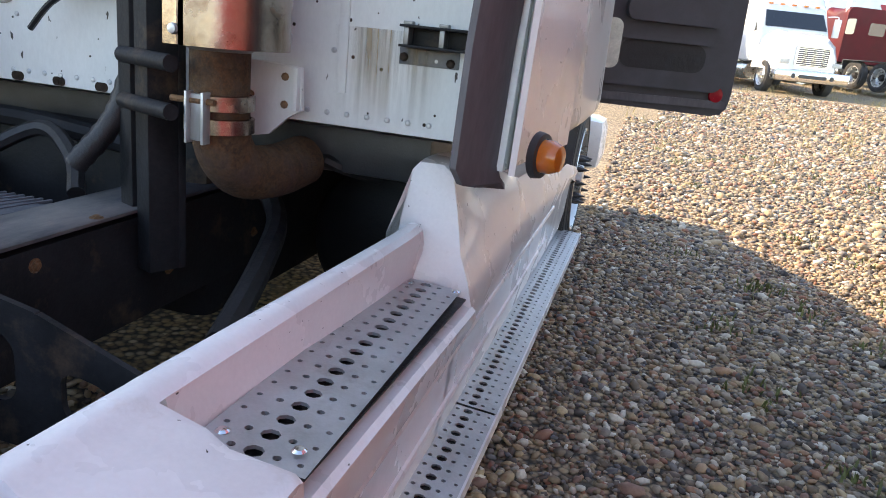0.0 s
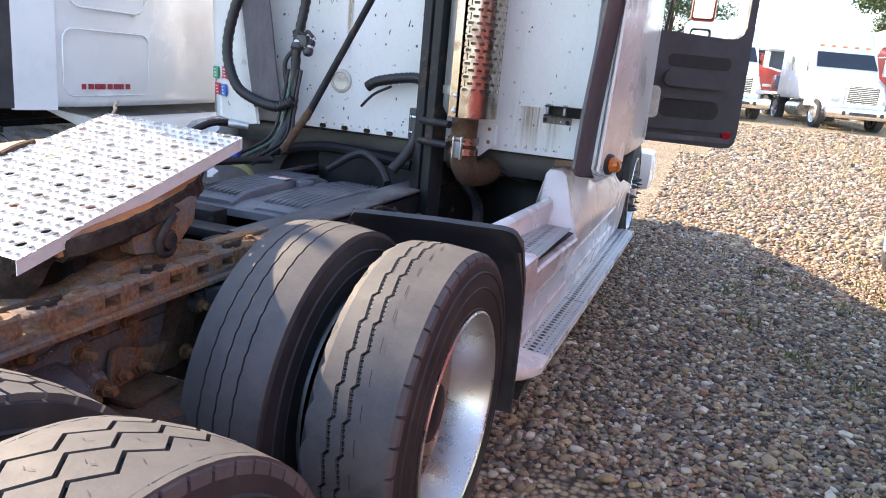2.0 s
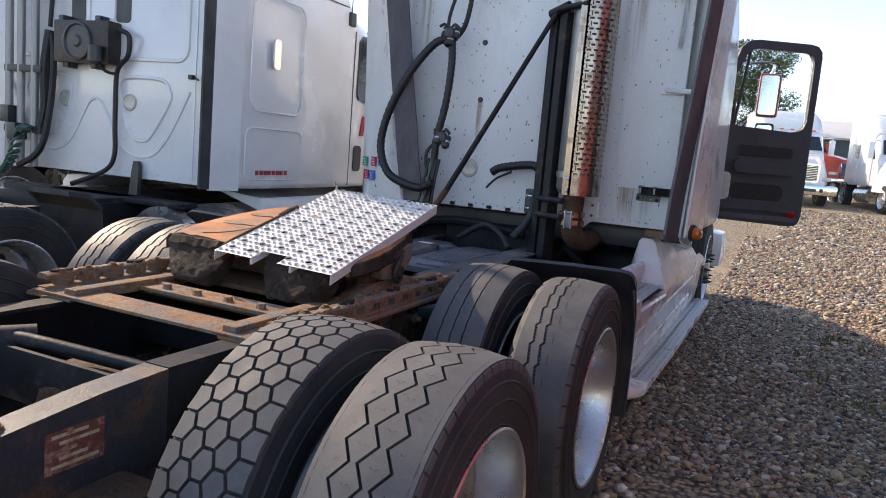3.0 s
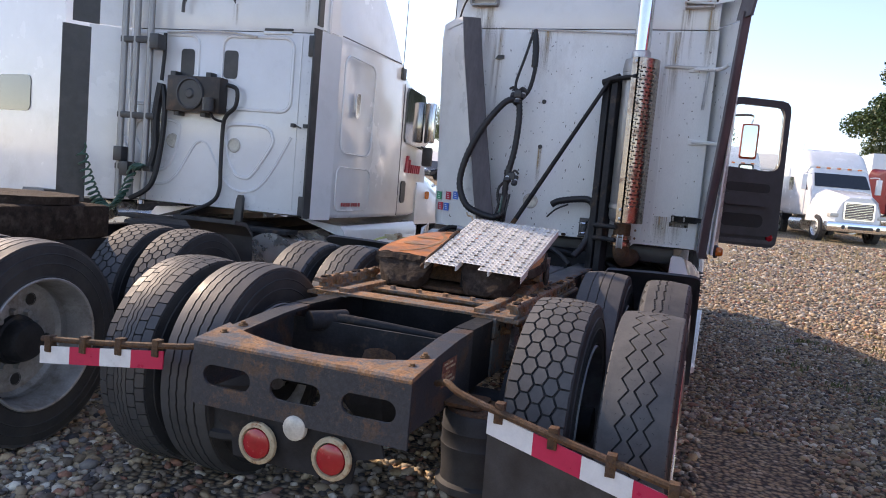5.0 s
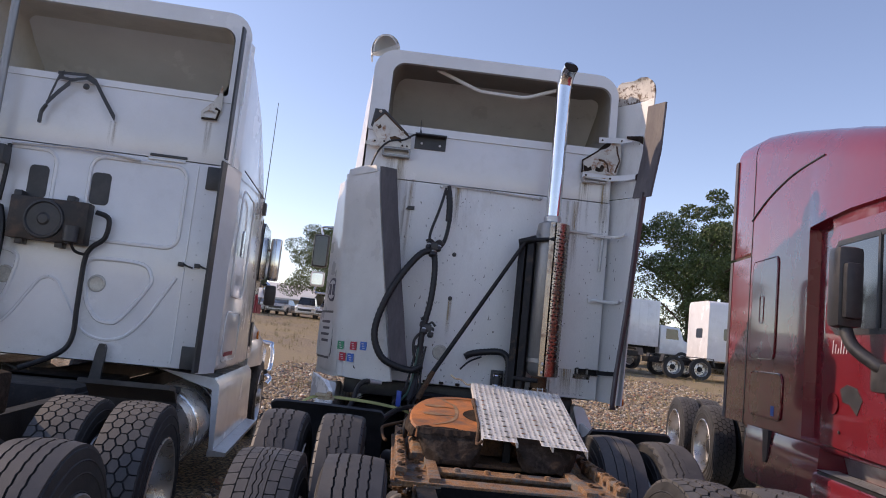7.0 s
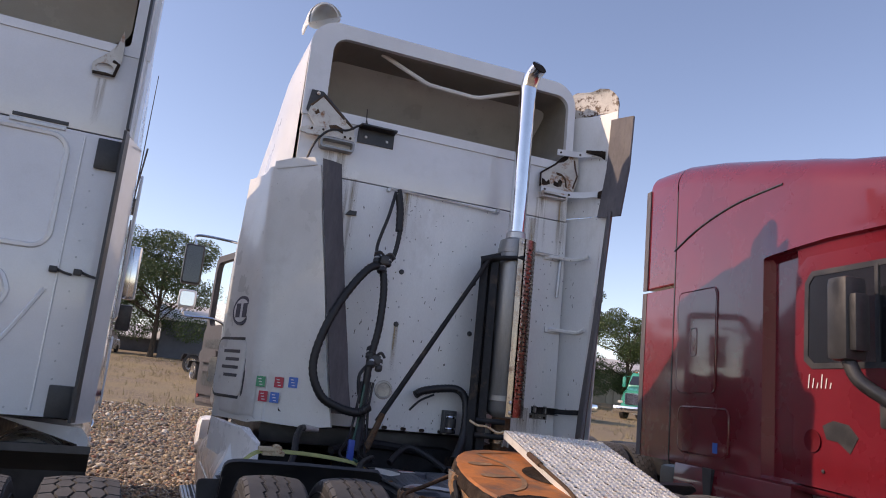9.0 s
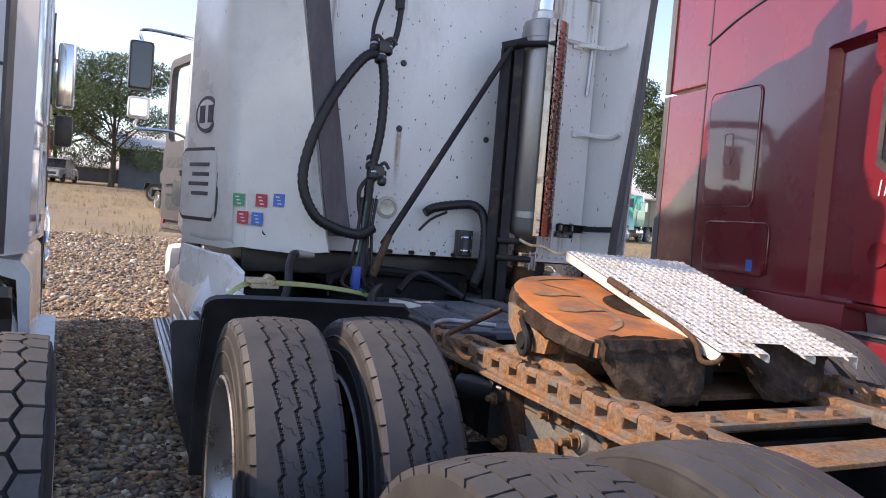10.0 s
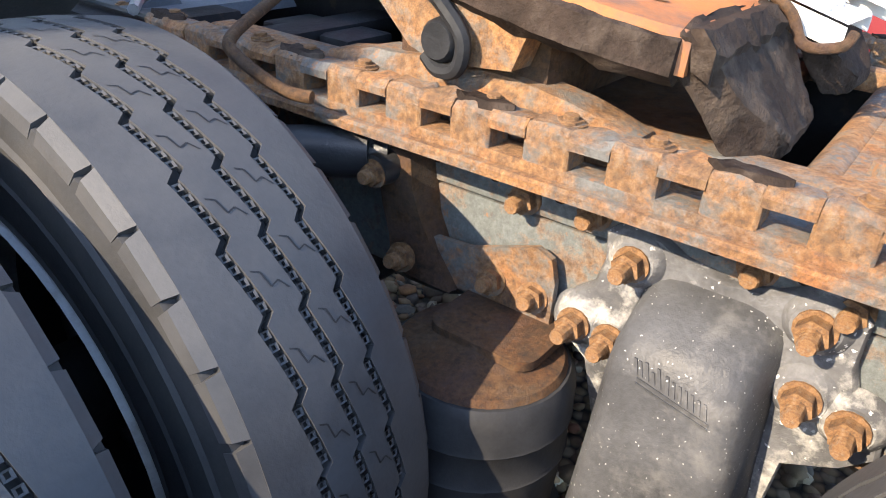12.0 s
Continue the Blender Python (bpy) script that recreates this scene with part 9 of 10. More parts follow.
        box(bm, xs - 0.003, xs + 0.003, 2.12 + 0.058 * k, 2.155 + 0.058 * k + 0.008 * (k % 3), 1.10, 1.135)
        part("lettering", bm, LETTER_RED, t, "small dark red lettering bar")
    for k, (y, w, h) in enumerate(((3.86, 0.13, 0.20), (4.00, 0.05, 0.16), (4.07, 0.05, 0.10), (4.13, 0.07, 0.10), (4.21, 0.06, 0.10), (4.28, 0.06, 0.10), (4.35, 0.07, 0.10))):
        bm = B()
        prism(bm, [(y, 1.50), (y + w * 0.5, 1.50), (y + w * 0.9, 1.50 + h), (y + w * 0.4, 1.50 + h)], "x", xs - 0.04, xs - 0.002)
        part("lettering", bm, LETTER_RED, t, "slanted red lettering stroke")
    bm = B()
    prism(bm, [(3.74, 1.90), (3.78, 1.85), (4.40, 1.80), (4.62, 1.90), (4.46, 2.34), (4.36, 2.46), (3.82, 2.48), (3.75, 2.42)], "x", xs - 0.10, xs + 0.004)
    part("door_window", bm, WINDOW, t, "dark side window")
    bm = B()
    prism(bm, rounded(3.75, 3.90, 1.14, 1.40, 0.05, 5), "x", xs - 0.06, xs + 0.002)
    part("door_handle_recess", bm, BLACK, t)
    # hood, wing, bumper guard, mirrors
    bm = B()
    secs = []
    for y, zt, w in ((4.60, 1.83, 1.08), (4.9, 1.74, 1.12), (5.3, 1.62, 1.15), (5.9, 1.50, 1.15), (6.4, 1.30, 1.06), (6.75, 0.95, 0.95)):
        secs.append([(cx - w, y, 0.86), (cx - w, y, zt - 0.45), (cx - w + 0.22, y, zt - 0.12), (cx - w + 0.5, y, zt), (cx + w - 0.5, y, zt), (cx + w - 0.22, y, zt - 0.12), (cx + w, y, zt - 0.45), (cx + w, y, 0.86)])
    loft(bm, secs)
    part("hood", bm, WHITE_CLEAN, t, "white hood with rounded wings")
    bm = B()
    prism(bm, rounded(4.86, 4.98, 1.19, 1.29, 0.03, 4), "x", cx + 1.06, cx + 1.135)
    part("turn_lamp", bm, AMBER, t)
    for pts in ([(cx + 1.12, 6.5, 0.70), (cx + 1.14, 6.9, 0.72), (cx + 1.12, 6.98, 1.02), (cx + 0.9, 7.02, 1.10), (cx - 0.9, 7.02, 1.10)], [(cx + 1.12, 6.8, 0.50), (cx + 1.12, 6.95, 0.60), (cx + 0.6, 7.02, 0.62), (cx - 0.9, 7.02, 0.62)]):
        bm = B()
        tube(bm, pts, 0.035, 10)
        part("bumper_guard_bar", bm, CHROME, t, "chrome tubular bumper guard bar")
    for z0, z1, x, y in ((1.89, 2.39, -3.70, 4.40), (1.60, 1.84, -3.70, 4.38)):
        bm = B()
        box(bm, x - 0.065, x + 0.065, y - 0.03, y + 0.05, z0, z1, 0.03)
        mir = part("door_mirror", bm, CHROME if z0 > 1.8 else BLACK, t, "tall chrome-backed mirror")
        bm = B()
        tube(bm, [(xs - 0.02, y + 0.05, (z0 + z1) / 2 + 0.1), (x - 0.05, y + 0.05, (z0 + z1) / 2 + 0.12)], 0.015, 6)
        part("mirror_arm", bm, CHROME, mir)
    bm = B()
    lathe(bm, [(0.0, 0.05), (0.07, 0.045), (0.12, 0.02), (0.125, 0.0), (0.0, -0.03)], (-4.02, 6.35, 1.86), (0, -1, 0), 20)
    fm = part("fender_mirror", bm, CHROME, t, "round fender mirror on a stalk")
    bm = B()
    tube(bm, [(-4.02, 6.37, 1.77), (-4.08, 6.38, 1.55), (-4.2, 6.38, 1.28)], 0.016, 6)
    part("stalk", bm, BLACK, fm)
    bm = B()
    cyl(bm, (-3.80, 3.56, 2.66), (-3.79, 3.53, 3.76), 0.006, 0.003, 6)
    aer = part("aerial", bm, BLACK, t, "thin black whip aerial")
    bm = B()
    box(bm, -3.90, -3.77, 3.51, 3.61, 2.53, 2.66, 0.012)
    part("aerial_base", bm, BLACK, aer)
    # tanks and steps
    for s in (1, -1):
        xo = cx + s * 0.80
        bm = B()
        cyl(bm, (xo, 1.48, 0.52), (xo, 3.40, 0.52), 0.31, None, 28)
        tank = part("fuel_tank", bm, RIM_ALU, t, "aluminium fuel tank")
        for y in (1.75, 2.6):
            bm = B()
            lathe(bm, [(0.311, y - 0.03), (0.318, y - 0.028), (0.318, y + 0.028), (0.311, y + 0.03)], (xo, 0, 0.52), (0, 1, 0), 28)
            part("tank_strap", bm, CHROME, tank)
        bm = B()
        secs = [[(cx + s * 0.62, y, 0.94), (cx + s * 1.10, y, 0.90), (cx + s * 1.15, y, 0.84), (cx + s * 1.17, y, 0.30), (cx + s * 1.13, y, 0.28), (cx + s * 1.09, y, 0.80)] for y in (2.30, 3.0, 4.5)]
        loft(bm, secs)
        part("tank_fairing", bm, WHITE_CLEAN, t, "white tank fairing")
        bm = B()
        prism(bm, [(cx + s * 1.12, 0.30), (cx + s * 1.28, 0.28), (cx + s * 1.28, 0.25), (cx + s * 1.12, 0.24)], "y", 2.3, 4.5)
        part("running_board", bm, ALU, t)
    # chassis
    for s in (-1, 1):
        o = cx + s * 0.43
        bm = B()
        prism(bm, [(o, 0.55), (o, 0.82), (o - s * 0.08, 0.82), (o - s * 0.08, 0.805), (o - s * 0.012, 0.805), (o - s * 0.012, 0.56)], "y", -2.3, 6.4)
        part("frame_rail", bm, STEEL, t)
    bm = B()
    box(bm, cx - 0.40, cx + 0.40, 1.0, 2.3, 0.62, 0.86, 0.03)
    box(bm, cx - 0.9, cx + 0.95, 1.50, 1.72, 0.82, 0.86, 0.01)
    part("chassis_deck", bm, STEEL, t)
    bm = B()
    plate = [(cx + 0.45 * math.cos(a), -0.55 + 0.42 * math.sin(a)) for a in (2 * math.pi * k / 24 for k in range(24))]
    prism(bm, plate, "z", 1.05, 1.10)
    box(bm, cx - 0.45, cx + 0.45, -1.0, -0.1, 0.82, 1.05, 0.04)
    part("fifth_wheel", bm, GREASE, t, "greasy fifth-wheel plate")
    bm = B()
    loft(bm, [[(cx + 0.62, y, z), (cx + 1.16, y, z), (cx + 1.16, y, z - 0.03), (cx + 0.62, y, z - 0.03)] for y, z in ((0.62, 0.60), (0.60, 0.90), (0.50, 0.98), (0.35, 1.0))])
    part("mud_guard", bm, BLACK, t, "black quarter mud guard")
    for y in (-1.45, -0.12):
        bm = B()
        cyl(bm, (cx - 1.0, y, 0.44), (cx + 1.0, y, 0.44), 0.08, None, 14)
        lathe(bm, [(0.07, -0.22), (0.2, -0.08), (0.2, 0.08), (0.07, 0.22)], (cx, y, 0.44), (1, 0, 0), 18)
        part("drive_axle", bm, STEEL, t)
        for x, o in ((cx - 1.15, -1), (cx - 0.81, 1), (cx + 0.81, -1), (cx + 1.15, 1)):
            wheel(t, x, y, "hex" if y > -1 else "rib", o, "outer" if abs(x - cx) > 1 else "inner", RIM_GREY if y < -1 else RIM_ALU, z=0.440, spin=x * 50)
    for s in (-1, 1):
        wheel(t, cx + s * 1.02, 5.65, "rib", s, "inner", RIM_ALU, z=0.44)
    return t


parked = left_truck()
parked.matrix_world = Matrix.Translation((-4.0, 1.667, 0.062)) @ Matrix.Rotation(radians(4), 4, "Z") @ Matrix.Diagonal((0.978, 1, 1, 1)) @ Matrix.Translation((3.99, -1.78, 0)) @ parked.matrix_world


# ---- the red tractor facing the other way ----
def red_truck():
    m = pose(1.27, 3.885, 0.0, 0, 0, 173.0)
    t = thing("semi_truck", "glossy red sleeper-cab tractor with dented door", "truck", m=m)
    W = 2.50
    # local: side skin at x = 0 looking to +x, nose to +y
    bm = B()
    secs = []
    for y, zt, ins, r in ((0.95, 3.97, 0.0, 0.24), (1.5, 3.86, 0.0, 0.26), (2.2, 3.68, 0.0, 0.28), (2.28, 3.66, 0.0, 0.28), (2.34, 3.64, 0.0, 0.28), (2.61, 3.57, 0.0, 0.28), (2.66, 3.56, 0.0, 0.28), (3.0, 3.46, 0.0, 0.30), (3.6, 3.33, 0.02, 0.32), (4.1, 3.16, 0.06, 0.36), (4.5, 2.88, 0.10, 0.38), (5.0, 1.95, 0.14, 0.30)):
        ring = rounded(-W + ins, -ins, 0.95, zt, r, 8, 0.05)
        k = max(range(len(ring)), key=lambda n: ring[(n + 1) % len(ring)][1] - ring[n][1])
        # the channel behind the door lies deeper, under an overhanging brow
        deep = 0.075 if 2.3 < y < 2.63 else 0.02 if y > 2.63 else 0.0
        brow = min(2.74 + 0.06 * math.sin(math.pi * min(1.0, max(0.0, (y - 2.2) / 2.2))), zt - r - 0.05)
        side = [(-ins - deep, 1.02), (-ins - deep, brow - 0.05), (-ins - deep * 0.6, brow - 0.015), (-ins + (0.02 if deep else 0.0), brow), (-ins + (0.012 if deep else 0.0), brow + 0.05)]
        ring = ring[:k + 1] + side + ring[k + 1:]
        secs.append([(x, y, z) for x, z in ring])
    loft(bm, secs)
    part("cab_shell", bm, RED, t, "glossy dark red sleeper and cab body")
    for x0, x1 in ((-0.03, 0.0), (-W, -W + 0.03)):
        bm = B()
        secs = [[(x0, y, 0.98), (x1, y, 0.98), (x1, y, zt), (x0, y, zt)] for y, zt in ((0.40, 2.66), (0.93, 2.66))]
        loft(bm, secs)
        part("side_extender", bm, RED, t, "red side extender")
    bm = B()
    secs = []
    for y, zt, ins, r in ((0.39, 4.00, 0.01, 0.20), (0.6, 3.99, 0.0, 0.22), (0.93, 3.97, 0.0, 0.24)):
        o = rounded(-W + ins, -ins, 2.69, zt, r, 8, 0.02)
        secs.append([(x, y, z) for x, z in o])
    loft(bm, secs)
    part("roof_extender", bm, RED, t, "red roof fairing extender")
    for z0, z1 in ((0.98, 2.66), (2.69, 3.80)):
        bm = B()
        loft(bm, [[(-0.03, 0.40, z), (0.005, 0.40, z), (0.0, 0.31, z), (-0.02, 0.31, z)] for z in (z0, z1)])
        part("rubber_edge", bm, EXT_RUBBER, t, "grey rubber trailing edge")
    # seams, hatches
    bm = B()
    for y, z0, z1 in ((0.942, 0.97, 3.66),):
        box(bm, -0.01, 0.004, y - 0.008, y + 0.008, z0, z1)
    tube(bm, [(0.004, 0.92, 3.04), (0.003, 1.35, 3.20), (0.002, 1.9, 3.31), (0.0, 2.5, 3.34)], 0.010, 6)
    part("panel_gap", bm, BLACK, t)
    for a, b, c, d, n in ((1.05, 1.65, 1.64, 2.58, "locker_door"), (1.11, 1.86, 1.10, 1.49, "locker_door")):
        bm = B()
        prism(bm, rounded(a, b, c, d, 0.06, 5), "x", -0.02, 0.012)
        bead(bm, [(0.006, y, z) for y, z in rounded(a - 0.012, b + 0.012, c - 0.012, d + 0.012, 0.07, 5)], 0.006)
        lock = part(n, bm, RED, t, "red side locker door")
        if c > 1.5:
            bm = B()
            bead(bm, [(0.012, y, z) for y, z in rounded(1.27, 1.37, 1.97, 2.23, 0.03, 4)], 0.006)
            part("recess_handle", bm, RED, lock)
    bm = B()
    box(bm, 0.013, 0.015, 1.66, 1.73, 1.12, 1.21)
    part("sticker", bm, STICK_BLUE, t, "small blue sticker")
    bm = B()
    for k in range(6):
        prism(bm, [(2.82 + 0.042 * k, 1.70), (2.830 + 0.042 * k, 1.70), (2.842 + 0.042 * k, 1.80 - 0.03 * (k % 3)), (2.832 + 0.042 * k, 1.80 - 0.03 * (k % 3))], "x", 0.026, 0.028)
    part("chalk_mark", bm, TAPE_WHITE, t, "white handwritten strokes")
    # door with pillar groove, window, handle damage
    bm = B()
    prism(bm, [(2.66, 1.02), (4.01, 0.98), (4.08, 1.25), (4.06, 1.9), (3.78, 2.56), (3.61, 2.68), (2.81, 2.68), (2.69, 2.58)], "x", -0.05, 0.022)
    door = part("cab_door", bm, RED, t, "red cab door with torn handle")
    bm = B()
    outer = [(2.78, 1.90), (2.86, 1.84), (3.86, 1.84), (3.90, 1.95), (3.71, 2.48), (3.61, 2.56), (2.86, 2.56), (2.79, 2.48)]
    inner = [(2.82, 1.93), (2.88, 1.88), (3.82, 1.88), (3.85, 1.97), (3.68, 2.46), (3.59, 2.52), (2.88, 2.52), (2.83, 2.46)]
    ring_frame(bm, outer, inner, "x", 0.0, 0.030)
    win = part("window_frame", bm, BLACK, door)
    bm = B()
    prism(bm, inner, "x", 0.010, 0.024)
    part("window_pane", bm, WINDOW, win)
    bm = B()
    box(bm, 0.02, 0.034, 3.44, 3.47, 1.86, 2.54)
    part("window_bar", bm, BLACK, win)
    bm = B()
    prism(bm, [(2.96, 1.44), (3.06, 1.48), (3.20, 1.46), (3.28, 1.38), (3.21, 1.27), (3.10, 1.34), (3.0, 1.35)], "x", 0.012, 0.0262)
    part("torn_hole", bm, BLACK, door, "dark torn hole by the handle")
    bm = B()
    lathe(bm, [(0.075, 0.0), (0.08, 0.012), (0.05, 0.006), (0.0, 0.002)], (0.022, 2.87, 1.33), (1, 0, 0), 20)
    part("handle_recess", bm, RED_FLAT, door)
    bm = B()
    lathe(bm, [(0.0, 0.0), (0.012, 0.004), (0.014, 0.010), (0.0, 0.014)], (0.022, 2.97, 1.13), (1, 0, 0), 10)
    part("door_lock", bm, BLACK, door)
    # mirror
    bm = B()
    box(bm, 0.14, 0.32, 3.24, 3.42, 1.86, 2.42, 0.05)
    mir = part("door_mirror", bm, BLACK, t, "tall black door mirror")
    bm = B()
    box(bm, 0.17, 0.29, 3.40, 3.47, 1.92, 2.30, 0.03)
    part("mirror_back", bm, BLACK, mir)
    bm = B()
    tube(bm, [(0.02, 3.58, 1.58), (0.10, 3.54, 1.62), (0.20, 3.40, 1.74), (0.23, 3.34, 1.88)], 0.045, 10)
    part("mirror_arm", bm, BLACK, mir)
    bm = B()
    box(bm, 0.0, 0.12, 3.46, 3.70, 1.45, 1.64, 0.03)
    part("mirror_bracket", bm, BLACK, mir)
    mir.location.y = 0.08
    # skirt and steps
    bm = B()
    secs = [[(-0.40, y, 0.99), (-0.01, y, 0.99), (0.0, y, 0.97), (0.02, y, 0.72), (0.0, y, 0.47), (-0.04, y, 0.44), (-0.4, y, 0.44)] for y in (1.06, 1.9, 2.62)]
    loft(bm, secs)
    skirt = part("side_skirt", bm, RED, t, "red lower side skirt")
    bm = B()
    loft(bm, [[(-0.40, y, 0.80), (-0.22, y, 0.80), (0.03, y, 0.79), (0.05, y, 0.76), (0.07, y, 0.50), (0.03, y, 0.46), (-0.4, y, 0.44)] for y in (2.623, 3.2, 3.9)])
    loft(bm, [[(-0.40, y, 0.99), (-0.01, y, 0.99), (0.03, y, 0.75), (0.07, y, 0.50), (0.03, y, 0.46), (-0.4, y, 0.44)] for y in (3.9, 4.6)])
    part("step_skirt", bm, RED, skirt, "red skirt below the cab steps")
    bm = B()
    for pts in ([(-0.25, 0.80), (-0.215, 0.80), (-0.16, 0.99), (-0.20, 0.99)],):
        prism(bm, pts, "y", 2.63, 3.9)
    part("step_well", bm, ALU, t, "bright aluminium step well")
    bm = B()
    box(bm, -0.10, -0.03, 1.52, 1.72, 0.90, 1.0, 0.01)
    prism(bm, [(1.54, 0.985), (1.68, 0.985), (1.66, 0.74), (1.63, 0.70), (1.57, 0.70)], "x", 0.0, 0.030)
    part("skirt_handle", bm, BLACK, skirt)
    for x, y, z, n in ((-0.13, 2.66, 0.815, 22), (-0.13, 2.42, 0.405, 25)):
        bm = B()
        perforated(bm, (x, y, z), (0.034, 0, 0), (0, 0.05, 0), 5, n, lambda i, j: 0.010, 0.004)
        q = part("step_tread", bm, ALU, t, "perforated step tread")
        bm = B()
        box(bm, x + 0.005, x + 0.165, y + 0.01, y + 0.05 * n - 0.01, z - 0.045, z - 0.012, 0.006)
        part("tread_bracket", bm, STEEL, q)
    # hood to close the nose
    bm = B()
    secs = []
    for y, zt, w in ((4.9, 1.90, 1.10), (5.6, 1.72, 1.18), (6.4, 1.50, 1.15), (6.9, 1.1, 1.0)):
        c = -W / 2
        secs.append([(c - w, y, 0.6), (c - w, y, zt - 0.35), (c - w + 0.35, y, zt), (c + w - 0.35, y, zt), (c + w, y, zt - 0.35), (c + w, y, 0.6)])
    loft(bm, secs)
    part("hood", bm, RED, t, "red hood")
    bm = B()
    box(bm, -W + 0.02, -0.02, 0.99, 1.06, 0.98, 3.4, 0.02)
    part("back_panel", bm, RED_FLAT, t)
    # chassis tail and wheels
    for s in (-1, 1):
        o = -W / 2 + s * 0.43
        bm = B()
        prism(bm, [(o, 0.58), (o, 0.85), (o - s * 0.08, 0.85), (o - s * 0.08, 0.835), (o - s * 0.012, 0.835), (o - s * 0.012, 0.58)], "y", -3.0, 6.4)
        part("frame_rail", bm, STEEL, t)
        wheel(t, -W / 2 + s * 1.0, 5.6, "rib", s, "inner", RIM_ALU, z=0.506)
        for y in (-0.98, -2.32):
            wheel(t, -W / 2 + s * 0.93, y, "hex", s, "outer", RIM_ALU, z=0.506)
            wheel(t, -W / 2 + s * 0.62, y, "hex", -s, "inner", RIM_GREY, z=0.506)
    bm = B()
    box(bm, -0.55, -0.16, 0.50, 0.98, 0.42, 0.92, 0.06)
    part("battery_box", bm, BLACK, t)
    bm = B()
    box(bm, -W / 2 - 0.5, -W / 2 + 0.5, -1.8, 0.8, 0.7, 1.0, 0.05)
    part("chassis_deck", bm, STEEL, t)
    return t


red_truck()


# ---- the yard beyond ----
def far_truck(name, label, m, paint, sleeper_top=3.75, sleeper_len=1.6, tail=3.0, nose=True):
    """A tractor seen from afar, nose to -y, standing on z = 0."""
    t = thing(name, label, "truck", "trucks across the yard", m)
    bm = B()
    if nose:
        secs = []
        for y, zt, w in ((0.0, 1.72, 0.62), (0.25, 1.82, 0.78), (0.9, 1.95, 0.95), (1.7, 2.05, 1.05)):
            secs.append([(-w - 0.18, y, 0.75), (-w - 0.15, y, 1.15), (-w, y, zt - 0.22), (-w + 0.25, y, zt), (w - 0.25, y, zt), (w, y, zt - 0.22), (w + 0.15, y, 1.15), (w + 0.18, y, 0.75)])
        loft(bm, secs)
        part("hood", bm, paint, t)
        bm = B()
        secs = [[(x, y, z) for x, z in rounded(-1.15, 1.15, 0.95, zt, 0.22, 5, 0.05)] for y, zt in ((1.60, 2.06), (2.05, 2.75), (2.15, 2.86), (3.1, 2.9))]
    else:
        secs = [[(x, y, z) for x, z in rounded(-1.15, 1.15, 0.95, zt, 0.22, 5, 0.05)] for y, zt in ((1.60, 2.5), (3.1, 2.7))]
    loft(bm, secs)
    part("cab", bm, paint, t)
    if sleeper_len:
        bm = B()
        secs = [[(x, y, z) for x, z in rounded(-1.18, 1.18, 0.95, zt, 0.25, 5, 0.05)] for y, zt in ((2.2, min(sleeper_top, 2.95)), (2.7, sleeper_top - 0.15), (3.1, sleeper_top), (3.1 + sleeper_len, sleeper_top))]
        loft(bm, secs)
        part("sleeper", bm, paint, t)
        yb = 3.1 + sleeper_len
        bm = B()
        prism(bm, rounded(-0.55, 0.15, 2.0, 2.45, 0.08, 4), "y", yb - 0.01, yb + 0.012)
        part("rear_window", bm, WINDOW, t)
        for s in (-1, 1):
            bm = B()
            prism(bm, rounded(3.5, 3.95, 1.95, 2.5, 0.06, 4), "x", *sorted((s * 1.17, s * 1.19)))
            part("sleeper_window", bm, WINDOW, t)
    if nose:
        bm = B()
        loft(bm, [[(-w, y, z), (w, y, z), (w, y + 0.03, z), (-w, y + 0.03, z)] for y, z, w in ((1.60, 2.12, 1.05), (1.99, 2.66, 0.98))])
        part("windscreen", bm, WINDOW, t, "dark windscreen")
        bm = B()
        box(bm, -1.20, 1.20, -0.32, 0.14, 0.42, 0.80, 0.10)
        bump = part("bumper", bm, CHROME, t, "chrome bumper")
        bm = B()
        prism(bm, rounded(-0.45, 0.45, 0.55, 0.66, 0.04, 4), "y", -0.334, -0.30)
        for s in (-1, 1):
            prism(bm, rounded(s * 0.62 - 0.06, s * 0.62 + 0.06, 0.54, 0.68, 0.04, 4), "y", -0.334, -0.30)
        part("bumper_opening", bm, BLACK, bump)
        bm = B()
        ring_frame(bm, rounded(-0.56, 0.56, 0.88, 1.56, 0.08, 4), rounded(-0.50, 0.50, 0.93, 1.50, 0.05, 4), "y", -0.06, 0.03)
        grille = part("grille", bm, CHROME, t, "dark grille with chrome bars")
        bm = B()
        box(bm, -0.51, 0.51, -0.01, 0.02, 0.92, 1.52)
        part("grille_backing", bm, LETTER_DARK, grille)
        for k in range(9):
            bm = B()
            box(bm, -0.50, 0.50, -0.030, -0.012, 0.955 + 0.062 * k, 0.967 + 0.062 * k)
            part("slat", bm, CHROME, grille)
        for s in (-1, 1):
            bm = B()
            box(bm, s * 0.85 - 0.16, s * 0.85 + 0.16, -0.02, 0.3, 0.95, 1.10, 0.04)
            part("headlamp", bm, CLEAR_LENS, t, "clear headlamp")
            bm = B()
            box(bm, s * 1.42 - 0.10, s * 1.42 + 0.10, 1.72, 1.85, 1.95, 2.55, 0.03)
            tube(bm, [(s * 1.1, 1.9, 2.6), (s * 1.4, 1.8, 2.62), (s * 1.42, 1.8, 2.5)], 0.02, 6)
            part("door_mirror", bm, paint, t)
        for k in range(5):
            bm = B()
            box(bm, -0.8 + 0.4 * k - 0.06, -0.8 + 0.4 * k + 0.06, 2.08, 2.2, 2.86, 2.91, 0.01)
            part("marker_lamp", bm, AMBER, t)
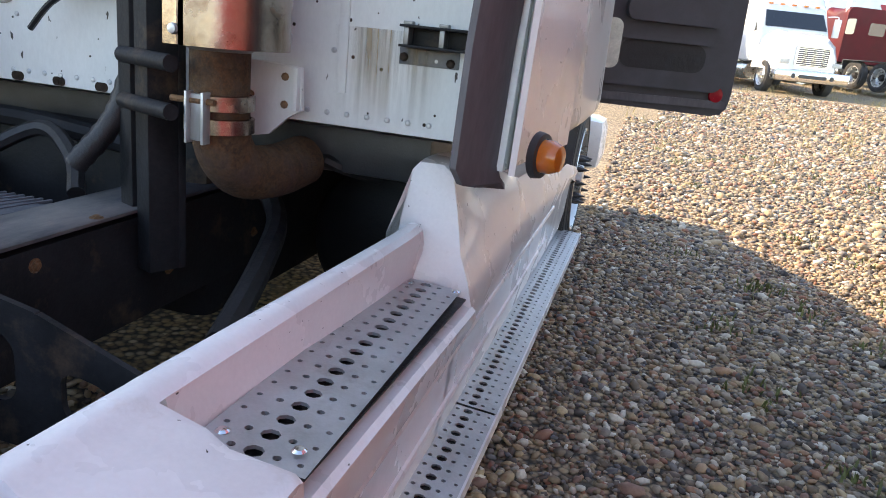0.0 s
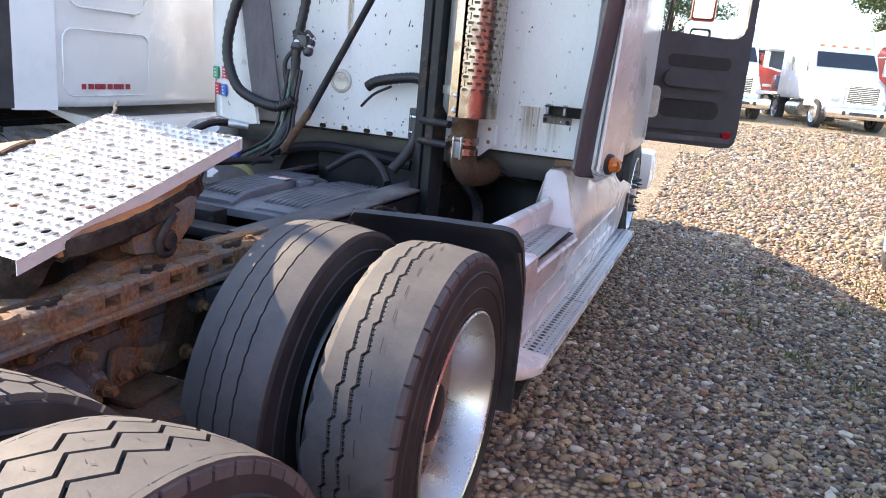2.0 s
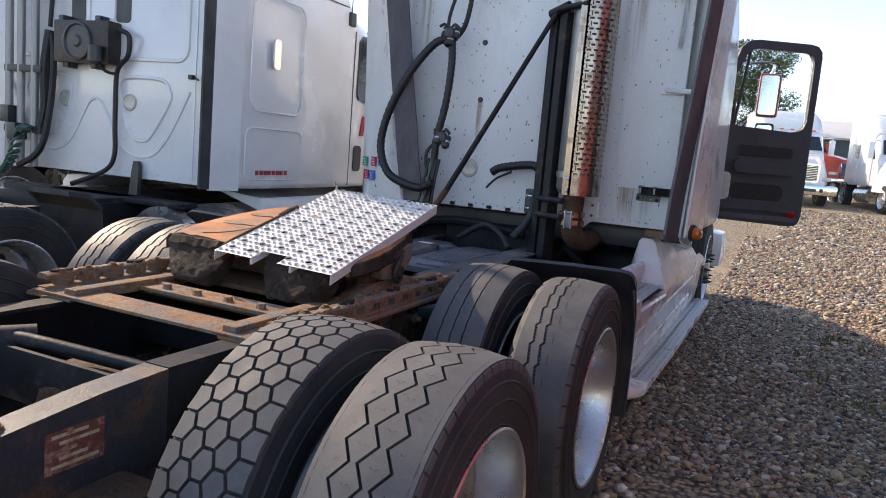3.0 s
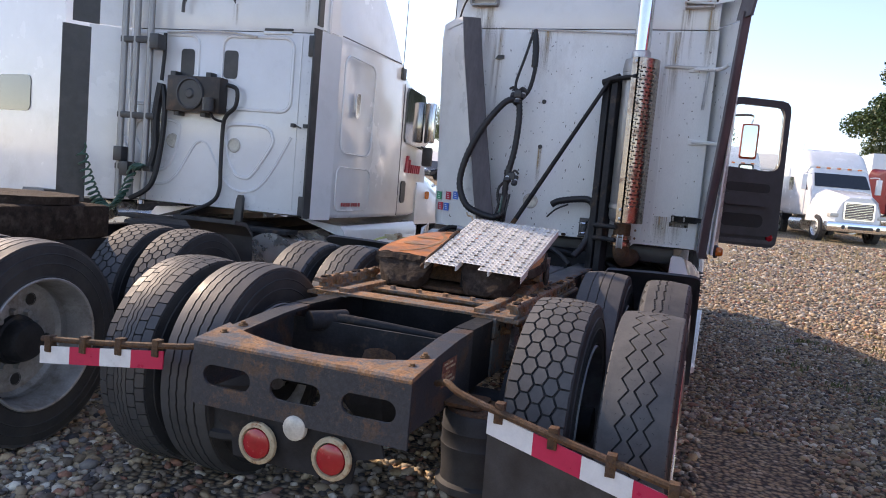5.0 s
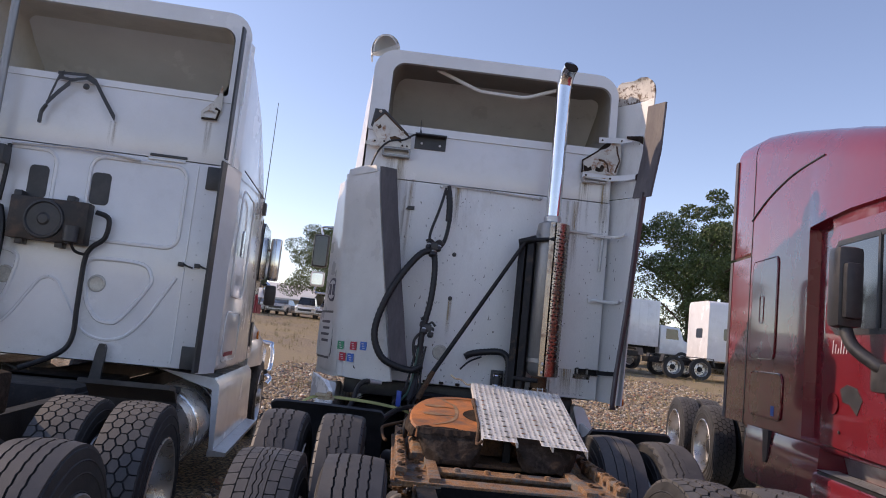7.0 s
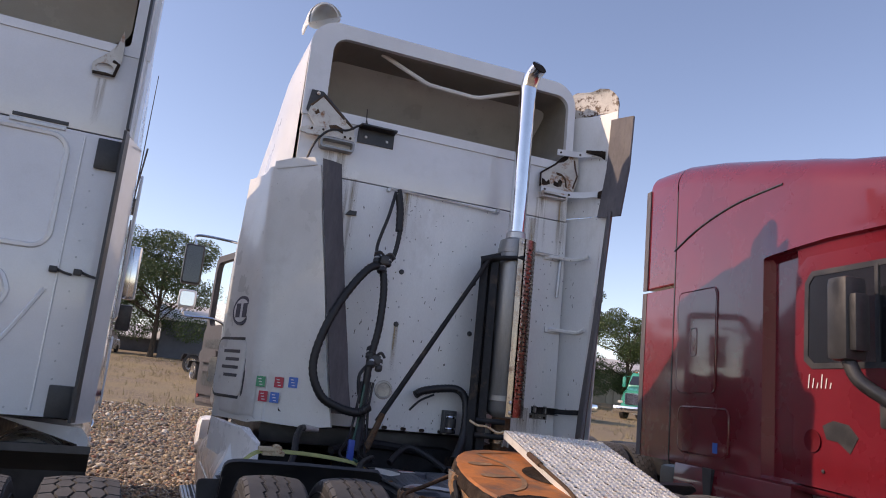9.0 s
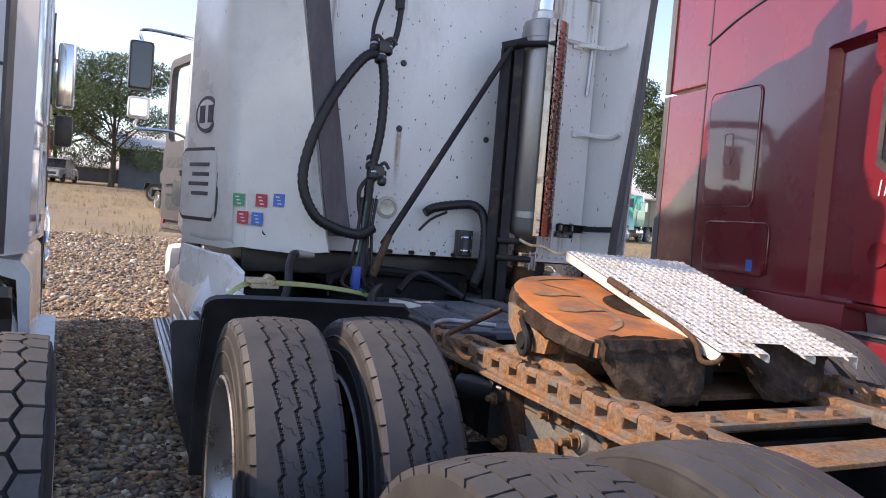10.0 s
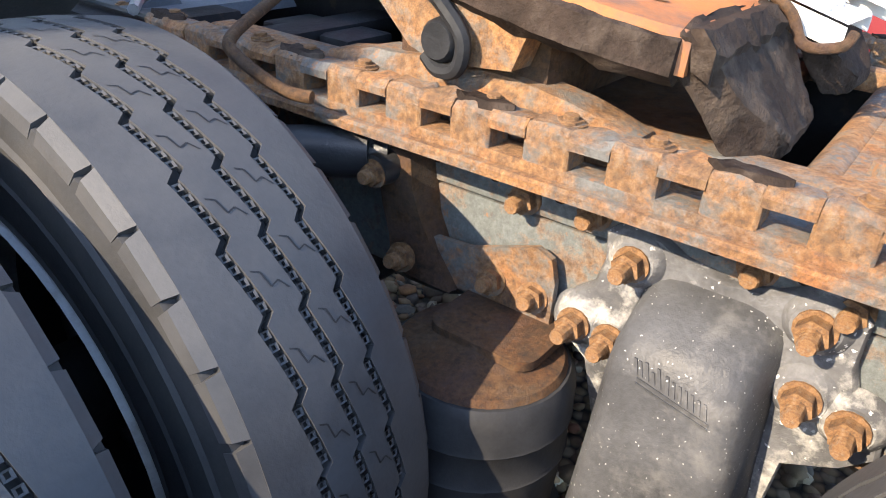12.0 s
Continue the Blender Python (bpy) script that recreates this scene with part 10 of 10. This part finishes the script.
    for s in (-1, 1):
        bm = B()
        prism(bm, [(2.0, 1.95), (2.85, 1.95), (2.85, 2.55), (2.3, 2.55)], "x", *sorted((s * 1.14, s * 1.165)))
        part("side_window", bm, WINDOW, t)
        bm = B()
        cyl(bm, (s * 0.88, 2.3, 0.62), (s * 0.88, 3.6, 0.62), 0.30, None, 18)
        part("fuel_tank", bm, RIM_ALU, t)
        wheel(t, s * 1.0, 0.95, "rib", s, "inner", RIM_ALU)
        for y in (tail + 1.9, tail + 3.2):
            wheel(t, s * 0.98, y, "hex", s, "outer", RIM_ALU)
    bm = B()
    box(bm, -0.43, 0.43, 0.3, tail + 4.2, 0.62, 0.88, 0.02)
    part("chassis", bm, STEEL, t)
    for s in (-1, 1):
        bm = B()
        prism(bm, [(tail + 1.3, 0.7), (tail + 1.35, 1.05), (tail + 3.7, 1.05), (tail + 3.8, 0.7), (tail + 3.75, 0.7), (tail + 3.65, 1.02), (tail + 1.4, 1.02), (tail + 1.35, 0.7)], "x", *sorted((s * 0.78, s * 1.2)))
        part("mud_guard", bm, BLACK, t)
    for s in (-1, 1):
        bm = B()
        cyl(bm, (s * 1.1, 3.25, 0.9), (s * 1.1, 3.25, sleeper_top + 0.3), 0.07, None, 12)
        part("exhaust_pipe", bm, CHROME, t)
    return t


def gz(x, y):
    return -0.015 + 0.036 * max(0.0, min(y, 75.0) - 9.0)


def at_far(x, y, turn=0.0):
    return pose(x, y, gz(x, y), 0, 0, turn)


far_truck("semi_truck", "white highway tractor with chrome bumper, parked across the yard", at_far(4.5, 26.6, 15), WHITE_CLEAN, 3.65)
far_truck("semi_truck", "white highway tractor with blue-grey grille, parked across the yard", at_far(0.55, 27.2, 15), WHITE_CLEAN, 3.65)
far_truck("semi_truck", "dark red conventional tractor parked side-on", at_far(5.8, 35.4, -153), RED_FLAT, 2.95, 0.35, 2.4)
far_truck("semi_truck", "bright blue tractor behind the red one", at_far(9.3, 42.5, 70), BLUE, 3.3, 1.2, 1.5)
far_truck("semi_truck", "white sleeper-cab tractor parked in the next row", pose(-8.6, 7.2, -0.07, 0, 0, 172), WHITE_CLEAN, 3.5, 1.4, 1.0)
far_truck("semi_truck", "orange-red day-cab truck behind the white tractors", at_far(2.6, 38.0, 60), ORANGE, 2.75, 0.0, 1.5)
far_truck("semi_truck", "green tractor parked by the fence", at_far(22.6, 33.5, -58), GREEN, 2.7, 0.5, 1.5)
far_truck("semi_truck", "white sleeper tractor at the yard's edge", at_far(16.8, 30.0, 90), WHITE_CLEAN, 3.75, 1.6, 3.0)


def box_truck():
    m = at_far(15.2, 39.0, 94)
    t = thing("box_truck", "white box truck with a long plain cargo body", "truck", "trucks across the yard", m)
    bm = B()
    box(bm, -1.25, 1.25, 2.3, 8.8, 1.15, 3.85, 0.03)
    part("cargo_box", bm, WHITE_CLEAN, t)
    for s in (-1, 1):
        for k in range(12):
            bm = B()
            box(bm, *sorted((s * 1.25, s * 1.258)), 2.5 + 0.52 * k, 2.53 + 0.52 * k, 1.2, 3.8)
            part("side_rib", bm, WHITE_CLEAN, t)
    bm = B()
    prism(bm, [(5.2, 3.2), (6.6, 3.2), (6.7, 3.42), (5.3, 3.42)], "x", -1.27, -1.262)
    part("lettering", bm, LETTER_RED, t, "red lettering bar")
    bm = B()
    secs = [[(x, y, z) for x, z in rounded(-1.05, 1.05, 0.8, zt, 0.15, 4, 0.05)] for y, zt in ((0.0, 1.5), (0.6, 1.7), (0.9, 2.4), (2.1, 2.5))]
    loft(bm, secs)
    part("cab", bm, WHITE_CLEAN, t)
    for s in (-1, 1):
        bm = B()
        prism(bm, [(0.95, 1.7), (1.75, 1.7), (1.75, 2.3), (1.05, 2.3)], "x", *sorted((s * 1.04, s * 1.06)))
        part("side_window", bm, WINDOW, t)
        wheel(t, s * 0.95, 0.7, "rib", s, "inner", RIM_ALU)
        wheel(t, s * 0.95, 7.2, "rib", s, "outer", RIM_ALU)
    bm = B()
    box(bm, -0.43, 0.43, 0.3, 8.7, 0.7, 1.14, 0.02)
    part("chassis", bm, STEEL, t)


box_truck()


def car(m, paint, label, tall=False):
    t = thing("car", label, "car", "cars parked along the far fence", m)
    h = 1.85 if tall else 1.45
    bm = B()
    secs = []
    for y, z0, z1, w in ((-2.35, 0.45, 0.75, 0.78), (-2.2, 0.32, 0.92, 0.86), (-1.0, 0.28, 1.02 + 0.1 * tall, 0.90), (0.0, 0.28, 1.02 + 0.12 * tall, 0.90), (1.8, 0.28, 1.02 + 0.12 * tall, 0.90), (2.3, 0.40, 0.95, 0.84)):
        secs.append([(x, y, z) for x, z in rounded(-w, w, z0, z1, 0.12, 4, 0.06)])
    loft(bm, secs)
    part("body", bm, paint, t)
    bm = B()
    secs = [[(-0.80, -1.0, 1.0), (0.80, -1.0, 1.0), (0.80, 1.7, 1.0), (-0.80, 1.7, 1.0)], [(-0.66, -0.35, h - 0.05), (0.66, -0.35, h - 0.05), (0.66, 1.2, h - 0.05), (-0.66, 1.2, h - 0.05)]]
    loft(bm, secs)
    part("glasshouse", bm, WINDOW, t)
    bm = B()
    box(bm, -0.67, 0.67, -0.36, 1.22, h - 0.06, h, 0.03)
    part("roof", bm, paint, t)
    for x in (-0.82, 0.82):
        for y in (-1.45, 1.4):
            bm = B()
            lathe(bm, [(0.0, 0.09), (0.2, 0.09), (0.22, 0.10), (0.32, 0.09), (0.33, 0.0), (0.32, -0.09)], (x, y, 0.33), (1 if x > 0 else -1, 0, 0), 20)
            part("wheel", bm, RUBBER, t)
    bm = B()
    box(bm, -0.6, 0.6, -2.38, -2.3, 0.55, 0.75, 0.02)
    part("grille", bm, BLACK, t)
    for s in (-1, 1):
        bm = B()
        box(bm, s * 0.68 - 0.12, s * 0.68 + 0.12, -2.36, -2.2, 0.68, 0.82, 0.02)
        part("headlamp", bm, CLEAR_LENS, t)


rng = random.Random(3)
for k, (x, y, mat, tall, lab) in enumerate(((-8.3, 62, CAR_SILVER, True, "silver pickup facing the yard"), (-10.6, 63, WHITE_CLEAN, True, "white van parked by the fence"), (-13.0, 64, CAR_SILVER, False, "silver saloon parked by the fence"), (-15.4, 64, WHITE_CLEAN, False, "white car parked by the fence"), (-17.6, 63, CAR_DARK, False, "dark car parked by the fence"), (-19.8, 64, RED_FLAT, False, "red car parked by the fence"), (-22, 64, CAR_DARK, False, "dark saloon parked by the fence"), (-24.3, 63, CAR_SILVER, False, "grey car parked by the fence"), (-27, 64, CAR_DARK, True, "dark pickup parked by the fence"))):
    car(at_far(x, y, rng.uniform(-25, 25)), mat, lab, tall)


def building(name, x0, x1, y0, y1, h, wall, label):
    t = thing(name, label, "building")
    g = gz(0, y0)
    bm = B()
    box(bm, x0, x1, y0, y1, g - 0.5, h)
    part("wall", bm, wall, t)
    n = int((x1 - x0) / 0.9)
    for k in range(n):
        bm = B()
        box(bm, x0 + 0.9 * k + 0.1, x0 + 0.9 * k + 0.2, y0 - 0.05, y0, g, h)
        part("wall_rib", bm, wall, t)
    bm = B()
    prism(bm, [(y0 - 0.4, h), ((y0 + y1) / 2, h + (y1 - y0) * 0.12), (y1 + 0.4, h), (y1 + 0.4, h + 0.15), ((y0 + y1) / 2, h + (y1 - y0) * 0.12 + 0.15), (y0 - 0.4, h + 0.15)], "x", x0 - 0.4, x1 + 0.4)
    part("roof", bm, ROOF_SHEET, t, "pale metal roof")


building("workshop", -4.0, 16.0, 62, 78, 5.0, WALL_SHEET, "long grey sheet-metal workshop with pale roof")
building("warehouse", -45, -14, 92, 112, 4.2, WALL_TAN, "low tan warehouse behind the parked cars")
building("shed", 34, 60, 62, 76, 5.2, WALL_TAN, "tan shed behind the trees")
building("warehouse", -9, 3, 74, 86, 3.6, WALL_SHEET, "grey shed behind the tree")


def tree(x, y, height, spread, seed, mat=None, lean=0.0, density=1.0):
    r = np.random.default_rng(seed)
    t = thing("tree", "tall green leafy broadleaf tree", "tree", "trees round the yard", at_far(x, y))
    bm = B()
    trunk = [(0, 0, -0.2), (0.1, 0, height * 0.15), (0.05 + lean, 0.1, height * 0.4), (lean * 1.5, 0, height * 0.75)]
    path = smooth_path(trunk, 4)
    last = None
    for i, p in enumerate(path):
        q = height * 0.026 * (1 - 0.75 * i / len(path))
        ring = [bm.verts.new(p + Vector((math.cos(a) * q, math.sin(a) * q, 0))) for a in (2 * math.pi * k / 9 for k in range(9))]
        if last:
            for k in range(9):
                bm.faces.new((last[k], last[(k + 1) % 9], ring[(k + 1) % 9], ring[k]))
        last = ring
    clumps = []
    for k in range(15):
        a = 2.4 * k + r.uniform(-0.4, 0.4)
        h0 = height * r.uniform(0.2, 0.6)
        d = spread * r.uniform(0.45, 1.0) * (1.0 if h0 < height * 0.5 else 0.75)
        tip = Vector((math.cos(a) * d, math.sin(a) * d, min(height * 0.95, h0 + height * r.uniform(0.12, 0.38))))
        tube(bm, [(lean, 0, h0), (tip.x * 0.5, tip.y * 0.5, h0 + (tip.z - h0) * 0.6), tip], height * 0.006, 5, 3)
        clumps.append(tip)
    part("trunk", bm, BARK, t)
    cs = [np.array(c) for c in clumps] + [np.array((r.normal(0, spread * 0.45), r.normal(0, spread * 0.45), height * r.uniform(0.18, 0.97))) for k in range(26)]
    quads = []
    for c in cs:
        shrink = 1.15 - 0.55 * abs(c[2] / height - 0.5)
        n = int(1050 * density)
        p = r.normal(0, 1, (n, 3))
        p /= np.linalg.norm(p, axis=1)[:, None]
        p *= (r.uniform(0.35, 1.0, n) ** 0.6)[:, None] * np.array((0.30, 0.30, 0.20)) * spread * 1.05 * shrink
        quads.append(c + p)
    c = np.concatenate(quads)
    n = len(c)
    s = height * 0.0078 * r.uniform(0.6, 1.3, n)
    u, w = r.normal(0, 1, (n, 3)), r.normal(0, 1, (n, 3))
    u /= np.linalg.norm(u, axis=1)[:, None]
    w -= u * (u * w).sum(1)[:, None]
    w /= np.linalg.norm(w, axis=1)[:, None]
    v = np.stack([c - u * s[:, None], c - w * s[:, None] * 0.6, c + u * s[:, None], c + w * s[:, None] * 0.6], 1).reshape(-1, 3)
    me = bpy.data.meshes.new("crown")
    me.from_pydata(v.tolist(), [], np.arange(4 * n).reshape(-1, 4).tolist())
    me.materials.append(mat or LEAF)
    ob = new("crown", me)
    ob.parent = t


tree(12.7, 52, 14.0, 4.0, 1)
tree(20.5, 52, 11.5, 4.8, 2)
tree(26.0, 56, 15.5, 3.4, 3, density=0.5)
tree(31, 58, 11, 4.2, 4)
tree(-4.5, 60, 10.2, 5.0, 6)
tree(-9.0, 66, 9.0, 4.0, 7)
tree(-24, 62, 8.0, 3.5, 8)
tree(44, 52, 14, 5.5, 9)
tree(31.5, 47, 8.5, 3.6, 12)
tree(17, 78, 10, 5, 10, LEAF_FAR)
tree(38, 78, 12, 6, 11, LEAF_FAR)


def distant_wood():
    r = np.random.default_rng(11)
    n = 9000
    a = r.uniform(-0.9, 0.9, n)
    d = r.uniform(150, 190, n)
    x, y = d * np.sin(a), d * np.cos(a)
    top = 4.0 + 2.5 * np.sin(a * 23) + 1.6 * np.sin(a * 61 + 1)
    z = r.uniform(0, 1, n) * top + 1.0
    c = np.column_stack([x, y, z])
    s = r.uniform(0.5, 1.1, n)
    u, w = r.normal(0, 1, (n, 3)), r.normal(0, 1, (n, 3))
    v = np.stack([c - u * s[:, None], c - w * s[:, None], c + u * s[:, None], c + w * s[:, None]], 1).reshape(-1, 3)
    me = bpy.data.meshes.new("distant_wood")
    me.from_pydata(v.tolist(), [], np.arange(4 * n).reshape(-1, 4).tolist())
    me.materials.append(LEAF_FAR)
    tagged(new("distant_wood", me), "hazy line of trees along the horizon", "wood", kind="stuff")


distant_wood()


def tufts(name, label, mat, places, height, blades, seed):
    r = np.random.default_rng(seed)
    v, f = [], []
    for x, y in places:
        for k in range(blades):
            a, l = r.uniform(0, 6.28), height * r.uniform(0.5, 1.2)
            bx, by = x + r.normal(0, 0.09), y + r.normal(0, 0.09)
            dx, dy = math.cos(a) * l * 0.5, math.sin(a) * l * 0.5
            wx, wy = -math.sin(a) * 0.005, math.cos(a) * 0.005
            g = gz(bx, by)
            i = len(v)
            v += [(bx - wx, by - wy, g), (bx + wx, by + wy, g), (bx + dx * 0.5 + wx, by + dy * 0.5 + wy, g + l * 0.7), (bx + dx * 0.5 - wx, by + dy * 0.5 - wy, g + l * 0.7), (bx + dx, by + dy, g + l)]
            f += [(i, i + 1, i + 2, i + 3), (i + 3, i + 2, i + 4)]
    me = bpy.data.meshes.new(name)
    me.from_pydata(v, [], f)
    me.materials.append(mat)
    tagged(new(name, me), label, "grass", kind="stuff")


rg = np.random.default_rng(5)
tufts("weeds", "sparse green weeds growing through the gravel", WEED, [(0.45, 3.55), (0.75, 3.0), (1.15, 4.4), (0.35, 4.3), (1.0, 2.6), (1.5, 5.2), (0.9, 4.9)] + [(rg.uniform(0.0, 3), rg.uniform(2, 12)) for k in range(26)], 0.055, 30, 1)
tufts("dry_grass", "pale dry grass tufts across the yard", STRAW, [(rg.uniform(-20, 30), rg.uniform(11, 58)) for k in range(1800)], 0.20, 9, 2)
